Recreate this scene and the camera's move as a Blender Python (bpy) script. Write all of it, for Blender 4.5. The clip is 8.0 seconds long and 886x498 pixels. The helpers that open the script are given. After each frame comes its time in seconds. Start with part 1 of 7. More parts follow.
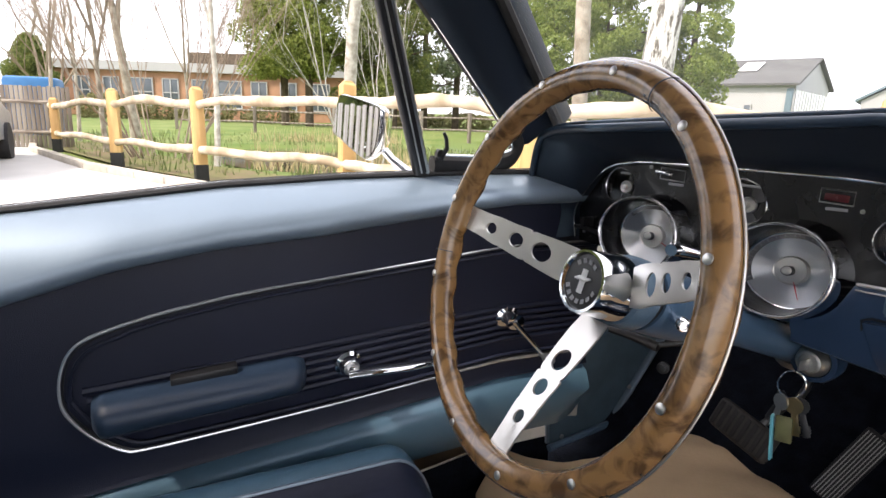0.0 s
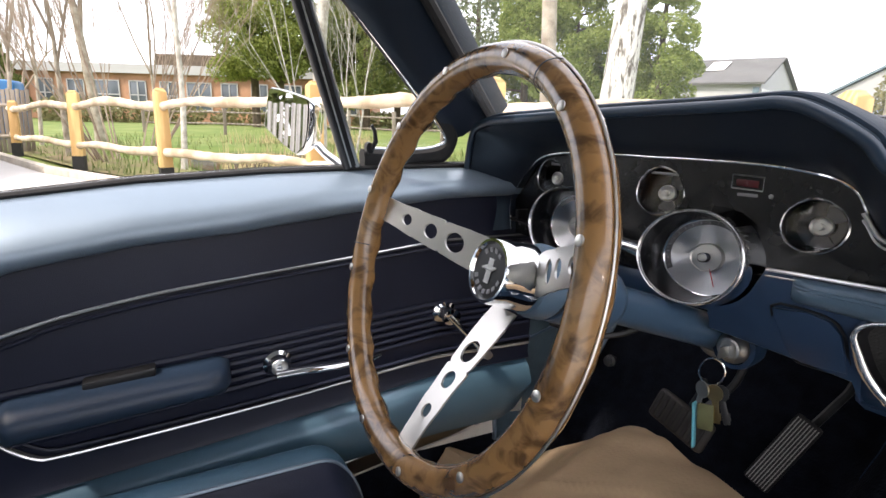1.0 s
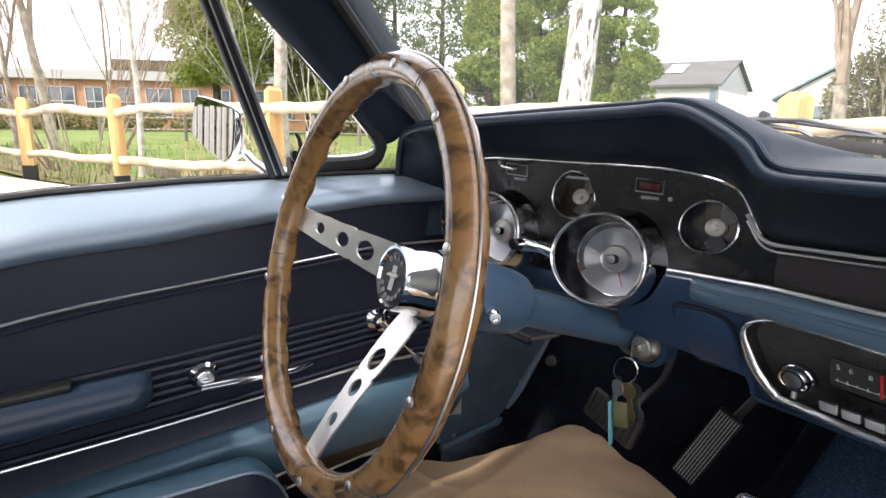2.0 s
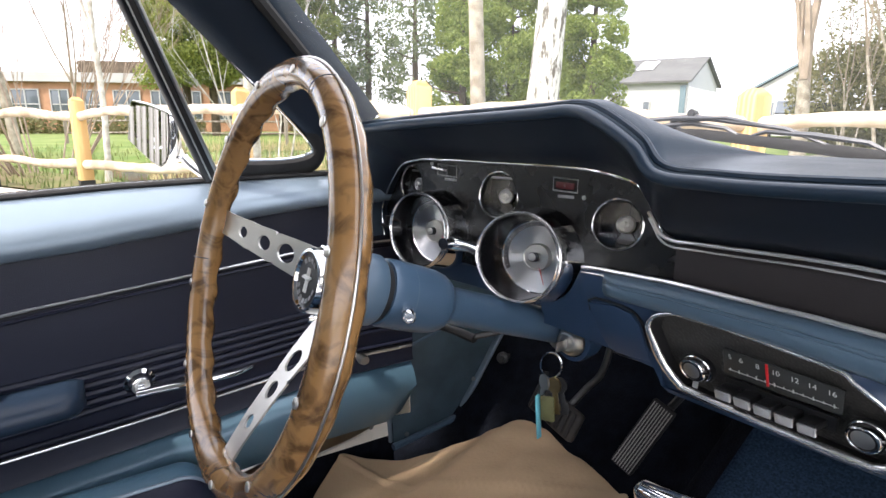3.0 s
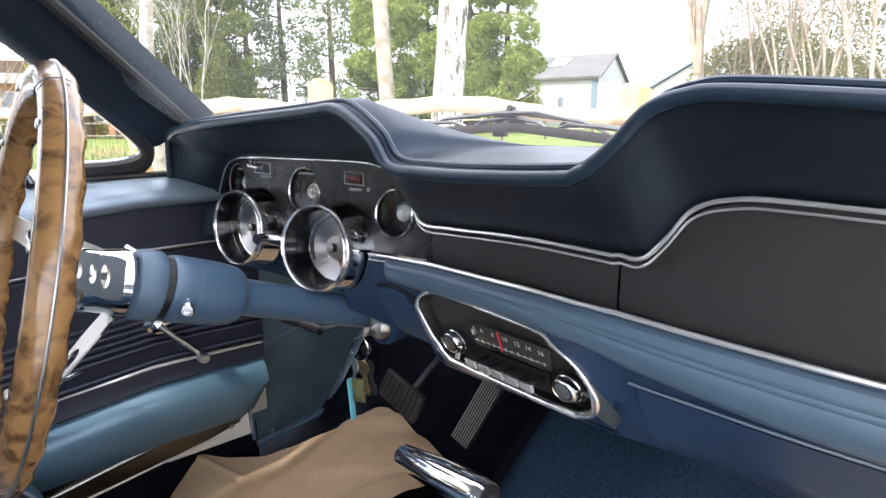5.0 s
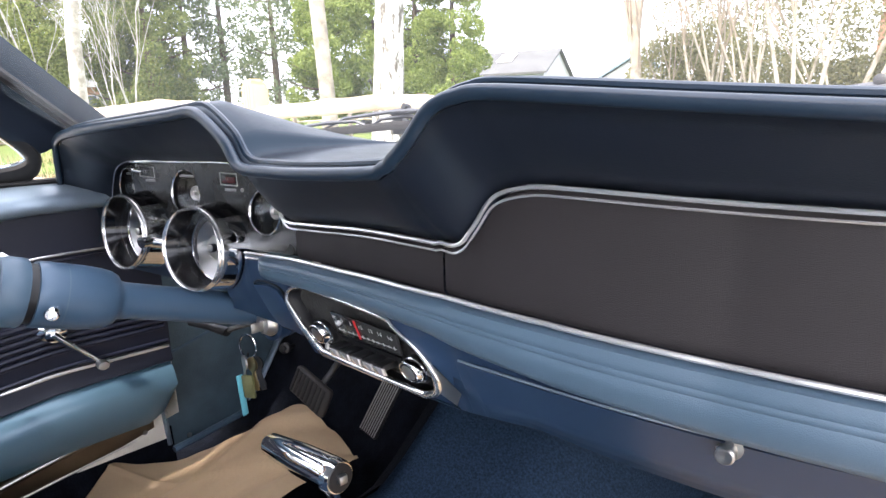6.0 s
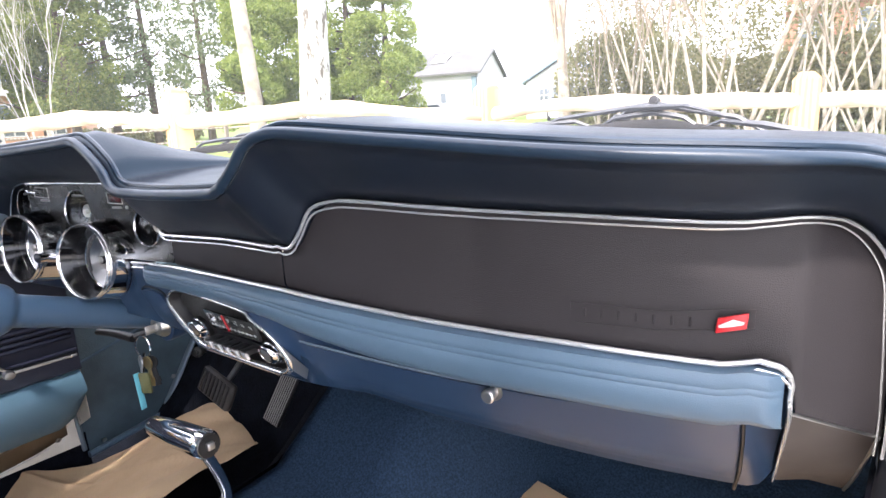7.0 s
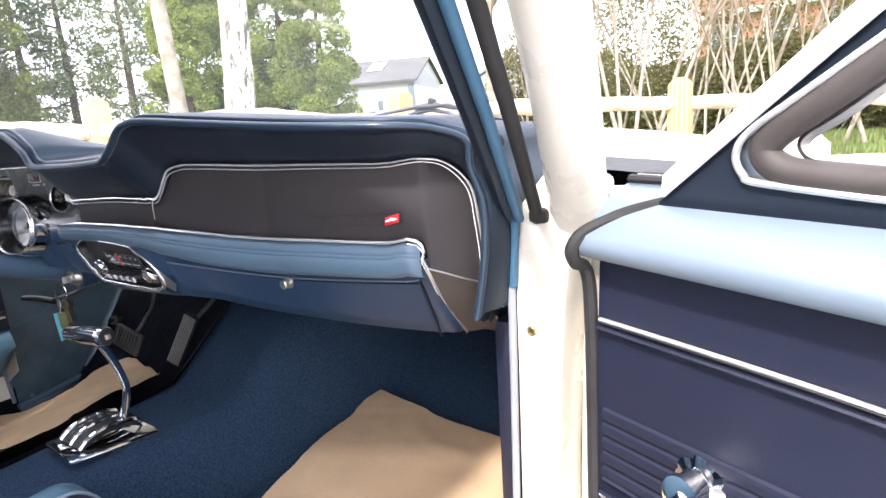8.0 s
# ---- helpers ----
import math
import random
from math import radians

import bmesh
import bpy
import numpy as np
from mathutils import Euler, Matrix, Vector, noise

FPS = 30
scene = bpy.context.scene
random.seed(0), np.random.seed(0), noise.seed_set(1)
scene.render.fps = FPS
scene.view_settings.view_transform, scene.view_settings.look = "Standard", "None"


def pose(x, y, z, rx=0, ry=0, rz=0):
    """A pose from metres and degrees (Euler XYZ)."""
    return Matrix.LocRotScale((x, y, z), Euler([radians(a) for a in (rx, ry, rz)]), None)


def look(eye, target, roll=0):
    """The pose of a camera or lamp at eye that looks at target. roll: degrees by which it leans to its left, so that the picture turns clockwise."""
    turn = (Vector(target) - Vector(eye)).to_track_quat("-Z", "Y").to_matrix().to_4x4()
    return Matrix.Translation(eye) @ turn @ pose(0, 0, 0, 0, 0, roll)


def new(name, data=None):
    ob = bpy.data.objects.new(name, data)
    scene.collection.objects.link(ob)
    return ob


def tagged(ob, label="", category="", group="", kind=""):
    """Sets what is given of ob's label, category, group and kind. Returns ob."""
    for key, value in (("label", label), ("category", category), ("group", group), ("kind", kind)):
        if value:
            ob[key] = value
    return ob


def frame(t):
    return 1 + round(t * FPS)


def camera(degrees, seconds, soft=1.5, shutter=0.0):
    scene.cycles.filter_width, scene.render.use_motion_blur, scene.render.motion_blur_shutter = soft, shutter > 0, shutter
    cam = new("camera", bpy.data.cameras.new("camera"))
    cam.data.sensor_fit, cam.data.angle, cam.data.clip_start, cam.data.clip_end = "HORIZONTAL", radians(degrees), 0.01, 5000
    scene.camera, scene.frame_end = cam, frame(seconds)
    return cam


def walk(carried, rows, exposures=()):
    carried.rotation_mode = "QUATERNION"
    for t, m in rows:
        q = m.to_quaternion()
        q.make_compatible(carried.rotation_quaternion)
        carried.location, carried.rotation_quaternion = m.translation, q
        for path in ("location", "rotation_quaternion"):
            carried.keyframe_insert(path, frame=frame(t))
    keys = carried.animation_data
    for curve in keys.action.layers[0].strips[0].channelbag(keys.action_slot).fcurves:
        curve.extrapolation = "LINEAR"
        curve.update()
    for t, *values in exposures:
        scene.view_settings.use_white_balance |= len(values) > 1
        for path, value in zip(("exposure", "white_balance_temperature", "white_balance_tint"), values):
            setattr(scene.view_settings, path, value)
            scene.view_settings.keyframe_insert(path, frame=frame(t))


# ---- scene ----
cam = camera(75.0, 8.0, soft=1.5)
PATH = [
    (0, (0.135, -0.013, 1.014), (-1.637, 0.794, 0.557), 2.09),
    (0.5, (0.144, 0.019, 1.010), (-1.613, 0.858, 0.553), 2.10),
    (1, (0.152, 0.050, 1.004), (-1.587, 0.930, 0.552), 1.66),
    (1.5, (0.166, 0.075, 1.006), (-1.547, 1.006, 0.564), 1.39),
    (3, (0.219, 0.145, 1.014), (-1.433, 1.182, 0.574), 0.42),
    (3.5, (0.246, 0.164, 1.013), (-1.382, 1.239, 0.573), 0.18),
    (4, (0.285, 0.193, 1.009), (-1.313, 1.313, 0.571), -0.14),
    (5.5, (0.365, 0.263, 1.016), (-1.088, 1.560, 0.560), -0.98),
    (6, (0.414, 0.289, 1.014), (-0.988, 1.640, 0.553), -1.78),
    (6.5, (0.469, 0.307, 1.021), (-0.874, 1.713, 0.552), -2.56),
    (7, (0.564, 0.280, 1.034), (-0.696, 1.762, 0.568), -3.04),
    (7.5, (0.680, 0.230, 1.010), (-0.494, 1.782, 0.548), -3.20),
    (8, (0.907, 0.144, 1.009), (-0.203, 1.744, 0.555), -3.82),
]
walk(cam, [(t, look(eye, target, roll)) for t, eye, target, roll in PATH], exposures=[(0.0, 1.05, 6700, 16), (1.5, 1.15, 6700, 16), (3.0, 1.38, 6550, 15), (4.0, 1.50, 6450, 15), (5.5, 1.78, 6350, 16), (6.5, 1.93, 6350, 17), (7.3, 1.98, 6350, 18), (8.0, 1.74, 6350, 18)])

# ---- daylight ----
world = bpy.data.worlds.new("sky")
scene.world = world
world.use_nodes = True
_wn = world.node_tree
_sky = _wn.nodes.new("ShaderNodeTexSky")
_sky.sky_type = "NISHITA"
_sky.sun_disc = False
_sky.sun_elevation, _sky.sun_rotation = radians(50), radians(172)
_sky.air_density, _sky.dust_density, _sky.ozone_density = 1.0, 4.0, 1.0
_mixw = _wn.nodes.new("ShaderNodeMixRGB")
_mixw.inputs["Fac"].default_value = 0.55
_mixw.inputs["Color2"].default_value = (12.0, 12.4, 13.0, 1)
_wn.links.new(_sky.outputs["Color"], _mixw.inputs["Color1"])
_wn.links.new(_mixw.outputs["Color"], _wn.nodes["Background"].inputs["Color"])
_wn.nodes["Background"].inputs["Strength"].default_value = 0.15

_sun = bpy.data.lights.new("sun", "SUN")
_sun.energy, _sun.angle, _sun.color = 2.15, radians(3), (1.0, 0.95, 0.86)
sun = new("sun", _sun)
sun.matrix_world = look((0, 0, 20), (-math.sin(radians(172)) * 16.8, -math.cos(radians(172)) * 16.8, 0))


# ---- materials ----
def mat(name, color, rough=0.5, metal=0.0, var=0.12, scale=8.0, grain=0.0, grain_scale=300.0, coat=0.0, second=None, rough_var=0.08, spec=0.5):
    """A principled surface with variation at two scales and a fine bump."""
    m = bpy.data.materials.new(name)
    m.use_nodes = True
    nt = m.node_tree
    b = nt.nodes["Principled BSDF"]
    tc = nt.nodes.new("ShaderNodeTexCoord")
    n1 = nt.nodes.new("ShaderNodeTexNoise")
    n1.inputs["Scale"].default_value, n1.inputs["Detail"].default_value = scale, 6
    nt.links.new(tc.outputs["Object"], n1.inputs["Vector"])
    ramp = nt.nodes.new("ShaderNodeMixRGB")
    c2 = second or tuple(c * (1 - 2 * var) for c in color)
    ramp.inputs["Color1"].default_value = (*c2, 1)
    ramp.inputs["Color2"].default_value = (*color, 1)
    mr = nt.nodes.new("ShaderNodeMapRange")
    mr.inputs["From Min"].default_value, mr.inputs["From Max"].default_value = 0.35, 0.65
    nt.links.new(n1.outputs["Fac"], mr.inputs["Value"])
    nt.links.new(mr.outputs["Result"], ramp.inputs["Fac"])
    nt.links.new(ramp.outputs["Color"], b.inputs["Base Color"])
    r = nt.nodes.new("ShaderNodeMapRange")
    r.inputs["To Min"].default_value, r.inputs["To Max"].default_value = max(0.01, rough - rough_var), min(1, rough + rough_var)
    n2 = nt.nodes.new("ShaderNodeTexNoise")
    n2.inputs["Scale"].default_value, n2.inputs["Detail"].default_value = scale * 5, 4
    nt.links.new(tc.outputs["Object"], n2.inputs["Vector"])
    nt.links.new(n2.outputs["Fac"], r.inputs["Value"])
    nt.links.new(r.outputs["Result"], b.inputs["Roughness"])
    b.inputs["Metallic"].default_value = metal
    b.inputs["Specular IOR Level"].default_value = spec
    if coat:
        b.inputs["Coat Weight"].default_value, b.inputs["Coat Roughness"].default_value = coat, 0.08
    if grain:
        g = nt.nodes.new("ShaderNodeTexVoronoi")
        g.inputs["Scale"].default_value = grain_scale
        nt.links.new(tc.outputs["Object"], g.inputs["Vector"])
        bp = nt.nodes.new("ShaderNodeBump")
        bp.inputs["Strength"].default_value, bp.inputs["Distance"].default_value = grain, 0.001
        nt.links.new(g.outputs["Distance"], bp.inputs["Height"])
        nt.links.new(bp.outputs["Normal"], b.inputs["Normal"])
    return m


def wood_mat(name, light, dark, rough, scale, coat, stretch=(1, 1, 1), dist=6.0):
    m = bpy.data.materials.new(name)
    m.use_nodes = True
    nt = m.node_tree
    b = nt.nodes["Principled BSDF"]
    tc = nt.nodes.new("ShaderNodeTexCoord")
    mp = nt.nodes.new("ShaderNodeMapping")
    mp.inputs["Scale"].default_value = stretch
    nt.links.new(tc.outputs["Object"], mp.inputs["Vector"])
    w = nt.nodes.new("ShaderNodeTexWave")
    w.inputs["Scale"].default_value, w.inputs["Distortion"].default_value, w.inputs["Detail"].default_value, w.inputs["Detail Scale"].default_value = scale, dist, 4, 1.5
    n = nt.nodes.new("ShaderNodeTexNoise")
    n.inputs["Scale"].default_value, n.inputs["Detail"].default_value = scale * 1.3, 8
    nt.links.new(mp.outputs["Vector"], w.inputs["Vector"])
    nt.links.new(mp.outputs["Vector"], n.inputs["Vector"])
    mx = nt.nodes.new("ShaderNodeMath")
    mx.operation = "MULTIPLY"
    nt.links.new(w.outputs["Fac"], mx.inputs[0])
    nt.links.new(n.outputs["Fac"], mx.inputs[1])
    cr = nt.nodes.new("ShaderNodeValToRGB")
    cr.color_ramp.elements[0].position, cr.color_ramp.elements[0].color = 0.08, (*dark, 1)
    cr.color_ramp.elements[1].position, cr.color_ramp.elements[1].color = 0.5, (*light, 1)
    nt.links.new(mx.outputs["Value"], cr.inputs["Fac"])
    nt.links.new(cr.outputs["Color"], b.inputs["Base Color"])
    b.inputs["Roughness"].default_value = rough
    if coat:
        b.inputs["Coat Weight"].default_value, b.inputs["Coat Roughness"].default_value = coat, 0.12
    bp = nt.nodes.new("ShaderNodeBump")
    bp.inputs["Strength"].default_value, bp.inputs["Distance"].default_value = 0.15, 0.001
    nt.links.new(mx.outputs["Value"], bp.inputs["Height"])
    nt.links.new(bp.outputs["Normal"], b.inputs["Normal"])
    return m


def glass_mat(name, gloss, tint=(1, 1, 1), haze=0.0):
    m = bpy.data.materials.new(name)
    m.use_nodes = True
    nt = m.node_tree
    nt.nodes.remove(nt.nodes["Principled BSDF"])
    tr, gl, mx, lw, pw, ml = (nt.nodes.new(k) for k in ("ShaderNodeBsdfTransparent", "ShaderNodeBsdfGlossy", "ShaderNodeMixShader", "ShaderNodeLayerWeight", "ShaderNodeMath", "ShaderNodeMath"))
    tr.inputs["Color"].default_value = (*tint, 1)
    gl.inputs["Roughness"].default_value = 0.02
    pw.operation, ml.operation = "POWER", "MULTIPLY_ADD"
    pw.inputs[1].default_value = 5.0
    ml.inputs[1].default_value, ml.inputs[2].default_value = 0.5, gloss
    nt.links.new(lw.outputs["Facing"], pw.inputs[0])
    nt.links.new(pw.outputs["Value"], ml.inputs[0])
    nt.links.new(ml.outputs["Value"], mx.inputs["Fac"])
    nt.links.new(tr.outputs["BSDF"], mx.inputs[1])
    nt.links.new(gl.outputs["BSDF"], mx.inputs[2])
    out = mx
    if haze:
        # a thin pale film, thicker in streaks, standing in for reflected haze on the glass
        df, dm, ns, mr = (nt.nodes.new(k) for k in ("ShaderNodeBsdfTranslucent", "ShaderNodeMixShader", "ShaderNodeTexNoise", "ShaderNodeMapRange"))
        df.inputs["Color"].default_value = (0.86, 0.87, 0.86, 1)
        ns.inputs["Scale"].default_value, ns.inputs["Detail"].default_value = 3.0, 5
        mr.inputs["To Min"].default_value, mr.inputs["To Max"].default_value = haze * 0.5, haze * 1.5
        nt.links.new(ns.outputs["Fac"], mr.inputs["Value"])
        nt.links.new(mr.outputs["Result"], dm.inputs["Fac"])
        nt.links.new(mx.outputs["Shader"], dm.inputs[1])
        nt.links.new(df.outputs["BSDF"], dm.inputs[2])
        out = dm
    nt.links.new(out.outputs["Shader"], nt.nodes["Material Output"].inputs["Surface"])
    return m


NAVY = mat("navy_vinyl", (0.0140, 0.0170, 0.0350), 0.42, var=0.06, scale=5, grain=0.25, grain_scale=900, spec=0.4)
NAVY_PAD = mat("navy_pad_vinyl", (0.0128, 0.0164, 0.0260), 0.40, var=0.06, scale=5, grain=0.12, grain_scale=1100, spec=0.42)
# reflections tinted blue to stand for the sky's sheen on the pad top
NAVY_PAD.node_tree.nodes["Principled BSDF"].inputs["Specular Tint"].default_value = (0.57, 0.82, 1.0, 1)
PIPING = mat("blue_welt_vinyl", (0.015, 0.031, 0.053), 0.34, var=0.05, scale=9, grain=0.05, grain_scale=900)
BLUE_VINYL = mat("blue_vinyl", (0.092, 0.150, 0.210), 0.36, var=0.06, scale=6, grain=0.15, grain_scale=1200)
BLUE_PAINT = mat("blue_paint", (0.028, 0.056, 0.110), 0.30, metal=0.1, var=0.04, scale=6, rough_var=0.03)
LEDGE = mat("door_ledge_blue", (0.205, 0.265, 0.325), 0.38, metal=0.30, var=0.04, scale=4, grain=0.1, grain_scale=1400, coat=0.2)
ARMREST = mat("armrest_vinyl", (0.024, 0.042, 0.072), 0.36, var=0.06, scale=9, grain=0.2, grain_scale=900)
RADIO_FACE = mat("radio_pebble_black", (0.055, 0.053, 0.050), 0.55, var=0.1, scale=20, grain=0.8, grain_scale=420)
SEAT = mat("seat_vinyl", (0.060, 0.130, 0.190), 0.38, var=0.06, scale=9, grain=0.25, grain_scale=800)
BLACK_CAMERA = mat("black_camera_case_finish", (0.034, 0.030, 0.032), 0.56, var=0.08, scale=7, grain=0.28, grain_scale=1500, spec=0.32)
GLOSS_BLACK = mat("gloss_black", (0.004, 0.004, 0.005), 0.14, var=0.1, scale=12, rough_var=0.04)
PANEL = mat("cluster_black", (0.006, 0.006, 0.0065), 0.26, var=0.08, scale=9, grain=0.15, grain_scale=1500)
DARK = mat("black_plastic", (0.012, 0.012, 0.013), 0.42, var=0.1, scale=12)
RUBBER = mat("black_rubber", (0.022, 0.021, 0.021), 0.75, var=0.2, scale=20)
SEAL_RUBBER = mat("aged_brown_rubber", (0.070, 0.060, 0.056), 0.65, var=0.2, scale=20)
CHROME = mat("chrome", (0.86, 0.87, 0.88), 0.07, metal=1.0, var=0.02, scale=10, rough_var=0.04)
TRIM = mat("bright_trim", (0.84, 0.84, 0.83), 0.22, metal=0.70, var=0.03, scale=12, rough_var=0.06)
RING = mat("satin_chrome", (0.90, 0.90, 0.89), 0.14, metal=0.88, var=0.02, scale=12, rough_var=0.05)
COLUMN_BLUE = mat("column_blue_paint", (0.070, 0.125, 0.195), 0.30, metal=0.1, var=0.04, scale=6, rough_var=0.03)
BRUSHED = mat("brushed_steel", (0.66, 0.64, 0.60), 0.36, metal=1.0, var=0.04, scale=14, grain=0.08, grain_scale=1600)
STEEL = mat("satin_steel", (0.50, 0.50, 0.49), 0.38, metal=1.0, var=0.08, scale=10)
BRASS = mat("key_brass", (0.55, 0.43, 0.22), 0.35, metal=1.0, var=0.1, scale=60)
CARPET = mat("navy_carpet", (0.030, 0.055, 0.096), 0.95, var=0.26, scale=330, grain=1.0, grain_scale=300, spec=0.1)
# near-black carpet: the shade under the dash is put into its colour
SHADE_CARPET = mat("shade_carpet", (0.008, 0.010, 0.016), 0.95, var=0.25, scale=40, grain=1.0, grain_scale=260, spec=0.1)
PAPER = mat("kraft_paper", (0.60, 0.43, 0.265), 0.74, var=0.07, scale=6, grain=0.25, grain_scale=160, spec=0.25)
CREAM = mat("cream_paint", (0.80, 0.77, 0.68), 0.28, var=0.02, scale=3, coat=0.5)
LIGHT_BLUE = mat("sky_blue_welt", (0.042, 0.125, 0.21), 0.45, var=0.06, scale=20)
DIAL = mat("dial_grey", (0.10, 0.10, 0.105), 0.5, var=0.06, scale=30)
DIAL_SILVER = mat("dial_brushed_silver", (0.74, 0.74, 0.75), 0.40, metal=1.0, var=0.03, scale=30, rough_var=0.03)
_dn = DIAL_SILVER.node_tree
_tan = _dn.nodes.new("ShaderNodeTangent")
_tan.direction_type, _tan.axis = "RADIAL", "Y"
_dn.nodes["Principled BSDF"].inputs["Anisotropic"].default_value = 1.0
_dn.nodes["Principled BSDF"].inputs["Anisotropic Rotation"].default_value = 0.25
_dn.links.new(_tan.outputs["Tangent"], _dn.nodes["Principled BSDF"].inputs["Tangent"])
SMOKE_DIAL = mat("smoked_dial_silver", (0.09, 0.09, 0.092), 0.4, metal=1.0, var=0.05, scale=30)
WHITE = mat("white_marking", (0.75, 0.75, 0.73), 0.5, var=0.03)
GREY = mat("grey_marking", (0.30, 0.30, 0.31), 0.5, var=0.03)
RED = mat("red_enamel", (0.62, 0.02, 0.025), 0.3, var=0.08, scale=50)
TEAL = mat("teal_tag", (0.16, 0.52, 0.62), 0.4, var=0.06, scale=40)
OLIVE = mat("olive_leather", (0.14, 0.14, 0.06), 0.5, var=0.15, scale=60)
HEADLINER = mat("headliner", (0.25, 0.275, 0.30), 0.8, var=0.06, scale=8)
WHEEL_WOOD = wood_mat("walnut_rim", (0.290, 0.155, 0.056), (0.100, 0.050, 0.018), 0.24, 5.0, 0.7, (1.0, 1.6, 0.8), 14.0)
# burr walnut: cloudy figure with fine streaks instead of even bands
_wt = WHEEL_WOOD.node_tree
_fig, _mm = _wt.nodes.new("ShaderNodeTexNoise"), _wt.nodes.new("ShaderNodeMath")
_fig.inputs["Scale"].default_value, _fig.inputs["Detail"].default_value, _fig.inputs["Distortion"].default_value = 46.0, 10, 1.1
_wt.links.new(_wt.nodes["Texture Coordinate"].outputs["Object"], _fig.inputs["Vector"])
_mm.operation, _mm.inputs[1].default_value, _mm.inputs[2].default_value = "MULTIPLY_ADD", 2.2, -0.72
_wt.links.new(_fig.outputs["Fac"], _mm.inputs[0])
_wt.links.new(_mm.outputs["Value"], _wt.nodes["Color Ramp"].inputs["Fac"])
GLASS = glass_mat("window_glass", 0.03)
SCREEN = glass_mat("windscreen_glass", 0.035, haze=0.03)
LENS_GLASS = glass_mat("gauge_glass", 0.05)
MIRROR = mat("mirror_silver", (0.85, 0.86, 0.87), 0.015, metal=1.0, var=0.0, rough_var=0.005)

# ---- mesh helpers ----
BASE = {}


def thing(name, at, label, category, group="", kind=""):
    ob = new(name)
    ob.location = at
    ob.empty_display_size = 0.05
    BASE[ob.name] = Vector(at)
    return tagged(ob, label, category, group, kind)


SETTLE = [None]


def settle(me):
    """Bring a mesh from its drawing to the body's proportions now in force."""
    if SETTLE[0]:
        co = np.empty(len(me.vertices) * 3)
        me.vertices.foreach_get("co", co)
        me.vertices.foreach_set("co", np.column_stack(SETTLE[0](*co.reshape(-1, 3).T)).ravel())
    return me


def dash_lines(x, y, z):
    """The dashboard runs level and straight, its driver's end reaching to the door."""
    low = np.where(x < 0.1, np.clip((1.03 - z) / 0.08, 0, 1), np.clip((1.0 - z) / 0.14, 0, 1))
    dx = np.interp(x, [-.58, -.45, -.385, -.30, -.23, -.15, -.08, .10, .30, .48, .60], [-.06, -.05, -.028, -.026, -.013, -.008, .008, .013, .004, -.003, -.034])
    dy = np.interp(x, [-.58, -.51, -.39, -.30, -.23, -.15, -.08, .10, .30, .48, .53, .60], [-.07, -.066, -.058, -.035, -.018, -.002, 0, .012, .022, 0, -.010, .016])
    dz = low * np.interp(x, [-.5, -.3, -.15, -.08, .1, .3, .48, .53, .6], [-.02, -.02, -.015, -.010, -.005, .004, .026, .048, .034])
    return x + dx, y + dy, z + dz


def door_lines(x, y, z):
    """The driver's door: shorter ahead of its handle, with the trim rising to the hinge."""
    y2 = np.interp(y, [-.45, .021, .393, .68, .86], [-.60, -.158, .182, .434, .60])
    rows = [(.45, (.020, .036, .055)), (.55, (.014, .055, .092)), (.77, (.007, .023, .038)), (.86, (0, -.002, .022)), (.92, (0, 0, .004))]
    cols = [np.interp(y2, [-.17, .15, .43], d) for _, d in rows]
    dz = cols[0]
    for (za, _), (zb, _), a, b in zip(rows, rows[1:], cols, cols[1:]):
        k = np.clip((z - za) / (zb - za), 0, 1)
        dz = np.where(z > za, a + (b - a) * k, dz)
    return x + .178, y2, z + dz


def passenger_lines(x, y, z):
    return x, y, np.interp(z, [.30, .45, .545, .60, .667, .788, .85, .90, 1.5], [.30, .49, .615, .637, .712, .795, .853, .892, 1.492])


def quarter_lines(x, y, z):
    return x + .093 + (z - .93) * .33, .301 + (y - .505) * .713 - (z - .93) * .18, z


def finish(bm, name, material, smooth=38):
    bmesh.ops.recalc_face_normals(bm, faces=bm.faces)
    me = bpy.data.meshes.new(name)
    bm.to_mesh(me)
    bm.free()
    settle(me)
    me.materials.append(material)
    me.polygons.foreach_set("use_smooth", [True] * len(me.polygons))
    me.set_sharp_from_angle(angle=radians(smooth))
    return me


def part(name, bm, material, parent, label="", smooth=38):
    ob = new(name, finish(bm, name, material, smooth))
    ob.parent = parent
    if parent.name in BASE:
        ob.matrix_parent_inverse = Matrix.Translation(-BASE[parent.name])
    return tagged(ob, label) if label else ob


def single(name, bm, material, label, category, group="", kind="", smooth=38):
    return tagged(new(name, finish(bm, name, material, smooth)), label, category, group, kind)


def box(bm, c, s, bevel=0.003, m=None, seg=2):
    t = bmesh.new()
    bmesh.ops.create_cube(t, size=1)
    bmesh.ops.scale(t, vec=s, verts=t.verts)
    if bevel:
        bmesh.ops.bevel(t, geom=list(t.edges), offset=min(bevel, min(s) * 0.45), segments=seg, affect="EDGES", profile=0.5)
    mm = Matrix.Translation(c) @ (m or Matrix())
    bmesh.ops.transform(t, matrix=mm, verts=t.verts)
    add(bm, t)


def add(bm, t):
    me = bpy.data.meshes.new("tmp")
    t.to_mesh(me)
    t.free()
    bm.from_mesh(me)
    bpy.data.meshes.remove(me)


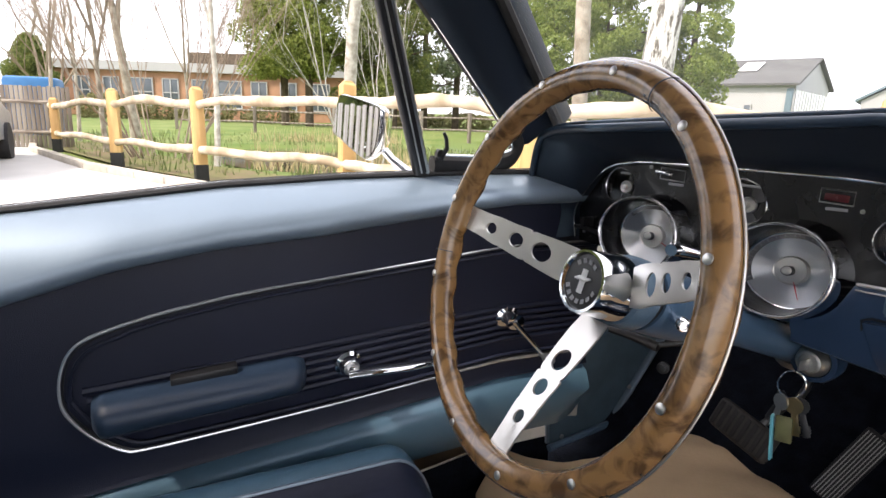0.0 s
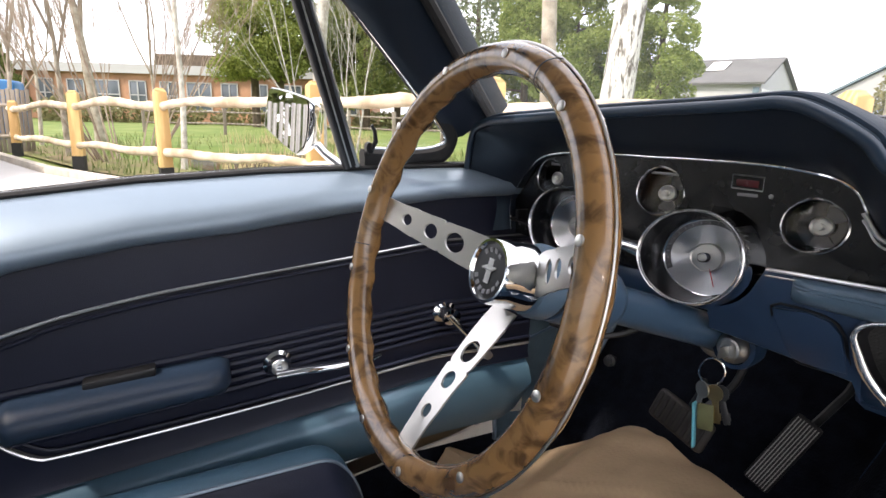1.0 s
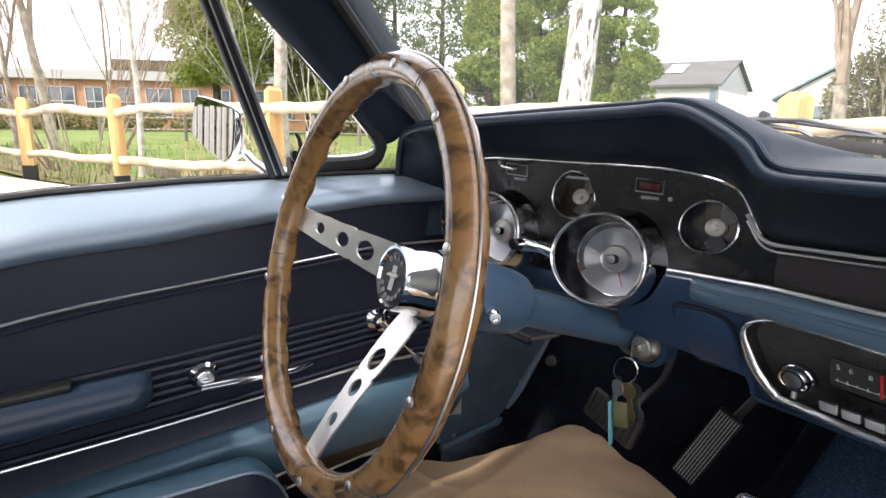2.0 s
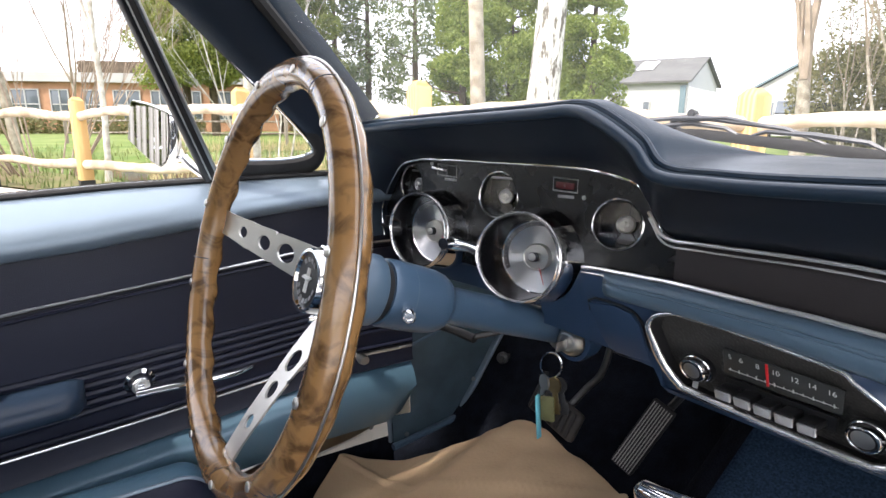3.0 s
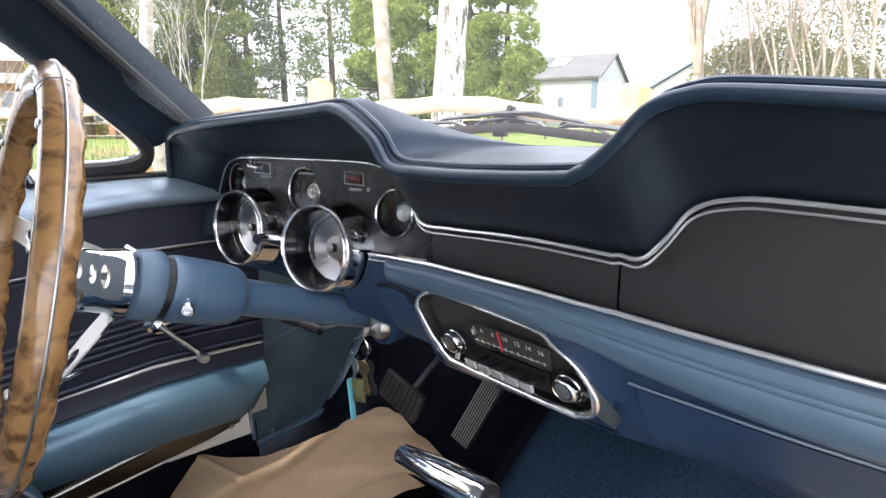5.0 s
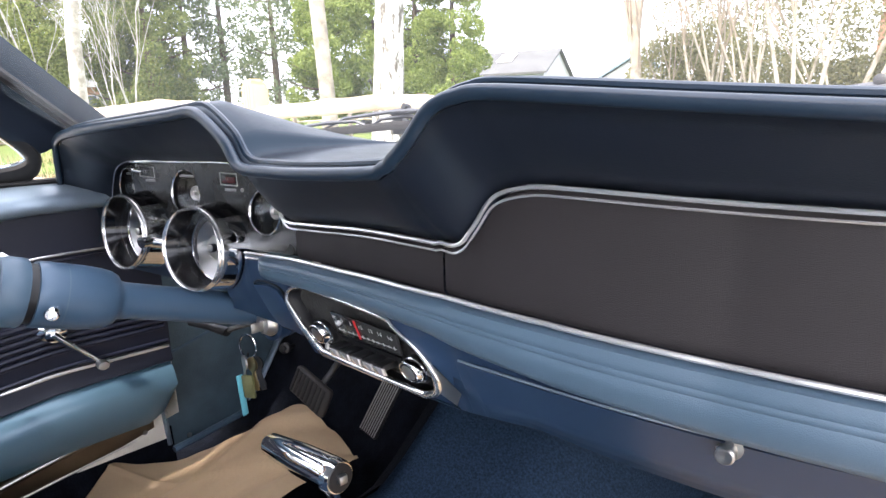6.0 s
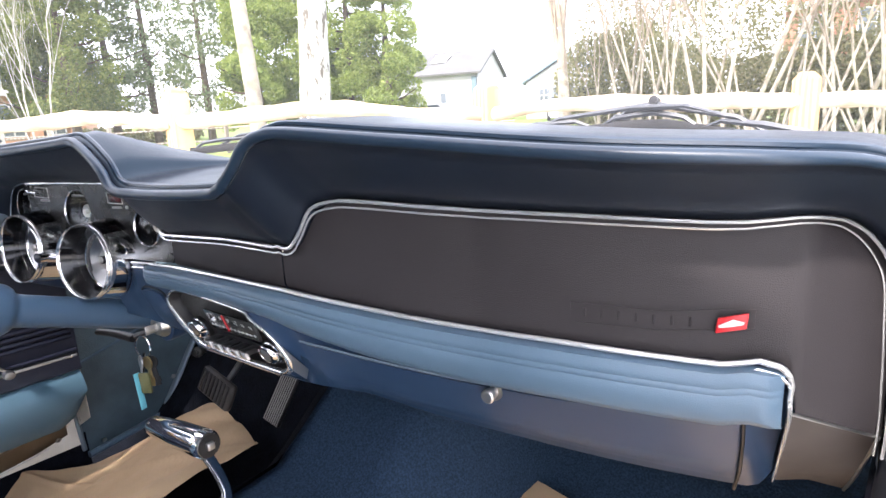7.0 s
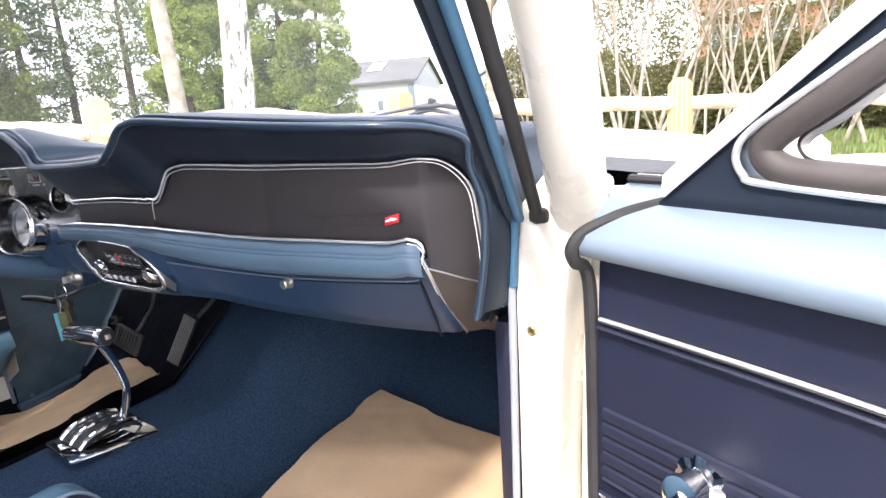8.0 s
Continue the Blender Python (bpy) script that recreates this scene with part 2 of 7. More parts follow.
def frames_along(pts, closed=False):
    pts = [Vector(p) for p in pts]
    n = len(pts)
    out = []
    prev = None
    for i, p in enumerate(pts):
        a, b = (pts[(i - 1) % n], pts[(i + 1) % n]) if closed else (pts[max(0, i - 1)], pts[min(n - 1, i + 1)])
        t = (b - a).normalized()
        if prev is None:
            up = Vector((0, 0, 1)) if abs(t.z) < 0.9 else Vector((0, 1, 0))
        else:
            up = prev
        s = t.cross(up).normalized()
        u = s.cross(t).normalized()
        prev = u
        out.append((p, s, u))
    return out


def rod(bm, pts, r, n=10, closed=False, flat=1.0, cap=True):
    """A tube along points; r one radius or one for each point; flat: the ratio of its height to its width."""
    fr = frames_along(pts, closed)
    rs = r if isinstance(r, (list, tuple)) else [r] * len(fr)
    rings = []
    for (p, s, u), rr in zip(fr, rs):
        rings.append([bm.verts.new(p + s * (rr * math.cos(2 * math.pi * k / n)) + u * (rr * flat * math.sin(2 * math.pi * k / n))) for k in range(n)])
    m = len(rings)
    for i in range(m if closed else m - 1):
        a, b = rings[i], rings[(i + 1) % m]
        for k in range(n):
            bm.faces.new((a[k], a[(k + 1) % n], b[(k + 1) % n], b[k]))
    if cap and not closed:
        bm.faces.new(rings[0])
        bm.faces.new(rings[-1][::-1])


def axes_for(axis):
    a = Vector(axis).normalized()
    s = a.cross(Vector((0, 0, 1)) if abs(a.z) < 0.9 else Vector((1, 0, 0))).normalized()
    return a, s, s.cross(a).normalized()


def lathe(bm, profile, at, axis, n=32, cap=True):
    """Rows of (radius, height along the axis), turned about the axis through at."""
    a, s, u = axes_for(axis)
    at = Vector(at)
    rings = []
    for r, h in profile:
        if r < 1e-6:
            rings.append([bm.verts.new(at + a * h)])
        else:
            rings.append([bm.verts.new(at + a * h + s * (r * math.cos(2 * math.pi * k / n)) + u * (r * math.sin(2 * math.pi * k / n))) for k in range(n)])
    for a_, b_ in zip(rings, rings[1:]):
        for k in range(n):
            q = [a_[k % len(a_)], a_[(k + 1) % len(a_)], b_[(k + 1) % len(b_)], b_[k % len(b_)]]
            q = list(dict.fromkeys(q))
            if len(q) > 2:
                bm.faces.new(q)


def loft(bm, rings, closed=False, caps=False):
    vs = [[bm.verts.new(p) for p in ring] for ring in rings]
    for a, b in zip(vs, vs[1:]):
        m = len(a)
        for k in range(m if closed else m - 1):
            bm.faces.new((a[k], a[(k + 1) % m], b[(k + 1) % m], b[k]))
    if caps and closed:
        bm.faces.new(vs[0])
        bm.faces.new(vs[-1][::-1])


def slab(bm, outline, depth, bevel=0.0):
    """A flat outline of 3D points, thickened along the vector depth."""
    d = Vector(depth)
    t = bmesh.new()
    lo = [t.verts.new(Vector(p)) for p in outline]
    hi = [t.verts.new(Vector(p) + d) for p in outline]
    t.faces.new(lo)
    t.faces.new(hi[::-1])
    k = len(lo)
    for i in range(k):
        t.faces.new((lo[i], hi[i], hi[(i + 1) % k], lo[(i + 1) % k]))
    if bevel:
        bmesh.ops.recalc_face_normals(t, faces=t.faces)
        es = [e for e in t.edges if len(e.link_faces) == 2 and e.calc_face_angle(0) > 0.6]
        bmesh.ops.bevel(t, geom=es, offset=bevel, segments=2, affect="EDGES", profile=0.5)
    add(bm, t)


def spline(pts, per=6, closed=False):
    """A Catmull-Rom curve through the points."""
    P = [Vector(p) for p in pts]
    n = len(P)
    out = []
    for i in range(n if closed else n - 1):
        g = (lambda k: P[k % n]) if closed else (lambda k: P[min(max(k, 0), n - 1)])
        p0, p1, p2, p3 = g(i - 1), g(i), g(i + 1), g(i + 2)
        for j in range(per):
            t = j / per
            out.append(0.5 * (2 * p1 + (p2 - p0) * t + (2 * p0 - 5 * p1 + 4 * p2 - p3) * t * t + (3 * p1 - p0 - 3 * p2 + p3) * t ** 3))
    if not closed:
        out.append(P[-1])
    return out


def rounded(w, h, r, n=5):
    """A rounded rectangle about the origin as (u, v) points."""
    out = []
    for cx, cy, a0 in ((w / 2 - r, h / 2 - r, 0), (-w / 2 + r, h / 2 - r, 90), (-w / 2 + r, -h / 2 + r, 180), (w / 2 - r, -h / 2 + r, 270)):
        for k in range(n + 1):
            a = radians(a0 + 90 * k / n)
            out.append((cx + r * math.cos(a), cy + r * math.sin(a)))
    return out


# ---- the car's shell ----
def bow(x):
    """How far ahead the dashboard's face lies at x."""
    return 0.565 + (0.13 * ((x - 0.05) / 0.5) ** 2 if x > 0.05 else 0.03 * ((x - 0.05) / 0.5) ** 2)


def face(x, z):
    """The dashboard's lower face, which falls away to the firewall below the roll."""
    return bow(x) + lerp(x, [0.09, 0.15], [0.38, 0.66]) * max(0.0, 0.845 - z)


def lerp(x, xs, ys):
    return float(np.interp(x, xs, ys))


def car_floor():
    bm = bmesh.new()
    rings = []
    for y in np.linspace(-1.1, 1.30, 41):
        ring = []
        toe0 = min(0.30, max(0.0, y - 0.70))
        for x in np.linspace(-0.80, 0.66, 74):
            toe = max(0.0, y - 1.02) if x > 0.12 else toe0
            z = 0.335 + 0.085 * min(1.0, max(0.0, (x - 0.10) / 0.04)) + toe * 1.05
            hump = 0.19 + 0.03 * max(0, y - 0.5)
            d = abs(x + 0.045)
            w = 0.13 + 0.10 * max(0.0, y - 0.45)
            k = 1 - min(1, max(0, (d - w * 0.55) / (w * 0.9)))
            k = k * k * (3 - 2 * k)
            z = max(z, 0.335 + hump * k + toe * 0.75 * (k > 0) * k) if k > 0 else z
            z += 0.004 * noise.noise((x * 7, y * 7, 0))
            ring.append((x, y, z))
        rings.append(ring)
    loft(bm, rings)
    return tagged(new("floor", finish(bm, "floor", CARPET, 80)), "navy blue loop pile carpet over floor and tunnel", "carpet", kind="structure")


car_floor()


def footwell_shade():
    """Near-black sheet over the driver's toe board and the side of the tunnel, for the shade there."""
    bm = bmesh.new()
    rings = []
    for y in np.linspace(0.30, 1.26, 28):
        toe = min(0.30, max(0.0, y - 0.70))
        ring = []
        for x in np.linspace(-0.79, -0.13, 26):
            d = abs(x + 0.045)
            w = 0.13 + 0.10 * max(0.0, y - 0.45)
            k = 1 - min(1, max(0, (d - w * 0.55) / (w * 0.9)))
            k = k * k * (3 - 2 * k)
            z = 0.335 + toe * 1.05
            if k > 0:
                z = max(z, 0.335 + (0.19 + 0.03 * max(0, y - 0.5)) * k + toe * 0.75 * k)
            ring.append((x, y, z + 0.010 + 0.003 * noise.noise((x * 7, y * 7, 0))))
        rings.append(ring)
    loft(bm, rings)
    tagged(new("floor", finish(bm, "floor", SHADE_CARPET, 80)), "driver's footwell carpet, near-black for the shade under the dash", "carpet", kind="structure")


footwell_shade()


def shell():
    bm = bmesh.new()
    # roof with headliner, rear bulkhead, side walls behind the doors, outer sills
    # roof is out of view; its edges and pale tone are set for cabin light
    rings = []
    for y in (0.40, 0.32, 0.0, -0.5, -1.12):
        ring = []
        for x in np.linspace(-0.50, 0.56, 15):
            e = ((x - 0.05) / 0.58) ** 2
            ring.append((x, y - (0.19 if x < 0 else 0.03) * e * (y > 0.1), 1.300 - 0.06 * e - 0.03 * (y > 0.35)))
        rings.append(ring)
    loft(bm, rings)
    rings2 = [[(p[0], p[1], p[2] + 0.02) for p in ring] for ring in rings]
    loft(bm, rings2)
    return tagged(new("ceiling", finish(bm, "ceiling", HEADLINER)), "unseen roof with a pale blue-grey headliner that shapes the cabin light", "ceiling", kind="structure")


shell()
_bm = bmesh.new()
box(_bm, (-0.04, -1.12, 0.62), (1.5, 0.06, 0.62), 0.01)
tagged(new("wall_rear", finish(_bm, "wall_rear", NAVY)), "navy trim panel closing the cabin behind the seats", "wall", kind="structure")
for _nm, _x in (("wall_left", -0.66), ("wall_right", 0.66)):
    _bm = bmesh.new()
    box(_bm, (_x, -0.78, 0.60), (0.06, 0.72, 0.62), 0.01)
    slab(_bm, [(_x, -0.82, 0.88), (_x, -1.12, 0.88), (_x * 0.93, -1.12, 1.28), (_x * 0.93, -0.95, 1.28)], (0.04, 0, 0))
    tagged(new(_nm, finish(_bm, _nm, NAVY)), "navy rear side trim panel behind the door", "wall", kind="structure")
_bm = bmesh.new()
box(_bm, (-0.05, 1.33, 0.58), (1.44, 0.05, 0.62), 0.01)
tagged(new("wall_front", finish(_bm, "wall_front", SHADE_CARPET)), "dark padded firewall behind the dashboard", "wall", kind="structure")


# ---- dashboard ----
def dashboard():
    root = thing("dashboard", (0.0, 0.75, 0.72), "navy padded dashboard with twin brows, black panels and chrome trim", "dashboard")
    pairs = [
        (-.572, .850, -.528, .855), (-.578, .93, -.533, .90), (-.566, .988, -.482, .956), (-.53, 1.006, -.43, .973), (-.42, 1.014, -.37, .977), (-.31, 1.020, -.30, .978), (-.19, 1.026, -.20, .978),
        (-.15, 1.028, -.15, .974), (-.125, 1.021, -.122, .965), (-.095, 1.004, -.108, .945), (-.075, .985, -.094, .927), (-.03, .982, -.06, .926), (.022, .982, .02, .928), (.098, .985, .09, .9255),
        (.114, .992, .117, .923), (.129, 1.004, .133, .937), (.146, 1.021, .15, .958), (.166, 1.028, .174, .9655), (.194, 1.029, .205, .966), (.30, 1.020, .29, .961), (.42, 1.011, .40, .955),
        (.54, 1.005, .525, .944), (.58, .996, .560, .934), (.605, .978, .583, .899), (.608, .939, .590, .846), (.618, .887, .594, .80), (.617, .82, .595, .762), (.606, .745, .590, .718)]
    lip = spline([(a, 0, b) for a, b, _, _ in pairs], 6)
    trim = spline([(c, 0, d) for _, _, c, d in pairs], 6)
    rings, welt = [], []
    for i, (L, T) in enumerate(zip(lip, trim)):
        yl, yt = bow(L.x) - 0.055, bow(T.x)
        zb = (0.982 if L.x < 0.1 else max(0.982, L.z - 0.022)) if L.z > 0.982 else L.z
        k = min(1, max(0, (L.z - 0.97) / 0.03))
        xo = 0.012 * (1 - k) * (1 if L.x > 0 else -1)
        ring = [(T.x, yt + 0.035, T.z - 0.002), (T.x, yt + 0.002, T.z + 0.001)]
        for q in (0.25, 0.5, 0.75, 0.93):
            b = q ** 0.8
            ring.append((T.x + (L.x - T.x) * q, yt + (yl - yt) * b + 0.002, T.z + (L.z - 0.006 - T.z) * q))
        ring += [(L.x, yl + 0.003, L.z - 0.010), (L.x + xo * 0.3, yl + 0.006, L.z - 0.0035), (L.x + xo * 0.5, yl + 0.009, L.z + 0.0008)]
        ring += [(L.x + xo, yl + 0.030, L.z + 0.004 * k), (L.x + xo * 1.5, yl + 0.10, L.z + (0.003 if L.x > 0.16 else (zb + 0.012 - L.z) * 0.45)), (L.x + xo * 1.5, yl + 0.20, zb + 0.006), (L.x + xo * 1.5, yl + 0.34, zb - 0.004), (L.x + xo, 0.985, zb - 0.030)]
        rings.append(ring)
        welt.append((L.x, yl - 0.0005, L.z - 0.0052))
    bm = bmesh.new()
    loft(bm, rings)
    pad = part("brow_pad", bm, NAVY_PAD, root, "navy grained vinyl padded brow with a piped edge", 60)
    bm = bmesh.new()
    rod(bm, welt, 0.0046, 12)
    rod(bm, [(x, y + 0.0115, z + 0.0058) for x, y, z in welt], 0.0030, 8)
    part("piping", bm, PIPING, pad, "twin blue welts along the lip")
    # bright double strip along the pad's lower edge
    tr = [(t.x, bow(t.x) - 0.004, t.z) for t in trim if t.x > -0.112 and t.z > 0.752]
    bm = bmesh.new()
    rod(bm, tr, 0.0017, 8, flat=1.0)
    rod(bm, [(x - 0.0065 * min(1, max(0, (x - 0.52) / 0.06)), y + 0.001, z - 0.0056 * min(1, max(0, (z - 0.86) / 0.06))) for x, y, z in tr], 0.0010, 6)
    part("upper_trim", bm, TRIM, root, "polished chrome strip")
    # cluster surround strip
    tr2 = [(t.x, bow(t.x) + 0.002, t.z) for t in trim if t.x < -0.10]
    bm = bmesh.new()
    rod(bm, tr2, 0.0013, 8)
    part("cluster_trim", bm, CHROME, root)
    bm = bmesh.new()
    rod(bm, [(x, bow(x) + 0.012, z - 0.012) for x, z in ((-.45, .972), (-.30, .976), (-.2, .975), (-.15, .968))], 0.0012, 6)
    part("cluster_line", bm, STEEL, root)
    tx, tz = [t.x for t in trim], [t.z for t in trim]
    low_x, low_z = [-.20, -.19, -.09, .02, .09, .19, .30, .372, .48, .505, .52, .527, .5294, .5305, .60], [.885, .886, .889, .8875, .8845, .8755, .8635, .8545, .8385, .832, .8225, .814, .806, .783, .764]

    def panel(name, x0, x1, material, label, dip=0.0):
        bm = bmesh.new()
        cols = []
        for x in np.linspace(x0, x1, max(12, int((x1 - x0) / 0.006))):
            zt, zl = lerp(x, tx[12:], tz[12:]) + 0.001, lerp(x, low_x, low_z)
            y = bow(x) + 0.004
            cols.append([(x, y + 0.012, zt), (x, y, zt - 0.004)] + [(x, y - 0.002 - dip, zt + (zl - zt) * q) for q in (0.3, 0.6, 0.9)] + [(x, y, zl)])
        loft(bm, cols)
        return part(name, bm, material, root, label, 60)

    panel("centre_panel", -0.0885, 0.0985, BLACK_CAMERA, "matt black textured centre panel")
    pp = panel("passenger_panel", 0.1005, 0.593, BLACK_CAMERA, "large matt black textured panel before the passenger")
    # recessed name strip and enamel badge
    bm = bmesh.new()
    bz = lambda x: 0.8785 - 0.13 * (x - 0.38)
    fr = [(x, bow(x) - 0.0008, bz(x) + dz) for x, dz in ((0.379, 0.008), (0.44, 0.008), (0.499, 0.008), (0.499, -0.008), (0.44, -0.008), (0.379, -0.008))]
    rod(bm, fr, 0.0005, 6, closed=True)
    for k in range(7):
        x = 0.388 + k * 0.0115
        rod(bm, [(x, bow(x) + 0.0022, bz(x) - 0.0035), (x, bow(x) + 0.0022, bz(x) + 0.0035)], 0.0011, 6)
    part("name_strip", bm, BLACK_CAMERA, pp, "embossed black strip with faint raised bars")
    bm = bmesh.new()
    box(bm, (0.4835, bow(0.4835) - 0.001, bz(0.4835)), (0.023, 0.003, 0.0125), 0.0008, Matrix.Rotation(radians(24), 4, "Z") @ Matrix.Rotation(radians(6), 4, "Y"))
    bd = part("badge", bm, RED, pp, "small red enamel badge with a pale emblem")
    bm = bmesh.new()
    rod(bm, [(0.475, bow(0.475) - 0.0034, bz(0.475)), (0.4835, bow(0.4835) - 0.0036, bz(0.4835) + 0.0022), (0.492, bow(0.492) - 0.0034, bz(0.492) - 0.001)], [0.0008, 0.0022, 0.0008], 6, flat=1.4)
    part("emblem", bm, WHITE, bd)
    # lower strip
    bm = bmesh.new()
    lo = [(x, bow(x) - 0.003, lerp(x, low_x, low_z)) for x in np.r_[np.linspace(-.172, .50, 60), np.linspace(.505, .5294, 12)]] + [(0.5295, .676, .800), (0.528, .690, .780), (0.521, .712, .752), (0.510, .752, .712), (0.498, .796, .673)]
    rod(bm, lo, 0.0021, 8)
    rod(bm, [(x, y - 0.001, z - 0.0055) for x, y, z in lo[:-2]], 0.0010, 6)
    part("lower_trim", bm, TRIM, root, "polished chrome strip")
    # brown lower end panel
    bm = bmesh.new()
    cols = []
    TL, TR, BL, BR = Vector((.530, .688, .784)), Vector((.590, .719, .768)), Vector((.500, .798, .672)), Vector((.563, .828, .655))
    for q in np.linspace(0, 1, 9):
        a, b = TL.lerp(TR, q), BL.lerp(BR, q)
        cols.append([a.lerp(b, k) + Vector((0, -.010 * math.sin(math.pi * k), 0)) for k in (0, .15, .35, .55, .75, 1)] + [b + Vector((0, .03, .004))])
    loft(bm, cols)
    ep = part("end_panel", bm, mat("brown_black_panel", (0.075, 0.062, 0.055), 0.6, var=0.08, scale=9, grain=0.3, grain_scale=1500), root, "dark brown panel below the trim", 60)
    bm = bmesh.new()
    rod(bm, [TR.lerp(BR, k) + Vector((0, -.010 * math.sin(math.pi * k) - .001, 0)) for k in np.linspace(0, 1, 7)], 0.0018, 6)
    rod(bm, [TL + Vector((0, -.001, 0)), TR + Vector((0, -.001, 0))], 0.0012, 6)
    part("edge_strip", bm, STEEL, ep)
    # rolled knee pad under the lower strip
    bm = bmesh.new()
    cols = []
    for x in np.linspace(-0.152, 0.524, 90):
        z0 = lerp(x, low_x, low_z) - 0.003
        if x > 0.50:
            z0 = 0.830 - (x - 0.50) * 0.55
        y = bow(x)
        e = math.sqrt(max(0, min(1, (x + 0.152) / 0.02))) if x < -0.1 else min(1, (0.524 - x) / 0.012 + 0.3)
        o = 0.013 * e
        hh = lerp(x, [-.2, -.1, 0, .08, .113, .2, .3, .5], [.022, .026, .026, .030, .035, .042, .045, .042]) / .056
        cols.append([(x, y, z0), (x, y - o * 0.75, z0 - 0.002 * hh), (x, y - o * 0.95, z0 - 0.0085 * hh), (x, y - o * 0.98, z0 - 0.0135 * hh), (x, y - o * 0.93, z0 - 0.0147 * hh), (x, y - o * 1.0, z0 - 0.016 * hh), (x, y - o * 1.01, z0 - 0.0195 * hh), (x, y - o * 0.96, z0 - 0.0207 * hh), (x, y - o * 1.02, z0 - 0.022 * hh), (x, y - o * 1.03, z0 - 0.030 * hh), (x, y - o * 0.85, z0 - 0.044 * hh), (x, y - o * 0.40, z0 - 0.053 * hh), (x, y + 0.006, z0 - 0.056 * hh)])
    loft(bm, cols)
    part("knee_pad", bm, BLUE_VINYL, root, "blue vinyl roll with two stitched seams", 50)
    # painted lower dash, open behind the radio, and glove box
    bm = bmesh.new()

    def dash_col(x, a, b):
        z0 = lerp(x, low_x, low_z) - lerp(x, [-.150, -.130], [.002, .018])
        if x > 0.50:
            z0 = min(z0, 0.80)
        if x < -0.178:
            z0 = min(z0, 0.887 - math.sqrt(max(0.0, 0.0515 ** 2 - (x + 0.229) ** 2)))
        y = bow(x) - 0.001
        zb = lerp(x, [-.215, -.10, -.09, .085, .13, .20, .30, .40, .497, .512, .531], [.800, .790, .778, .770, .760, .742, .720, .697, .676, .735, .790])
        col = [(x, y, z0), (x, y - 0.002, z0 - 0.008), (x, y - 0.001, max(zb + 0.02, 0.8665) if -0.1 < x < 0.095 else (z0 + zb) / 2), (x, y - 0.004, min(0.7815, zb + 0.010) if -0.1 < x < 0.095 else zb + 0.010), (x, y + 0.016, zb), (x, y + 0.06, zb + 0.004), (x, y + 0.20, zb + 0.06)]
        return [(p[0], p[1] + face(x, p[2]) - bow(x), p[2]) for p in col[a:b]]

    loft(bm, [dash_col(x, 0, 7) for x in np.linspace(-0.225, -0.0985, 26)])
    loft(bm, [dash_col(x, 0, 3) for x in np.linspace(-0.0985, 0.0945, 18)])
    loft(bm, [dash_col(x, 3, 7) for x in np.linspace(-0.0985, 0.0945, 18)])
    loft(bm, [dash_col(x, 0, 7) for x in np.linspace(0.0945, 0.531, 44)])
    lower = part("lower_dash", bm, BLUE_PAINT, root, "semi-gloss blue painted steel", 50)

    def gpt(x, k):
        zt = lerp(x, [.111, .29, .488], [.834, .806, .779])
        zb = lerp(x, [.13, .20, .30, .40, .488], [.764, .746, .724, .701, .682])
        z = zt + (zb - zt) * k
        x -= 0.018 * k * max(0, (x - 0.40) / 0.088)
        return (x, face(x, z) - 0.006 + 0.006 * max(0, k - 0.6), z)

    bm = bmesh.new()
    cols = []
    for x in np.linspace(0.118, 0.484, 40):
        sh = 0.020 * max(0, 1 - (x - 0.118) / 0.03)
        cols.append([(x, gpt(x, 0.03)[1] + 0.008, gpt(x, 0.03)[2])] + [gpt(x, k) for k in (0.05, 0.3, 0.6, 0.85)] + [(gpt(x, 1.0)[0], gpt(x, 1.0)[1] + 0.010, gpt(x, 1.0)[2] + 0.002), (gpt(x, 1.0)[0], gpt(x, 1.0)[1] + 0.04, gpt(x, 1.0)[2] + 0.004)])
    loft(bm, cols)
    gd = part("glove_box_door", bm, BLUE_PAINT, lower, "blue painted glove box door", 50)
    bm = bmesh.new()
    rod(bm, [gpt(x, 0.0) for x in np.linspace(0.113, 0.486, 24)], 0.0010, 6)
    part("glove_box_edge", bm, LEDGE, lower)
    bm = bmesh.new()
    rod(bm, [gpt(0.487, 0.02), gpt(0.4885, 0.3), gpt(0.489, 0.7), gpt(0.487, 1.0)], 0.0018, 6)
    part("glove_box_gap", bm, DARK, lower)
    bm = bmesh.new()
    kx, ky, kz = 0.298, gpt(0.298, 0.10)[1] + 0.001, gpt(0.298, 0.10)[2]
    lathe(bm, [(0, -0.001), (0.0088, 0.0), (0.0088, 0.0015), (0.0052, 0.0025), (0.0050, 0.006), (0.0062, 0.007), (0.0064, 0.012), (0.0052, 0.0135), (0.002, 0.0138), (0, 0.013)], (kx, ky, kz), (0.1, -1, -0.05), 24)
    part("lock_knob", bm, BRUSHED, lower, "chrome push button lock")
    # small blank door beside the column
    bm = bmesh.new()
    o = [(-0.162, .852), (-0.134, .855), (-0.118, .852), (-0.110, .843), (-0.108, .825), (-0.106, .806), (-0.140, .802), (-0.147, .806), (-0.153, .818)]
    slab(bm, [(x, face(x, z) - 0.0055, z) for x, z in o], (0, 0.006, 0), 0.001)
    part("cover_plate", bm, BLUE_PAINT, lower, "small blue cover plate")
    bm = bmesh.new()
    rod(bm, spline([(x, face(x, z) - 0.0022, z) for x, z in [(-.136 + (x + .136) * 1.05, .829 + (z - .829) * 1.06) for x, z in o]], 3, closed=True), 0.0013, 6, closed=True)
    part("cover_gap", bm, DARK, lower)
    # side cheek at the passenger's end
    bm = bmesh.new()
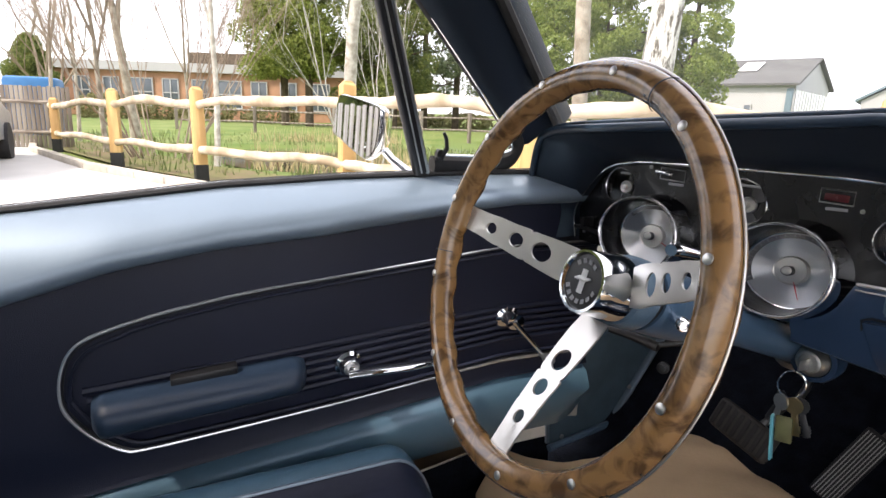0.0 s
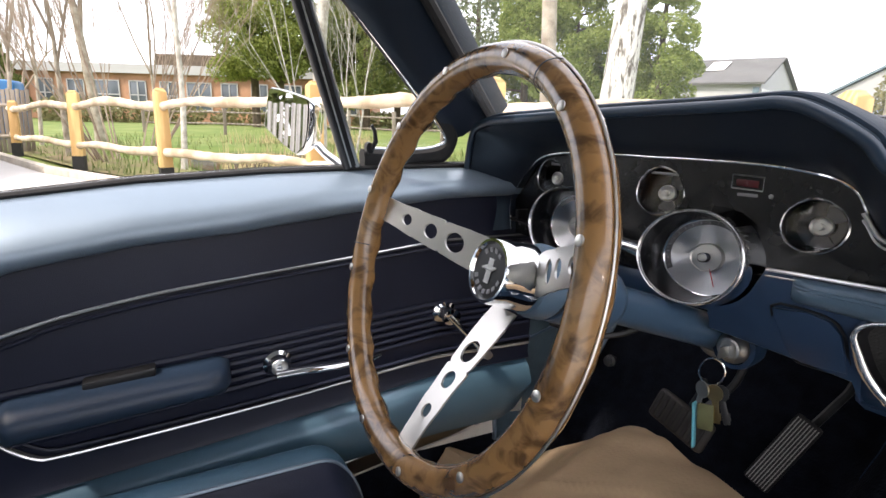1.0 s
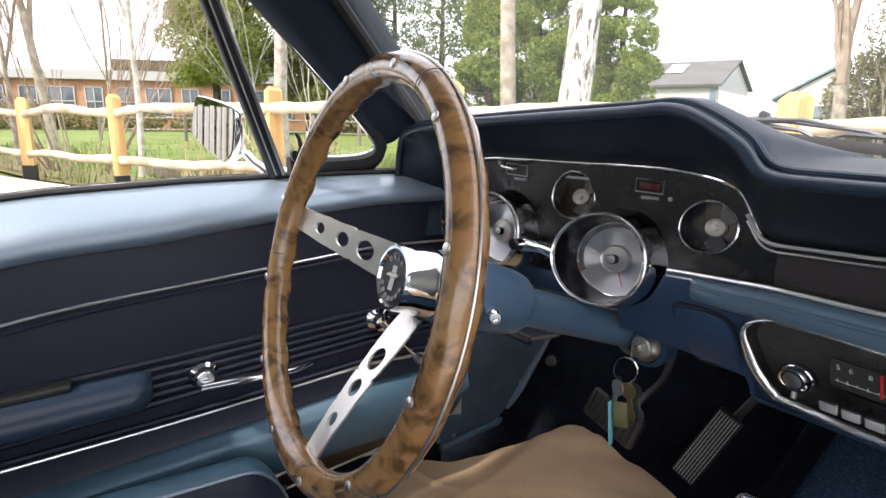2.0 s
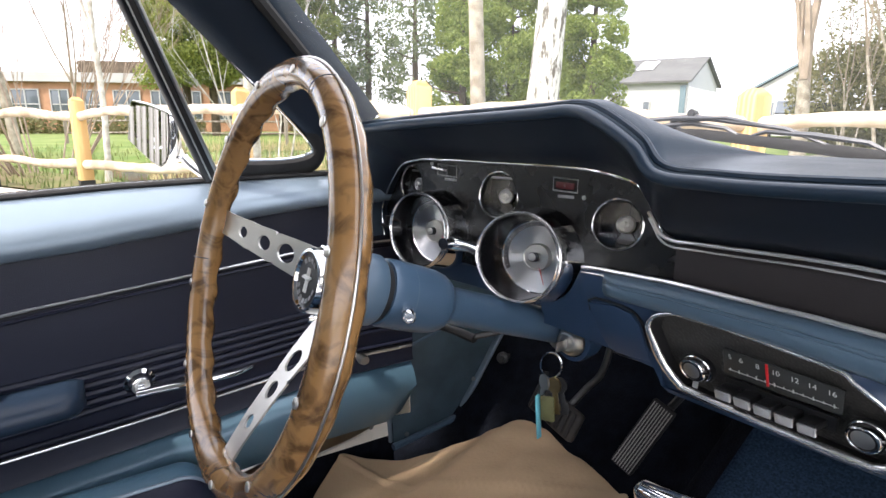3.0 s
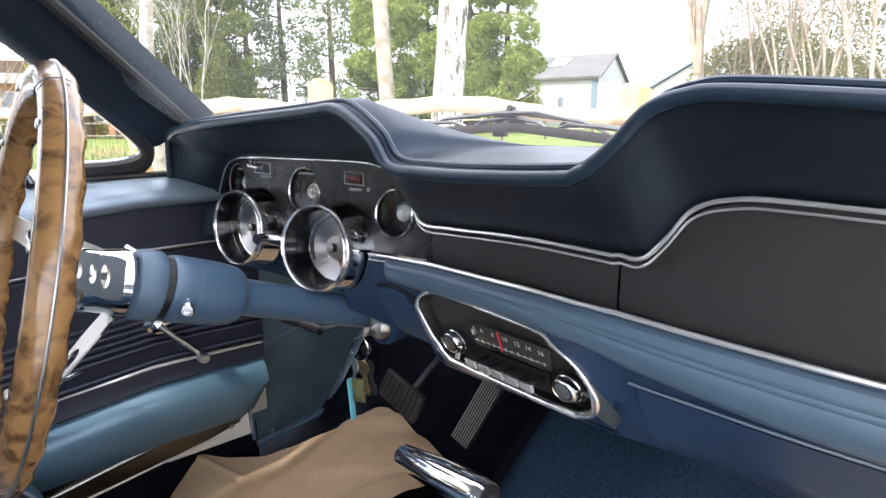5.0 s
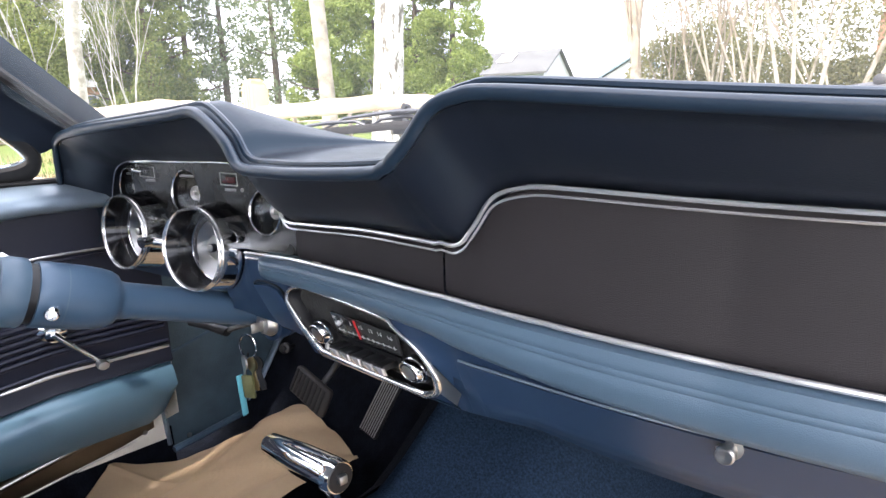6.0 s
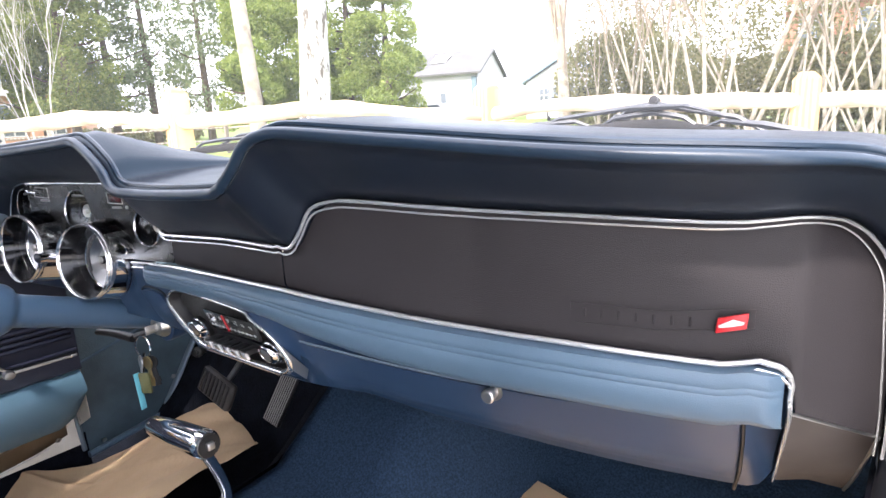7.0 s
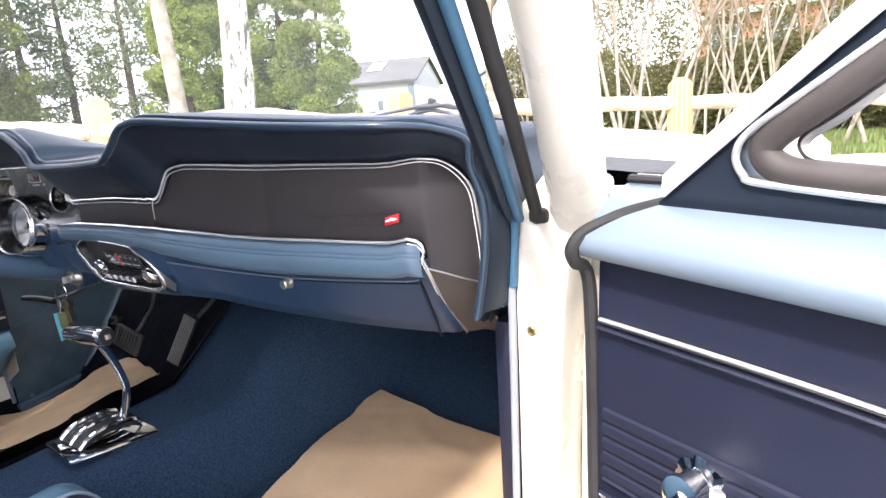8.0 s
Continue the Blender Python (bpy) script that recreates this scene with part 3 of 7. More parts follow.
    box(bm, (0.601, 0.742, 0.747), (0.022, 0.03, 0.024), 0.005)
    part("end_bracket", bm, LEDGE, root)
    return root


SETTLE[0] = dash_lines
dash = dashboard()


def cluster():
    """The instrument panel with five round gauges in deep hoods."""
    root = thing("instrument_cluster", (-0.32, 0.60, 0.85), "black instrument cluster with two deep chrome-hooded dials and three small gauges", "instrument cluster")
    bm = bmesh.new()
    out = [(-.528, .850), (-.533, .90), (-.482, .956), (-.43, .972), (-.3, .977), (-.2, .977), (-.15, .973), (-.122, .964), (-.108, .945), (-.096, .927), (-.0895, .924), (-.0905, .889), (-.19, .886), (-.205, .880), (-.215, .858), (-.30, .855), (-.45, .852)]
    # face with its holes left as deep cups set in front of it
    loops = [[(x, z) for x, z in out]] + [[(hx + hr * math.cos(2 * math.pi * k / 32), hz + hr * math.sin(2 * math.pi * k / 32)) for k in range(32)] for hx, hz, hr in ((-0.385, 0.894, 0.0465), (-0.229, 0.889, 0.0465), (-0.448, 0.944, 0.0225), (-0.290, 0.946, 0.0245), (-0.147, 0.931, 0.0245))]
    edges = []
    for lp in loops:
        vs = [bm.verts.new((x, bow(x) + 0.010, z)) for x, z in lp]
        edges += [bm.edges.new((vs[k], vs[(k + 1) % len(vs)])) for k in range(len(vs))]
    bmesh.ops.triangle_fill(bm, use_beauty=True, edges=edges)
    part("face_panel", bm, PANEL, root, "grained black face panel")
    tilt = Vector((0.02, -1, 0.10))

    def big(x, z, red):
        c = Vector((x, bow(x) - 0.030, z))
        bm = bmesh.new()
        lathe(bm, [(0.0462, -0.045), (0.0462, -0.003), (0.0466, 0.0), (0.0474, 0.001), (0.0480, -0.0004), (0.0482, -0.002), (0.0490, -0.0026), (0.0494, -0.004), (0.0488, -0.006), (0.0476, -0.008), (0.0476, -0.05)], c, tilt, 48)
        g = part("gauge", bm, RING, root, "large round dial in a chrome-rimmed hood")
        bm = bmesh.new()
        lathe(bm, [(0.0460, -0.045), (0.0460, -0.003), (0.0456, -0.003), (0.0400, -0.030), (0.0385, -0.037)], c, tilt, 40)
        part("hood", bm, GLOSS_BLACK, g)
        bm = bmesh.new()
        lathe(bm, [(0.006, -0.0335), (0.022, -0.0325), (0.0390, -0.0315), (0.0390, -0.037), (0.006, -0.037)], c, tilt, 48)
        part("dial", bm, DIAL_SILVER, g, "silver and grey dial face")
        bm = bmesh.new()
        lathe(bm, [(0.0386, -0.0330), (0.0392, -0.0296), (0.0400, -0.0290), (0.0404, -0.0300), (0.0404, -0.0340)], c, tilt, 48)
        part("dial_rim", bm, CHROME, g)
        a, s, u = axes_for(tilt)
        fc = c + a * -0.0308
        bm = bmesh.new()
        # grey scale sector
        arc = [radians(d) for d in range(35, 146, 6)] if not red else [radians(d) for d in range(-30, 211, 6)]
        lathe_pts = [fc + s * (math.cos(t) * 0.0385) + u * (math.sin(t) * 0.0385) for t in arc] + [fc + s * (math.cos(t) * 0.0340) + u * (math.sin(t) * 0.0340) for t in reversed(arc)]
        slab(bm, lathe_pts, a * 0.0008)
        part("scale", bm, DIAL, g)
        bm = bmesh.new()
        for k, t in enumerate(arc[1:-1:1]):
            d = s * math.cos(t) + u * math.sin(t)
            rod(bm, [fc + d * (0.0378) + a * 0.001, fc + d * (0.0362 if k % 2 else 0.0350) + a * 0.001], 0.0003 if k % 2 else 0.0005, 4)
        part("ticks", bm, GREY, g)
        bm = bmesh.new()
        t = radians(-112 if red else 205)
        d = s * math.cos(t) + u * math.sin(t)
        rod(bm, [fc + d * 0.012 + a * 0.002, fc + d * 0.031 + a * 0.002], [0.0007, 0.0004], 5)
        part("needle", bm, RED, g, "thin red needle")
        bm = bmesh.new()
        lathe(bm, [(0.0150, -0.002), (0.0150, 0.0022), (0.0143, 0.0032), (0.0135, 0.0024), (0.0050, 0.0030), (0.0042, 0.0045), (0.0042, 0.010), (0.003, 0.011), (0, 0.011)], fc, tilt, 32)
        part("boss", bm, BRUSHED, g, "spun metal centre boss")
        bm = bmesh.new()
        lathe(bm, [(0.0052, 0.0045), (0.0052, 0.009), (0.0046, 0.0095)], fc, tilt, 16)
        part("boss_ring", bm, DARK, g)
        bm = bmesh.new()
        lathe(bm, [(0, 0), (0.0448, 0)], c + a * -0.014, tilt, 40)
        part("lens", bm, LENS_GLASS, g, "flat clear lens").visible_shadow = False
        # bright pod under and beside the hood
        bm = bmesh.new()
        ring0 = []
        for h, rr, zo in ((-0.006, 0.0474, 0.0), (-0.02, 0.0480, -0.0005), (-0.055, 0.051, -0.002)):
            ring0.append([c + a * h + s * (rr * math.cos(radians(d))) + u * (rr * math.sin(radians(d)) + zo) for d in range(-222, -9, 8)])
        loft(bm, ring0)
        part("pod", bm, CHROME, g, "mirror-bright chrome pod")
        bm = bmesh.new()
        ring0 = []
        for h, rr in ((-0.006, 0.0480), (-0.03, 0.0530), (-0.06, 0.058)):
            ring0.append([c + a * h + s * (rr * math.cos(radians(d))) + u * (rr * math.sin(radians(d))) for d in range(-20, 139, 8)])
        loft(bm, ring0)
        part("collar", bm, GLOSS_BLACK, g, "gloss black collar")

    def small(x, z, r=0.0235):
        c = Vector((x, bow(x) + 0.008, z))
        bm = bmesh.new()
        lathe(bm, [(r - 0.001, -0.02), (r, 0.0), (r + 0.0009, 0.0010), (r + 0.0018, 0.0), (r + 0.0018, -0.004)], c, tilt, 36)
        g = part("gauge", bm, RING, root, "small round gauge with a thin chrome ring")
        a, s, u = axes_for(tilt)
        bm = bmesh.new()
        lathe(bm, [(r - 0.0008, 0.0), (r - 0.003, -0.0165), (0, -0.0165)], c, tilt, 32)
        part("cup", bm, GLOSS_BLACK, g)
        fc = c + a * -0.0155
        bm = bmesh.new()
        for d0 in (95, 235):
            pts = [fc] + [fc + s * (math.cos(radians(d)) * (r - 0.004)) + u * (math.sin(radians(d)) * (r - 0.004)) for d in range(d0, d0 + 61, 6)]
            slab(bm, pts, a * 0.0006)
        part("sector", bm, SMOKE_DIAL, g)
        bm = bmesh.new()
        lathe(bm, [(0.0088, 0.001), (0.0086, 0.0034), (0.0078, 0.0038), (0.0068, 0.0030), (0.0035, 0.0030), (0.003, 0.007), (0, 0.0075)], fc, tilt, 22)
        part("boss", bm, BRUSHED, g)
        bm = bmesh.new()
        lathe(bm, [(0, 0), (r - 0.001, 0)], c + a * -0.003, tilt, 28)
        part("lens", bm, LENS_GLASS, g).visible_shadow = False

    big(-0.385, 0.894, False)
    big(-0.229, 0.889, True)
    small(-0.448, 0.944, 0.0215)
    small(-0.290, 0.946)
    small(-0.147, 0.931)
    # bright tie between the two hoods
    bm = bmesh.new()
    rod(bm, [(-0.345, bow(-.345) - 0.012, 0.885), (-0.31, bow(-.31) - 0.008, 0.884), (-0.272, bow(-.27) - 0.012, 0.880)], [0.010, 0.0075, 0.010], 14)
    rod(bm, [(-0.335, bow(-.335) - 0.02, 0.886), (-0.334, bow(-.335) - 0.03, 0.886)], 0.007, 14)
    part("tie_bar", bm, CHROME, root)
    for x, z, w in ((-0.375, 0.9655, 0.030), (-0.207, 0.962, 0.028)):
        bm = bmesh.new()
        y = bow(x) + 0.0085
        fr = [(x - w / 2, y, z + 0.0065), (x + w / 2, y, z + 0.0055), (x + w / 2, y, z - 0.0055), (x - w / 2, y, z - 0.0045)]
        rod(bm, fr, 0.0007, 5, closed=True)
        part("lamp_frame", bm, STEEL, root)
    bm = bmesh.new()
    box(bm, (-0.207, bow(-.207) + 0.0085, 0.962), (0.020, 0.002, 0.006), 0.0005, Matrix.Rotation(radians(2), 4, "Y"))
    part("warning_lamp", bm, mat("dark_red_lens", (0.085, 0.008, 0.012), 0.25, var=0.1, scale=60), root, "dark red warning lamp")
    bm = bmesh.new()
    box(bm, (-0.381, bow(-.38) + 0.004, 0.9675), (0.018, 0.012, 0.003), 0.0008, Matrix.Rotation(radians(6), 4, "Y"))
    part("slide_lever", bm, CHROME, root)
    for x, z in ((-0.370, 0.957), (-0.206, 0.9525)):
        bm = bmesh.new()
        rod(bm, [(x - 0.009, bow(x) + 0.0095, z), (x + 0.009, bow(x) + 0.0095, z)], 0.0012, 6, flat=1.2)
        part("caption", bm, GREY, root, "small grey printed bar")
    bm = bmesh.new()
    box(bm, (-0.500, bow(-.5) + 0.004, 0.872), (0.05, 0.012, 0.004), 0.001, Matrix.Rotation(radians(3), 4, "Y"))
    box(bm, (-0.500, bow(-.5) + 0.002, 0.884), (0.006, 0.02, 0.014), 0.001)
    part("light_switch", bm, DARK, root)
    # small screws
    for x, z in ((-.405, .971), (-.185, .953), (-.517, .865)):
        bm = bmesh.new()
        lathe(bm, [(0.002, -0.001), (0.0018, 0.001), (0, 0.0014)], (x, bow(x) + 0.0095, z), tilt, 10)
        part("screw", bm, STEEL, root)
    # plain underside of the hoods
    bm = bmesh.new()
    box(bm, (-0.31, bow(-.31) + 0.030, 0.838), (0.30, 0.05, 0.03), 0.01)
    part("lower_cowl", bm, BLUE_PAINT, root, "blue painted panel under the dials")
    return root


cluster()


DIM_WHITE = mat("dim_marking", (0.58, 0.58, 0.56), 0.5, var=0.03)


def radio():
    cx, y0, cz = -0.003, bow(-0.01), 0.822
    root = thing("car_radio", (cx, y0, cz - 0.03), "push-button car radio in a chrome-framed black recess", "radio")
    out = [(-.100, .850), (-.088, .861), (-.06, .864), (.035, .857), (.052, .850), (.069, .839), (.080, .823), (.0835, .807), (.079, .794), (.066, .787), (.050, .785), (-.066, .790), (-.082, .795), (-.093, .812), (-.098, .83)]
    loop = spline([(x, 0, z) for x, z in out], 4, closed=True)
    f = lambda p, d: (p.x, face(p.x, p.z) + d, p.z)
    bm = bmesh.new()
    rod(bm, [f(p, -0.007) for p in loop], [lerp(p.z + 0.10 * p.x, [0.812, 0.842], [0.0036, 0.0017]) for p in loop], 10, closed=True)
    part("bezel", bm, RING, root, "rounded chrome bezel")
    bm = bmesh.new()
    c = Vector((cx, 0, cz))
    rings = [[f(p, -0.007) for p in loop]]
    rings += [[f(c + (p - c) * k, d) for p in loop] for k, d in ((0.975, 0.0), (0.965, 0.010))]
    loft(bm, rings, closed=True)
    part("recess", bm, DARK, root)
    bm = bmesh.new()
    slab(bm, [f(c + (p - c) * 0.97, 0.007) for p in loop], (0, 0.004, 0))
    part("face_plate", bm, RADIO_FACE, root, "pebbled black face plate")
    # painted surround that closes the opening round the bezel
    bm = bmesh.new()
    outer = []
    for p in loop:
        d = p - c
        k = min(((0.104 if d.x > 0 else -0.104) - c.x) / d.x if abs(d.x) > 1e-6 else 9, ((0.872 if d.z > 0 else 0.774) - c.z) / d.z if abs(d.z) > 1e-6 else 9)
        outer.append(f(c + d * max(k, 1.02), 0.0005))
    loft(bm, [[f(p, -0.005) for p in loop], [f(c + (p - c) * 1.02, -0.003) for p in loop], outer], closed=True)
    part("surround", bm, BLUE_PAINT, root, "blue painted surround", 60)
    # right-hand bright wedge of the bezel
    bm = bmesh.new()
    loft(bm, [[(0.084, face(.084, .822) - 0.008, 0.824), (0.082, face(.082, .79) - 0.008, 0.792)], [(0.100, face(.10, .79) - 0.007, 0.796), (0.094, face(.094, .782) - 0.007, 0.783)]])
    part("wedge", bm, BRUSHED, root)
    fy = bow(cx) + 0.006
    before = set(bpy.data.objects)
    bm = bmesh.new()
    slab(bm, [(-.049, fy - 0.002, .8435), (.035, fy - 0.002, .8385), (.033, fy - 0.002, .8165), (-.050, fy - 0.002, .8190)], (0, 0.003, 0), 0.0006)
    d = part("dial_window", bm, mat("dial_window_grey", (0.045, 0.047, 0.045), 0.16, var=0.05), root, "smoked tuning dial")
    for s_, x, z in (("5", -.0435, .8370), ("6", -.035, .8365), ("8", -.0225, .8358), ("10", -.0095, .8350), ("12", .0035, .8343), ("14", .0150, .8336), ("16", .0275, .8328)):
        cu = bpy.data.curves.new("digit", "FONT")
        cu.body, cu.size, cu.align_x, cu.align_y = s_, 0.0062, "CENTER", "CENTER"
        ob = new("digit", cu)
        dg = bpy.context.evaluated_depsgraph_get()
        me = bpy.data.meshes.new_from_object(ob.evaluated_get(dg))
        bpy.data.objects.remove(ob)
        me.transform(Matrix.Translation((x, fy - 0.0026, z)) @ Matrix.Rotation(radians(90), 4, "X"))
        me.materials.clear()
        me.materials.append(DIM_WHITE)
        settle(me)
        o2 = new("digit", me)
        o2.parent = d
    bm = bmesh.new()
    for k in range(12):
        x = -.044 + k * 0.0066
        box(bm, (x, fy - 0.0025, .8253 - 0.0045 * (k / 12) * 0.6), (0.0006, 0.0006, 0.0022 + 0.0012 * (k % 2)), 0)
    rod(bm, [(-.046, fy - 0.0025, .8248), (.031, fy - 0.0025, .8225)], 0.0003, 4)
    part("tuning_scale", bm, DIM_WHITE, d)
    bm = bmesh.new()
    box(bm, (-.0155, fy - 0.003, .831), (0.0015, 0.0012, 0.020), 0)
    part("pointer", bm, RED, d, "red tuning pointer")
    bm = bmesh.new()
    slab(bm, [(-.050, fy - 0.001, .8155), (.030, fy - 0.001, .8125), (.028, fy - 0.001, .7985), (-.052, fy - 0.001, .8005)], (0, 0.003, 0), 0.0006)
    part("button_slot", bm, DARK, root)
    for k in range(5):
        x, z = -.0435 + k * 0.0152, .8045 - 0.0006 * k
        bm = bmesh.new()
        box(bm, (x, fy - 0.009, z + 0.003), (0.0118, 0.018, 0.006), 0.0012)
        b = part("push_button", bm, DARK, root)
        bm = bmesh.new()
        box(bm, (x, fy - 0.0175, z - 0.0005), (0.0122, 0.004, 0.0085), 0.001)
        part("button_face", bm, TRIM, b, "chrome button face")
    for x, z in ((-.0725, .815), (.0490, .8075)):
        bm = bmesh.new()
        lathe(bm, [(0.0125, 0), (0.0125, 0.004), (0.0115, 0.005), (0.0110, 0.011), (0.0100, 0.0125), (0.0088, 0.0127), (0.0084, 0.0121), (0, 0.0121)], (x, fy, z), (0, -1, 0.0), 36)
        kb = part("knob", bm, CHROME, root, "ribbed chrome knob")
        bm = bmesh.new()
        lathe(bm, [(0.0138, -0.001), (0.0138, 0.004), (0.0125, 0.0045)], (x, fy, z), (0, -1, 0), 32)
        part("knob_ring", bm, DARK, kb)
        bm = bmesh.new()
        lathe(bm, [(0.0084, 0.0124), (0.0074, 0.0126), (0.0072, 0.0122)], (x, fy, z), (0, -1, 0), 28)
        part("dark_ring", bm, DARK, kb)
        bm = bmesh.new()
        lathe(bm, [(0.0072, 0.0122), (0.004, 0.0134), (0, 0.0138)], (x, fy, z), (0, -1, 0), 28)
        part("knob_face", bm, BRUSHED, kb)
        bm = bmesh.new()
        if x > 0:
            rod(bm, [(x + 0.014, fy - 0.004, z + 0.001), (x + 0.022, fy - 0.006, z + 0.001)], 0.002, 8)
        else:
            rod(bm, [(x - 0.003, fy - 0.004, z - 0.0145), (x - 0.003, fy - 0.007, z - 0.020)], 0.0022, 8)
        part("tone_tab", bm, STEEL, kb)
    # the inner parts lean with the face
    lean = Matrix.Translation((0.0103, 0, 0.002))
    lean[1][2], lean[1][3] = -0.36, 0.36 * 0.822
    for ob in set(bpy.data.objects) - before:
        ob.data.transform(lean)
    return root


radio()
SETTLE[0] = None


# ---- steering ----
WC = Vector((-0.262, 0.262, 0.885))
WN = Vector((-0.019, 0.966, -0.259)).normalized()
WS = WN.cross(Vector((0, 0, 1))).normalized()
WU = WS.cross(WN).normalized()


def wpt(deg, r, h):
    return WC + WS * (r * math.cos(radians(deg))) + WU * (r * math.sin(radians(deg))) + WN * h


def steering_wheel():
    root = thing("steering_wheel", tuple(WC + WN * 0.06), "three-spoke steering wheel with a riveted walnut rim and drilled steel spokes", "steering wheel")
    bm = bmesh.new()
    R, n, m = 0.1700, 168, 18
    rings = []
    for i in range(n):
        a = 360 * i / n
        grip = 0.0030 * (0.5 + 0.5 * math.cos(radians(a * 28)))
        ring = []
        for k in range(m):
            b = 2 * math.pi * k / m
            rr = 0.0128
            if math.sin(b) > 0.2:
                rr -= grip * math.sin(b) * (0.4 + 0.6 * (math.cos(b) < 0.3))
            ring.append(wpt(a, R + rr * math.cos(b) * 0.98, rr * math.sin(b) * 1.12))
        rings.append(ring)
    rings.append(rings[0])
    loft(bm, rings, closed=True)
    bmesh.ops.remove_doubles(bm, verts=bm.verts, dist=1e-6)
    rim = part("rim", bm, WHEEL_WOOD, root, "varnished walnut rim with finger grips", 70)
    bm = bmesh.new()
    rod(bm, [wpt(a, R + 0.0134, 0.0) for a in range(0, 360, 4)], 0.0011, 6, closed=True)
    part("metal_edge", bm, BRUSHED, rim)
    for a in (17, 48.5, 80, 111, 141, 167, -164, -134, -106, -77, -47, -15):
        bm = bmesh.new()
        lathe(bm, [(0.0036, -0.0005), (0.0036, 0.0005), (0.0026, 0.0010), (0, 0.0012)], wpt(a, R, -0.0148), -WN, 14)
        part("rivet", bm, BRUSHED, rim)
    for a in (63, 187):
        bm = bmesh.new()
        rod(bm, [wpt(a, R + 0.0138 * math.cos(b), 0.0138 * 1.12 * math.sin(b)) for b in np.linspace(-2.9, 0.4, 14)], 0.0005, 4)
        part("joint_line", bm, DARK, rim)
    # spokes: folded steel strips with three holes each
    for a0 in (14, 172, -89):
        bm = bmesh.new()
        d = WS * math.cos(radians(a0)) + WU * math.sin(radians(a0))
        q = WN.cross(d)
        o, e = 0.032, 0.167
        holes = ((0.074, 0.0098), (0.101, 0.0076), (0.130, 0.0060))

        def at(r, w):
            k = (r - o) / (e - o)
            h = 0.068 * (1 - k) ** 1.2 + 0.004
            return WC + d * r + q * w + WN * h

        rows = 46
        grid = []
        half = lambda r: 0.0195 - 0.0075 * (r - o) / (e - o)
        # a strip round each hole: build the strip in cells between hole centres
        edges = [o, 0.0885, 0.116, e]
        for (hr, hrad), r0, r1 in zip(holes, edges, edges[1:]):
            N = 32
            inner, outer = [], []
            for k in range(N):
                t = 2 * math.pi * k / N
                inner.append((hr + hrad * math.cos(t), hrad * math.sin(t)))
                cs, sn = math.cos(t), math.sin(t)
                best = 9.0
                if cs > 1e-6:
                    best = min(best, (r1 - hr) / cs)
                if cs < -1e-6:
                    best = min(best, (r0 - hr) / cs)
                lim = half(hr + cs * min(best, 0.03))
                if abs(sn) > 1e-6:
                    best = min(best, lim / abs(sn))
                outer.append((hr + cs * best, sn * best))
            for th in (0.0, 0.0022):
                vi = [bm.verts.new(at(*p) + WN * th) for p in inner]
                vo = [bm.verts.new(at(*p) + WN * th) for p in outer]
                for k in range(N):
                    bm.faces.new((vi[k], vi[(k + 1) % N], vo[(k + 1) % N], vo[k]))
                if th == 0.0:
                    v0, w0 = vi, vo
                else:
                    for k in range(N):
                        bm.faces.new((v0[k], v0[(k + 1) % N], vi[(k + 1) % N], vi[k]))
                        if abs(outer[k][1]) > half(outer[k][0]) * 0.9 or abs(outer[k][0] - e) < 1e-4:
                            bm.faces.new((w0[k], w0[(k + 1) % N], vo[(k + 1) % N], vo[k]))
        bmesh.ops.remove_doubles(bm, verts=bm.verts, dist=2e-5)
        part("spoke", bm, BRUSHED, root, "brushed steel spoke with three round holes", 30)
    bm = bmesh.new()
    hc = WC + WN * 0.044
    lathe(bm, [(0.0245, 0.002), (0.026, -0.001), (0.0285, -0.001), (0.0294, 0.002), (0.0294, 0.012), (0.0298, 0.020), (0.0315, 0.031), (0.0315, 0.038), (0.028, 0.042)], hc, WN, 48)
    hub = part("hub", bm, CHROME, root, "polished chrome hub cone")
    bm = bmesh.new()
    lathe(bm, [(0, 0.0015), (0.018, 0.0012), (0.0250, 0.0018)], hc, WN, 40)
    cap = part("centre_cap", bm, DARK, hub, "black centre cap with a pale emblem")
    bm = bmesh.new()
    for w in (-0.0024, 0.0, 0.0024):
        box(bm, hc + WS * w + WN * 0.0007, (0.0018, 0.0009, 0.022), 0, Matrix.Rotation(radians(-17), 4, "X"))
    rod(bm, [hc + WS * -0.010 + WU * 0.001, hc + WS * -0.004 + WU * 0.0025, hc + WS * 0.004 + WU * 0.002, hc + WS * 0.010 + WU * 0.004], [0.0008, 0.0022, 0.0022, 0.001], 6)
    part("emblem", bm, WHITE, cap)
    bm = bmesh.new()
    for k in range(4):
        t = radians(125 - k * 23)
        box(bm, hc + WS * (0.0185 * math.cos(t)) + WU * (0.0185 * math.sin(t)) + WN * 0.0007, (0.0040, 0.0008, 0.0042), 0, Matrix.Rotation(t - radians(90), 4, WN * -1))
    for k in range(7):
        t = radians(205 + k * 22)
        box(bm, hc + WS * (0.0185 * math.cos(t)) + WU * (0.0185 * math.sin(t)) + WN * 0.0007, (0.0040, 0.0008, 0.0042), 0, Matrix.Rotation(t - radians(90), 4, WN * -1))
    part("lettering_bars", bm, GREY, cap)
    return root


steering_wheel()


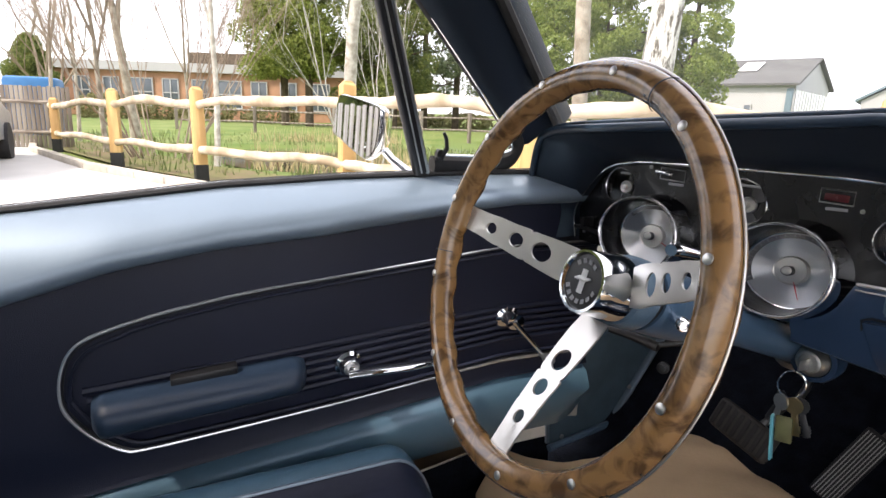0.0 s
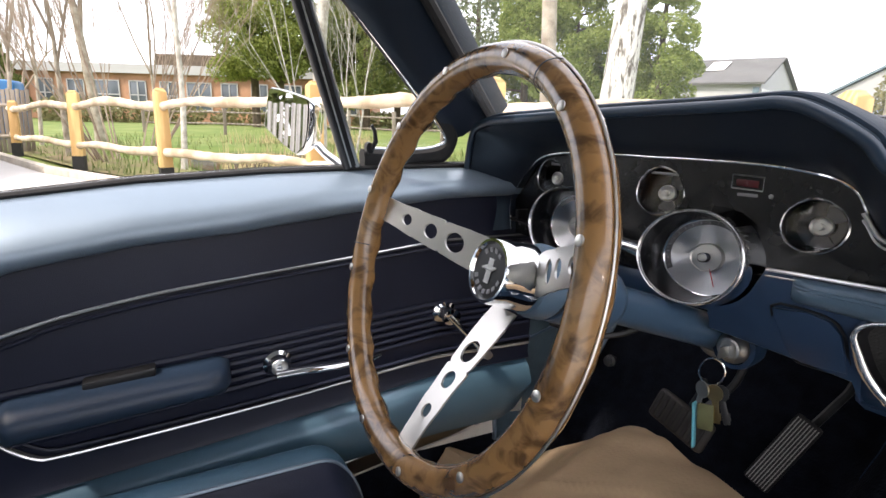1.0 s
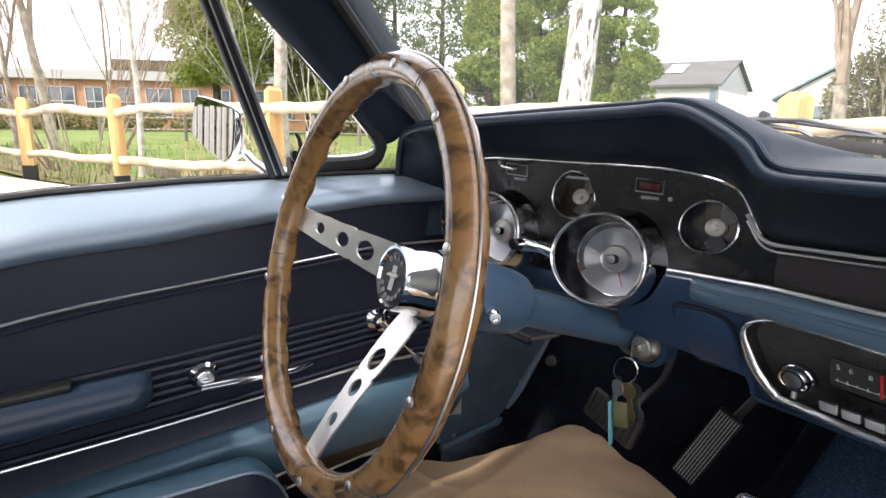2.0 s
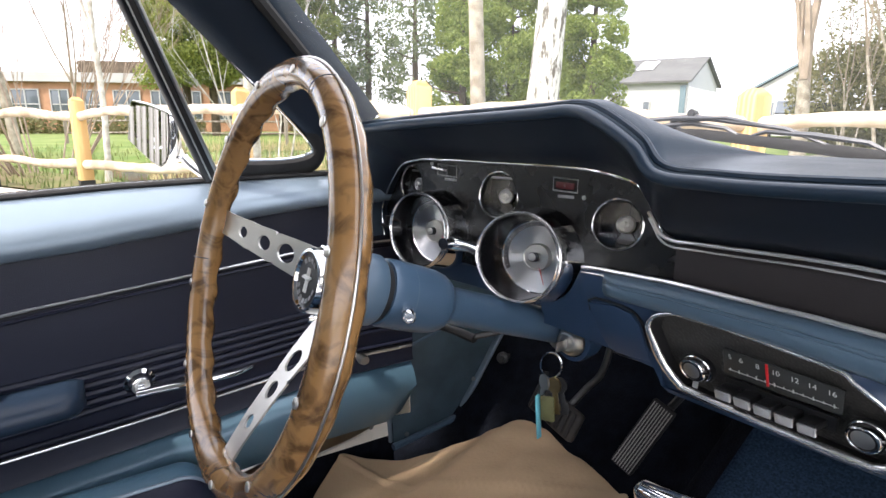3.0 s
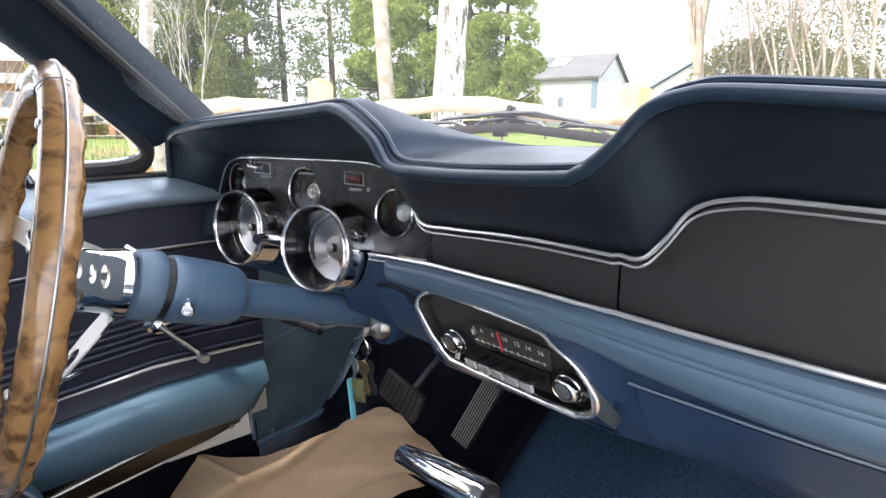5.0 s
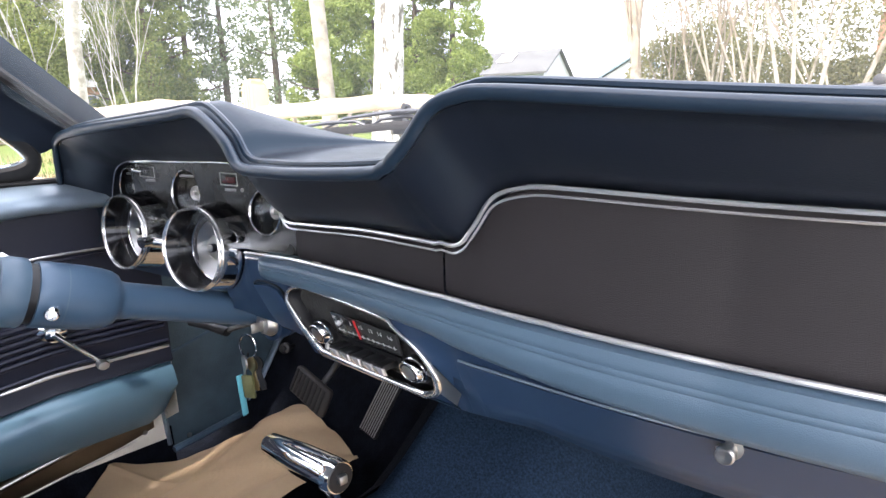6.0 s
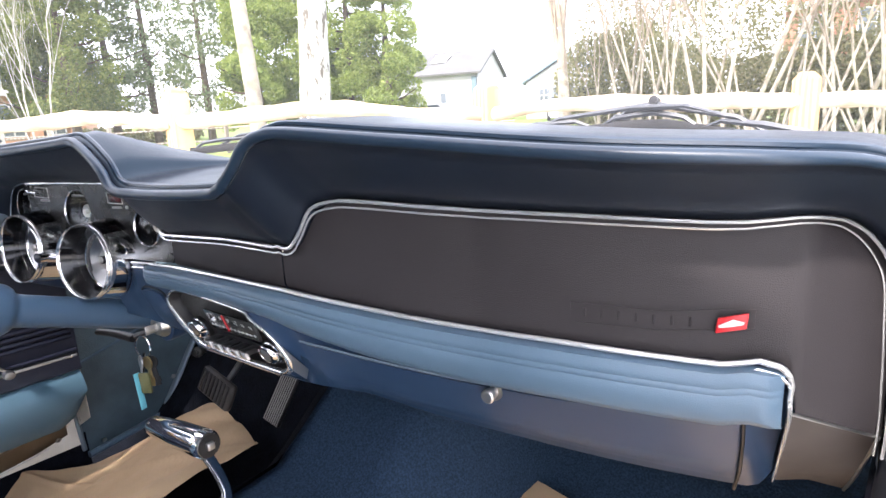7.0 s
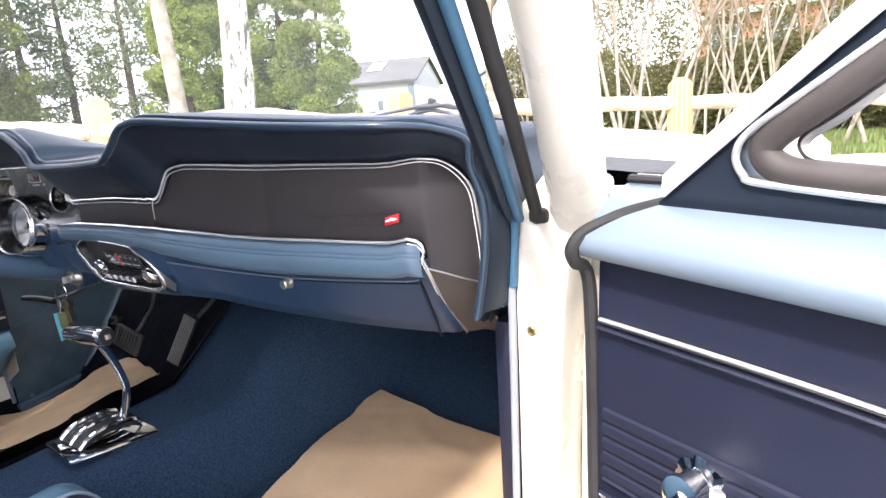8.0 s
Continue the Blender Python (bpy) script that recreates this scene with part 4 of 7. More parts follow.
def column():
    root = thing("steering_column", tuple(WC + WN * 0.30), "blue painted steering column with chrome signal lever", "steering column")
    bm = bmesh.new()
    c = WC + WN * 0.080
    CN = (WN + Vector((0, 0, -.075))).normalized()
    lathe(bm, [(0.026, 0.006), (0.0325, 0.008), (0.0345, 0.014), (0.0345, 0.029), (0.033, 0.031)], c, CN, 40)
    part("collar", bm, BLUE_VINYL, root, "satin blue turned collar")
    bm = bmesh.new()
    lathe(bm, [(0.0300, 0.030), (0.0300, 0.042)], c, CN, 40)
    part("gap_ring", bm, DARK, root)
    bm = bmesh.new()
    lathe(bm, [(0.029, 0.038), (0.0325, 0.0385), (0.0335, 0.042), (0.0337, 0.050), (0.0335, 0.080), (0.0325, 0.096), (0.0305, 0.106), (0.0270, 0.112), (0.0222, 0.115), (0.0205, 0.119), (0.0200, 0.126), (0.0200, 0.36)], c, CN, 44)
    part("shroud", bm, COLUMN_BLUE, root, "satin blue painted shroud")
    bm = bmesh.new()
    lathe(bm, [(0.0341, 0.062), (0.0341, 0.0632)], c, CN, 44)
    part("seam_ring", bm, BLUE_VINYL, root)
    bm = bmesh.new()
    k0 = c + WN * 0.054 + WS * 0.031 + WU * -0.010
    ax = (WS * 0.85 - WN * 0.35 - WU * 0.12).normalized()
    rod(bm, [k0, k0 + ax * 0.008, k0 + ax * 0.014], [0.006, 0.0055, 0.0065], 14)
    lathe(bm, [(0.0060, 0.012), (0.0065, 0.014), (0.0065, 0.022), (0.005, 0.024), (0.0032, 0.024), (0.003, 0.022), (0, 0.022)], k0, ax, 18)
    part("knob", bm, CHROME, root, "chrome hazard knob")
    bm = bmesh.new()
    a = c + WN * 0.052 - WS * 0.032 + WU * 0.004
    rod(bm, [a, a - WS * 0.05 - WN * 0.004 + WU * 0.004, a - WS * 0.105 - WN * 0.018 + WU * 0.010], [0.004, 0.0035, 0.0045], 10)
    part("signal_lever", bm, CHROME, root)
    bm = bmesh.new()
    e = c + CN * 0.30
    lathe(bm, [(0.022, 0.0), (0.028, 0.004), (0.028, 0.012), (0.022, 0.016)], e, CN, 36)
    part("clamp", bm, STEEL, root)
    return root


column()


# ---- doors ----
YC, ZC_SHUT = [-.45, -.25, -.02, .09, .22, .39, .60, .86], [.70, .742, .791, .821, .843, .858, .865, .868]
YB, ZB = [-.45, -.25, -.015, .094, .226, .389, .535, .86], [.862, .873, .889, .900, .913, .921, .922, .922]


def door(name, label, m, drop):
    """The inner side of a long coupe door: rolled sill ledge, padded panel, pleats, chrome strip, lower band. Built along y, hinge ahead, at x = -0.78."""
    root = new(name)
    root.matrix_basis = m
    tagged(root, label, "car door", kind="structure")
    BASE[root.name] = Vector((0, 0, 0))
    y0, y1 = -0.42, 0.86
    ZC = [z - drop for z in ZC_SHUT]
    ys = np.linspace(y0, y1, 56)

    def p(nm, bm, material, lab="", parent=None, smooth=38):
        ob = new(nm, finish(bm, nm, material, smooth))
        ob.parent = parent or root
        return tagged(ob, lab) if lab else ob

    bm = bmesh.new()
    rings = []
    for y in ys:
        zc, zb = lerp(y, YC, ZC), lerp(y, YB, ZB)
        h = zb - zc
        rings.append([(-.788, y, zc - 0.004), (-.768, y, zc + 0.000), (-.757, y, zc + 0.006), (-.753, y, zc + 0.016), (-.757, y, zc + 0.030), (-.774, y, zc + 0.030 + 0.35 * (h - 0.03)), (-.800, y, zb - 0.006), (-.822, y, zb), (-.842, y, zb - 0.003), (-.850, y, zb - 0.02)])
    loft(bm, rings)
    ledge = p("ledge", bm, LEDGE, "pale metallic blue rolled window ledge", smooth=60)
    bm = bmesh.new()
    rod(bm, [(-.824, y, lerp(y, YB, ZB) + 0.003) for y in ys], 0.006, 8, flat=0.7)
    rod(bm, [(-.842, y, lerp(y, YB, ZB) + 0.003) for y in ys], 0.004, 8)
    p("window_rubber", bm, RUBBER, parent=ledge)
    bm = bmesh.new()
    rod(bm, [(-.834, y, lerp(y, YB, ZB) + 0.0045) for y in ys], 0.0022, 6)
    p("window_strip", bm, CHROME, parent=ledge)
    # main panel with a shallow dished field
    bm = bmesh.new()
    rings = []
    for y in ys:
        zc = lerp(y, YC, ZC)
        rr = [(-.782, y, zc - 0.002)]
        for k in range(1, 9):
            z = zc - 0.002 + (0.530 - zc + 0.002) * k / 8
            rr.append((-.782 + 0.004 * math.sin(math.pi * k / 8), y, z))
        rr += [(-.778, y, 0.524), (-.786, y, 0.520)]
        rings.append(rr)
    loft(bm, rings)
    pan = p("trim_panel", bm, NAVY, "padded navy vinyl trim panel", smooth=60)
    # chrome strip in a long loop, rounded at the rear
    pts = [(.855, .788), (.683, .788), (.553, .783), (.354, .773), (.25, .767), (.15, .756), (.09, .745), (.054, .735), (.034, .720), (.022, .69), (.021, .655), (.032, .630), (.055, .600), (.084, .576), (.11, .569), (.216, .563), (.394, .555), (.565, .550), (.70, .547), (.855, .545)]
    sp = spline([(-.776, y, z) for y, z in pts], 4)
    bm = bmesh.new()
    rod(bm, sp, 0.0027, 8, flat=0.9)
    st = p("chrome_strip", bm, TRIM, "double-ridged chrome strip", parent=pan)
    bm = bmesh.new()
    inner = [(-.774, y + 0.010 * (y < 0.10), z - 0.011 if z > 0.66 else z + 0.011) for _, y, z in sp]
    rod(bm, inner, 0.0030, 6)
    p("inner_bead", bm, NAVY, parent=pan)
    bm = bmesh.new()
    inner = [(-.7745, y + 0.004 * (y < 0.10), z - 0.003 if z > 0.66 else z + 0.003) for _, y, z in sp]
    rod(bm, inner, 0.0012, 6)
    p("strip_line", bm, DARK, parent=st)
    # horizontal pleats
    bm = bmesh.new()
    for k in range(6):
        z0 = 0.667 - 0.0135 * k
        rings = []
        for y in np.linspace(0.045 + 0.004 * k, 0.852, 40):
            z = z0 - 0.012 * (y - 0.04)
            rings.append([(-.7785, y, z + 0.0062), (-.7755, y, z + 0.0045), (-.7740, y, z), (-.7755, y, z - 0.0045), (-.7785, y, z - 0.0062)])
        loft(bm, rings)
    p("pleat", bm, NAVY, parent=pan)
    # armrest with a grip slot
    bm = bmesh.new()
    rings = []
    ay = np.linspace(0.055, 0.325, 28)
    for y in ay:
        e = min(1, (y - 0.055) / 0.020 + 0.12, (0.325 - y) / 0.025 + 0.12)
        e = math.sqrt(max(0, 1 - (1 - e) ** 2))
        zt, zb = 0.662 - 0.03 * (y - 0.05), 0.614 - 0.02 * (y - 0.05)
        zm = (zt + zb) / 2
        w = 0.052 * e
        f = lambda z: zm + (z - zm) * (0.55 + 0.45 * e)
        rings.append([(-.778, y, f(zt + 0.002)), (-.778 + w * 0.55, y, f(zt + 0.001)), (-.778 + w * 0.85, y, f(zt - 0.006)), (-.778 + w, y, f(zt - 0.016)), (-.778 + w * 0.98, y, f(zb + 0.016)), (-.778 + w * 0.8, y, f(zb + 0.006)), (-.778 + w * 0.4, y, f(zb)), (-.778, y, f(zb))])
    loft(bm, rings, closed=True, caps=True)
    arm = p("armrest", bm, ARMREST, "moulded blue armrest with a grip slot", smooth=60)
    bm = bmesh.new()
    box(bm, (-.766, 0.190, 0.6625), (0.020, 0.085, 0.014), 0.003)
    p("grip_slot", bm, DARK, parent=arm)
    bm = bmesh.new()
    rod(bm, [(-.7285, y, 0.625 - 0.02 * (y - 0.05)) for y in np.linspace(0.075, 0.305, 12)], 0.001, 5)
    p("armrest_seam", bm, NAVY, parent=arm)
    # pull handle
    bm = bmesh.new()
    lathe(bm, [(0.021, 0), (0.021, 0.004), (0.016, 0.008), (0.015, 0.018), (0.012, 0.021), (0, 0.022)], (-.778, .393, .622), (1, 0, 0), 30)
    rod(bm, [(-.752, .386, .616), (-.748, .428, .614), (-.744, .478, .608), (-.748, .528, .601), (-.756, .553, .599)], [0.009, 0.0105, 0.0095, 0.008, 0.006], 12, flat=0.7)
    hd = p("door_handle", bm, CHROME, "chrome pull-back door handle")
    bm = bmesh.new()
    lathe(bm, [(0.012, 0.0215), (0.0085, 0.0228), (0.004, 0.0215), (0, 0.0215)], (-.778, .393, .622), (1, 0, 0), 20)
    p("handle_boss", bm, STEEL, parent=hd)
    # window winder
    wy = .752 if drop else .680
    bm = bmesh.new()
    lathe(bm, [(0.022, 0), (0.022, 0.003), (0.014, 0.006), (0.013, 0.022), (0.016, 0.024), (0.016, 0.030), (0, 0.032)], (-.778, wy, .640), (1, 0, 0), 28)
    rod(bm, [(-.750, wy - .004, .642), (-.744, wy + .023, .605), (-.742, wy + .050, .568)], [0.0065, 0.0045, 0.0038], 12)
    wd = p("window_winder", bm, CHROME, "chrome window winder")
    bm = bmesh.new()
    lathe(bm, [(0.0045, 0.0), (0.005, 0.010), (0.0085, 0.014), (0.0095, 0.022), (0.008, 0.029), (0, 0.030)], (-.746, wy + .052, .564), (1, 0, 0), 20)
    p("winder_knob", bm, STEEL, parent=wd)
    # painted lower band
    bm = bmesh.new()
    rings = []
    for y in np.linspace(y0, 0.856, 46):
        e = max(0.0, (y - 0.806) / 0.05)
        up = 0.05 * e * e
        rings.append([(-.786, y, 0.522), (-.772, y, 0.516), (-.762, y, 0.502), (-.760, y, 0.480 + up * 0.3), (-.770, y, 0.452 + up), (-.785, y, 0.446 + up), (-.82, y, 0.446 + up)])
    loft(bm, rings)
    p("lower_band", bm, mat("lower_band_blue", (0.085, 0.165, 0.225), 0.32, metal=0.2, var=0.05, scale=5, coat=0.3), "blue painted steel lower band", smooth=60)
    # outer skin in cream paint
    bm = bmesh.new()
    rings = []
    for y in ys:
        zb = lerp(y, YB, ZB) - 0.005
        rings.append([(-.845, y, zb), (-.872, y, zb - 0.03), (-.905, y, 0.78), (-.915, y, 0.68), (-.90, y, 0.50), (-.87, y, 0.36)])
    loft(bm, rings)
    p("outer_skin", bm, CREAM, "cream painted outer skin", smooth=60)
    if drop:
        bm = bmesh.new()
        rod(bm, spline([(-.806, .790, .914), (-.785, .835, .900), (-.762, .857, .884), (-.752, .864, .866), (-.756, .866, .848), (-.774, .866, .825), (-.778, .866, .70), (-.778, .864, .45)], 5), .0065, 8)
        p("door_seal", bm, RUBBER, "black rubber seal round the front edge")
    # front end face of the door
    bm = bmesh.new()
    zc, zb = ZC[-1], ZB[-1]
    slab(bm, [(-.790, y1 - 0.001, 0.445), (-.790, y1 - 0.001, zc), (-.775, y1 - 0.001, zc + 0.03), (-.815, y1 - 0.001, zb - 0.01), (-.845, y1 - 0.001, zb - 0.01), (-.870, y1 - 0.001, zb - 0.035), (-.903, y1 - 0.001, .78), (-.913, y1 - 0.001, .68), (-.898, y1 - 0.001, .5), (-.87, y1 - 0.001, .40)], (0, 0.004, 0))
    p("end_face", bm, CREAM)
    return root


SETTLE[0] = door_lines
left_door = door("door_1", "closed driver's door with navy trim panel, chrome strip and armrest", Matrix(), 0.0)
# passenger door: mirrored across x, hinged at its front edge and swung open
HX, HY = 0.735, 0.632
SETTLE[0] = passenger_lines
_flip = Matrix.Diagonal((-1, 1, 1, 1))
door("door_2", "open passenger's door with navy trim panel and chrome strip", Matrix.Translation((HX, HY, 0.024)) @ Matrix.Rotation(radians(68), 4, "Z") @ Matrix.Translation((-0.778, -0.86, 0)) @ _flip, 0.018)
SETTLE[0] = None


# ---- window frames of the doors ----
def vent_window(name, label, m):
    root = new(name)
    root.matrix_basis = m
    tagged(root, label, "quarter light", kind="structure")

    def p(nm, bm, material, lab=""):
        ob = new(nm, finish(bm, nm, material))
        ob.parent = root
        return tagged(ob, lab) if lab else ob

    a, b = Vector((-.735, .505, .930)), Vector((-.700, .405, 1.215))
    bm = bmesh.new()
    rod(bm, [a, a.lerp(b, 0.5), b], 0.0105, 10, flat=1.5)
    p("division_bar", bm, DARK, "gloss black division bar")
    bm = bmesh.new()
    rod(bm, [a + Vector((0.006, 0.012, 0)), b + Vector((0.006, 0.012, 0))], 0.0045, 8)
    rod(bm, [a + Vector((0.012, -0.004, 0)), b + Vector((0.012, -0.004, 0))], 0.0016, 6)
    p("bar_bead", bm, STEEL)
    bm = bmesh.new()
    rod(bm, spline([(-.745, .535, .940), (-.750, .64, .938), (-.752, .71, .944), (-.750, .735, .962), (-.745, .728, .985), (-.738, .66, 1.038), (-.722, .52, 1.142), (-.712, .44, 1.20)], 5), 0.012, 10, flat=1.2)
    p("quarter_seal", bm, RUBBER, "black rubber seal")
    bm = bmesh.new()
    rod(bm, spline([(-.735, .545, .956), (-.740, .65, .954), (-.742, .705, .960), (-.738, .715, .974), (-.73, .65, 1.030), (-.715, .52, 1.128)], 5), 0.0022, 6)
    p("quarter_frame", bm, CHROME)
    bm = bmesh.new()
    lathe(bm, [(0.009, 0), (0.008, 0.008), (0, 0.009)], (-.735, .545, .956), (1, 0, 0), 14)
    rod(bm, [(-.728, .548, .954), (-.724, .556, .966), (-.723, .554, .980), (-.724, .549, .988)], [0.004, 0.0045, 0.004, 0.003], 10)
    p("latch", bm, DARK, "black quarter light latch")
    bm = bmesh.new()
    slab(bm, [(-.742, .53, .950), (-.745, .70, .955), (-.742, .72, .975), (-.722, .50, 1.15), (-.714, .43, 1.18)], (-0.003, 0, 0))
    g = p("pane", bm, GLASS)
    g.visible_shadow = False
    return root


SETTLE[0] = quarter_lines
vent_window("window_1", "driver's quarter light with black division bar and latch", Matrix())
SETTLE[0] = None


def passenger_frame():
    """Frame round the open passenger door's glass."""
    D = Matrix.Translation((HX, HY, 0.024)) @ Matrix.Rotation(radians(68), 4, "Z") @ Matrix.Translation((-0.778, -0.86, 0)) @ _flip
    root = tagged(new("window_2"), "passenger's door window frame with chrome and rubber edging", "window frame", kind="structure")
    root.matrix_basis = D

    def p(nm, bm, material, lab=""):
        ob = new(nm, finish(bm, nm, material))
        ob.parent = root
        return tagged(ob, lab) if lab else ob

    outer = [(.81, .902), (.80, .913), (.687, 1.009), (.608, 1.074), (.42, 1.228)]
    inner = [(.42, 1.188), (.607, 1.051), (.70, .985), (.735, .960), (.744, .944), (.738, .930), (.721, .924), (.60, .917), (.45, .915), (.28, .915)]
    bm = bmesh.new()
    slab(bm, [(-.792, y, z) for y, z in outer + inner + [(.28, .895), (.80, .895)]], (-.022, 0, 0), .002)
    p("frame", bm, NAVY_PAD, "navy painted window frame")
    bm = bmesh.new()
    loft(bm, [[(-.788, y, z - .004), (-.790, y + .004, z + .004), (-.800, y + .010, z + .012), (-.822, y + .010, z + .012), (-.826, y, z)] for y, z in outer[1:]])
    p("bright_edge", bm, TRIM, "bright outer edge of the frame")
    bm = bmesh.new()
    rod(bm, spline([(-.790, y, z) for y, z in inner], 4), .0028, 8)
    p("chrome_edge", bm, TRIM, "thin chrome bead")
    bm = bmesh.new()
    lp = spline([(-.797, y, z) for y, z in ((.42, 1.177), (.607, 1.041), (.69, .980), (.722, .956), (.727, .944), (.715, .934), (.69, .930), (.60, .926), (.45, .925), (.28, .925))], 5)
    rod(bm, lp, .0105, 10)
    p("rubber_seal", bm, SEAL_RUBBER, "broad aged rubber seal")
    bm = bmesh.new()
    rod(bm, spline([(-.804, y, z) for y, z in ((.42, 1.162), (.607, 1.028), (.68, .972), (.703, .956), (.705, .947), (.694, .940), (.66, .938), (.599, .936), (.28, .936))], 5), .004, 8)
    p("glass_channel", bm, STEEL)
    bm = bmesh.new()
    slab(bm, [(-.806, .70, .940), (-.806, .68, .970), (-.806, .607, 1.026), (-.806, .42, 1.16), (-.806, .28, 1.16), (-.806, .28, .938)], (-0.003, 0, 0))
    p("pane", bm, GLASS).visible_shadow = False
    return root


passenger_frame()


# ---- pillars, windscreen, jamb ----
def pillars():
    bm = bmesh.new()
    # driver's side windscreen pillar: inner trim
    L0, L1 = Vector((-.645, .468, .975)), Vector((-.520, .205, 1.19))
    R0, R1 = Vector((-.642, .512, .992)), Vector((-.462, .250, 1.202))
    rings = []
    for k in (0, 0.33, 0.66, 1):
        l, r = L0.lerp(L1, k), R0.lerp(R1, k)
        mid = (l + r) / 2
        rings.append([l + Vector((-.02, .05, .02)), l, l + Vector((.010, -.008, -.005)), mid + Vector((.012, -.016, -.010)), r + Vector((-.002, -.010, -.005)), r, r + Vector((.004, .03, .012)), r + Vector((-.02, .06, .03))])
    loft(bm, rings, closed=True, caps=True)
    p1 = single("trim", bm, NAVY_PAD, "navy padded windscreen pillar trim", "pillar", kind="structure", smooth=50)
    bm = bmesh.new()
    rod(bm, [R0 + Vector((.006, .02, .006)), R1 + Vector((.006, .02, .006))], 0.008, 8)
    single("trim", bm, RUBBER, "black windscreen rubber along the pillar", "seal", kind="structure")
    bm = bmesh.new()
    rod(bm, [L0 + Vector((-.005, .006, .0)), L1 + Vector((-.005, .006, .0))], 0.005, 8)
    single("trim", bm, STEEL, "bright strip along the pillar", "strip", kind="structure")
    # passenger's side pillar
    A = [Vector((.592, .735, .890)), Vector((.600, .695, .935)), Vector((.622, .612, 1.012)), Vector((.672, .415, 1.190))]

    def run(off0, off1, r, name, material, label, flat=1.0):
        bm = bmesh.new()
        rod(bm, [a + Vector(off0).lerp(Vector(off1), i / 3) for i, a in enumerate(A)], r, 12, flat=flat)
        return single("trim", bm, material, label, name, kind="structure")

    run((0, .01, .0), (0, .01, 0), 0.014, "pillar", NAVY_PAD, "navy padded passenger pillar trim", 1.3)
    run((.016, -.003, -.004), (.020, -.003, -.004), 0.0062, "welt", LIGHT_BLUE, "sky blue welt down the door opening")
    run((.033, .012, -.006), (.036, .012, -.006), 0.0075, "seal", RUBBER, "black rubber door seal on the pillar")
    bm = bmesh.new()
    rod(bm, [a + Vector((.074, .036, .0)) + Vector((0, .02, 0)) * (i / 3) for i, a in enumerate(A)], [0.034, 0.033, 0.032, 0.030], 14)
    single("trim", bm, CREAM, "cream painted windscreen pillar", "pillar", kind="structure")
    bm = bmesh.new()
    box(bm, (.628, .745, .889), (.024, .018, .018), 0.006)
    single("trim", bm, RUBBER, "dark rubber end of the door seal", "seal", kind="structure")


pillars()


def jamb():
    bm = bmesh.new()
    o = [(.592, .79), (.602, .90), (.640, .945), (.690, .925), (.690, .86), (.664, .835), (.655, .76), (.650, .66), (.646, .56), (.642, .30), (.588, .30), (.590, .53), (.592, .70)]
    slab(bm, [(x, .745, z) for x, z in o], (0, 0.08, 0), 0.006)
    root = single("trim", bm, CREAM, "cream painted door jamb of the open side", "door jamb", kind="structure")
    bm = bmesh.new()
    box(bm, (.715, .845, .60), (.170, .02, .62), 0.006)
    for x0, x1, y, w in ((.664, .656, .822, .012), (.690, .680, .828, .010), (.716, .706, .815, .014)):
        rod(bm, [(x0, y, .80), (x0 - .002, y, .72), (x1, y + .004, .50), (x1 - .004, y + .004, .31)], w, 12)
    box(bm, (.790, .800, .60), (.022, .10, .60), 0.008)
    part("hinge_post", bm, CREAM, root, "recessed cream hinge post with pressed ribs")
    # bent steel flange above the upper hinge
    bm = bmesh.new()
    rings = []
    for k in np.linspace(0, 1, 9):
        x, z = .690 + .085 * k, .915 - .055 * k + .018 * math.sin(3.1 * k)
        rings.append([(x, .762 - .02 * k, z), (x + .004, .764 - .02 * k, z - .03), (x - .010, .785, z - .062), (x - .012, .83, z - .075)])
    loft(bm, rings)
    part("flange", bm, CREAM, root, "bent cream painted steel flange")
    bm = bmesh.new()
    box(bm, (.735, .768, .775), (.050, .018, .058), 0.006, Matrix.Rotation(radians(-14), 4, "Y"))
    part("check_strap_plate", bm, CREAM, root)
    for z in (.64, .54):
        bm = bmesh.new()
        box(bm, (.735, .765, z), (.050, .070, .040), 0.008)
        rod(bm, [(.728, .732, z - 0.026), (.728, .732, z + 0.026)], 0.008, 12)
        part("hinge", bm, CREAM, root, "painted steel hinge")
    bm = bmesh.new()
    lathe(bm, [(0.0062, 0), (0.0062, 0.002), (0.0045, 0.003), (0.004, 0.0015), (0, 0.0015)], (.614, .7445, .746), (0, -1, 0), 18)
    part("bolt", bm, BRASS, root, "small brass-coloured bolt")
    bm = bmesh.new()
    rod(bm, spline([(.606, .730, .90), (.598, .738, .86), (.592, .742, .800)], 4), 0.0055, 10)
    part("welt", bm, LIGHT_BLUE, root)
    bm = bmesh.new()
    rod(bm, [(.590, .742, .800), (.588, .742, .66), (.585, .742, .50), (.584, .742, .31)], 0.005, 10)
    part("edge_strip", bm, mat("grey_edge", (0.34, 0.36, 0.40), 0.5), root)
    # kick panel beside it
    bm = bmesh.new()
    box(bm, (.570, .91, .54), (.03, .32, .42), 0.01)
    single("trim", bm, NAVY, "navy kick panel of the passenger's footwell", "panel", kind="structure")


jamb()


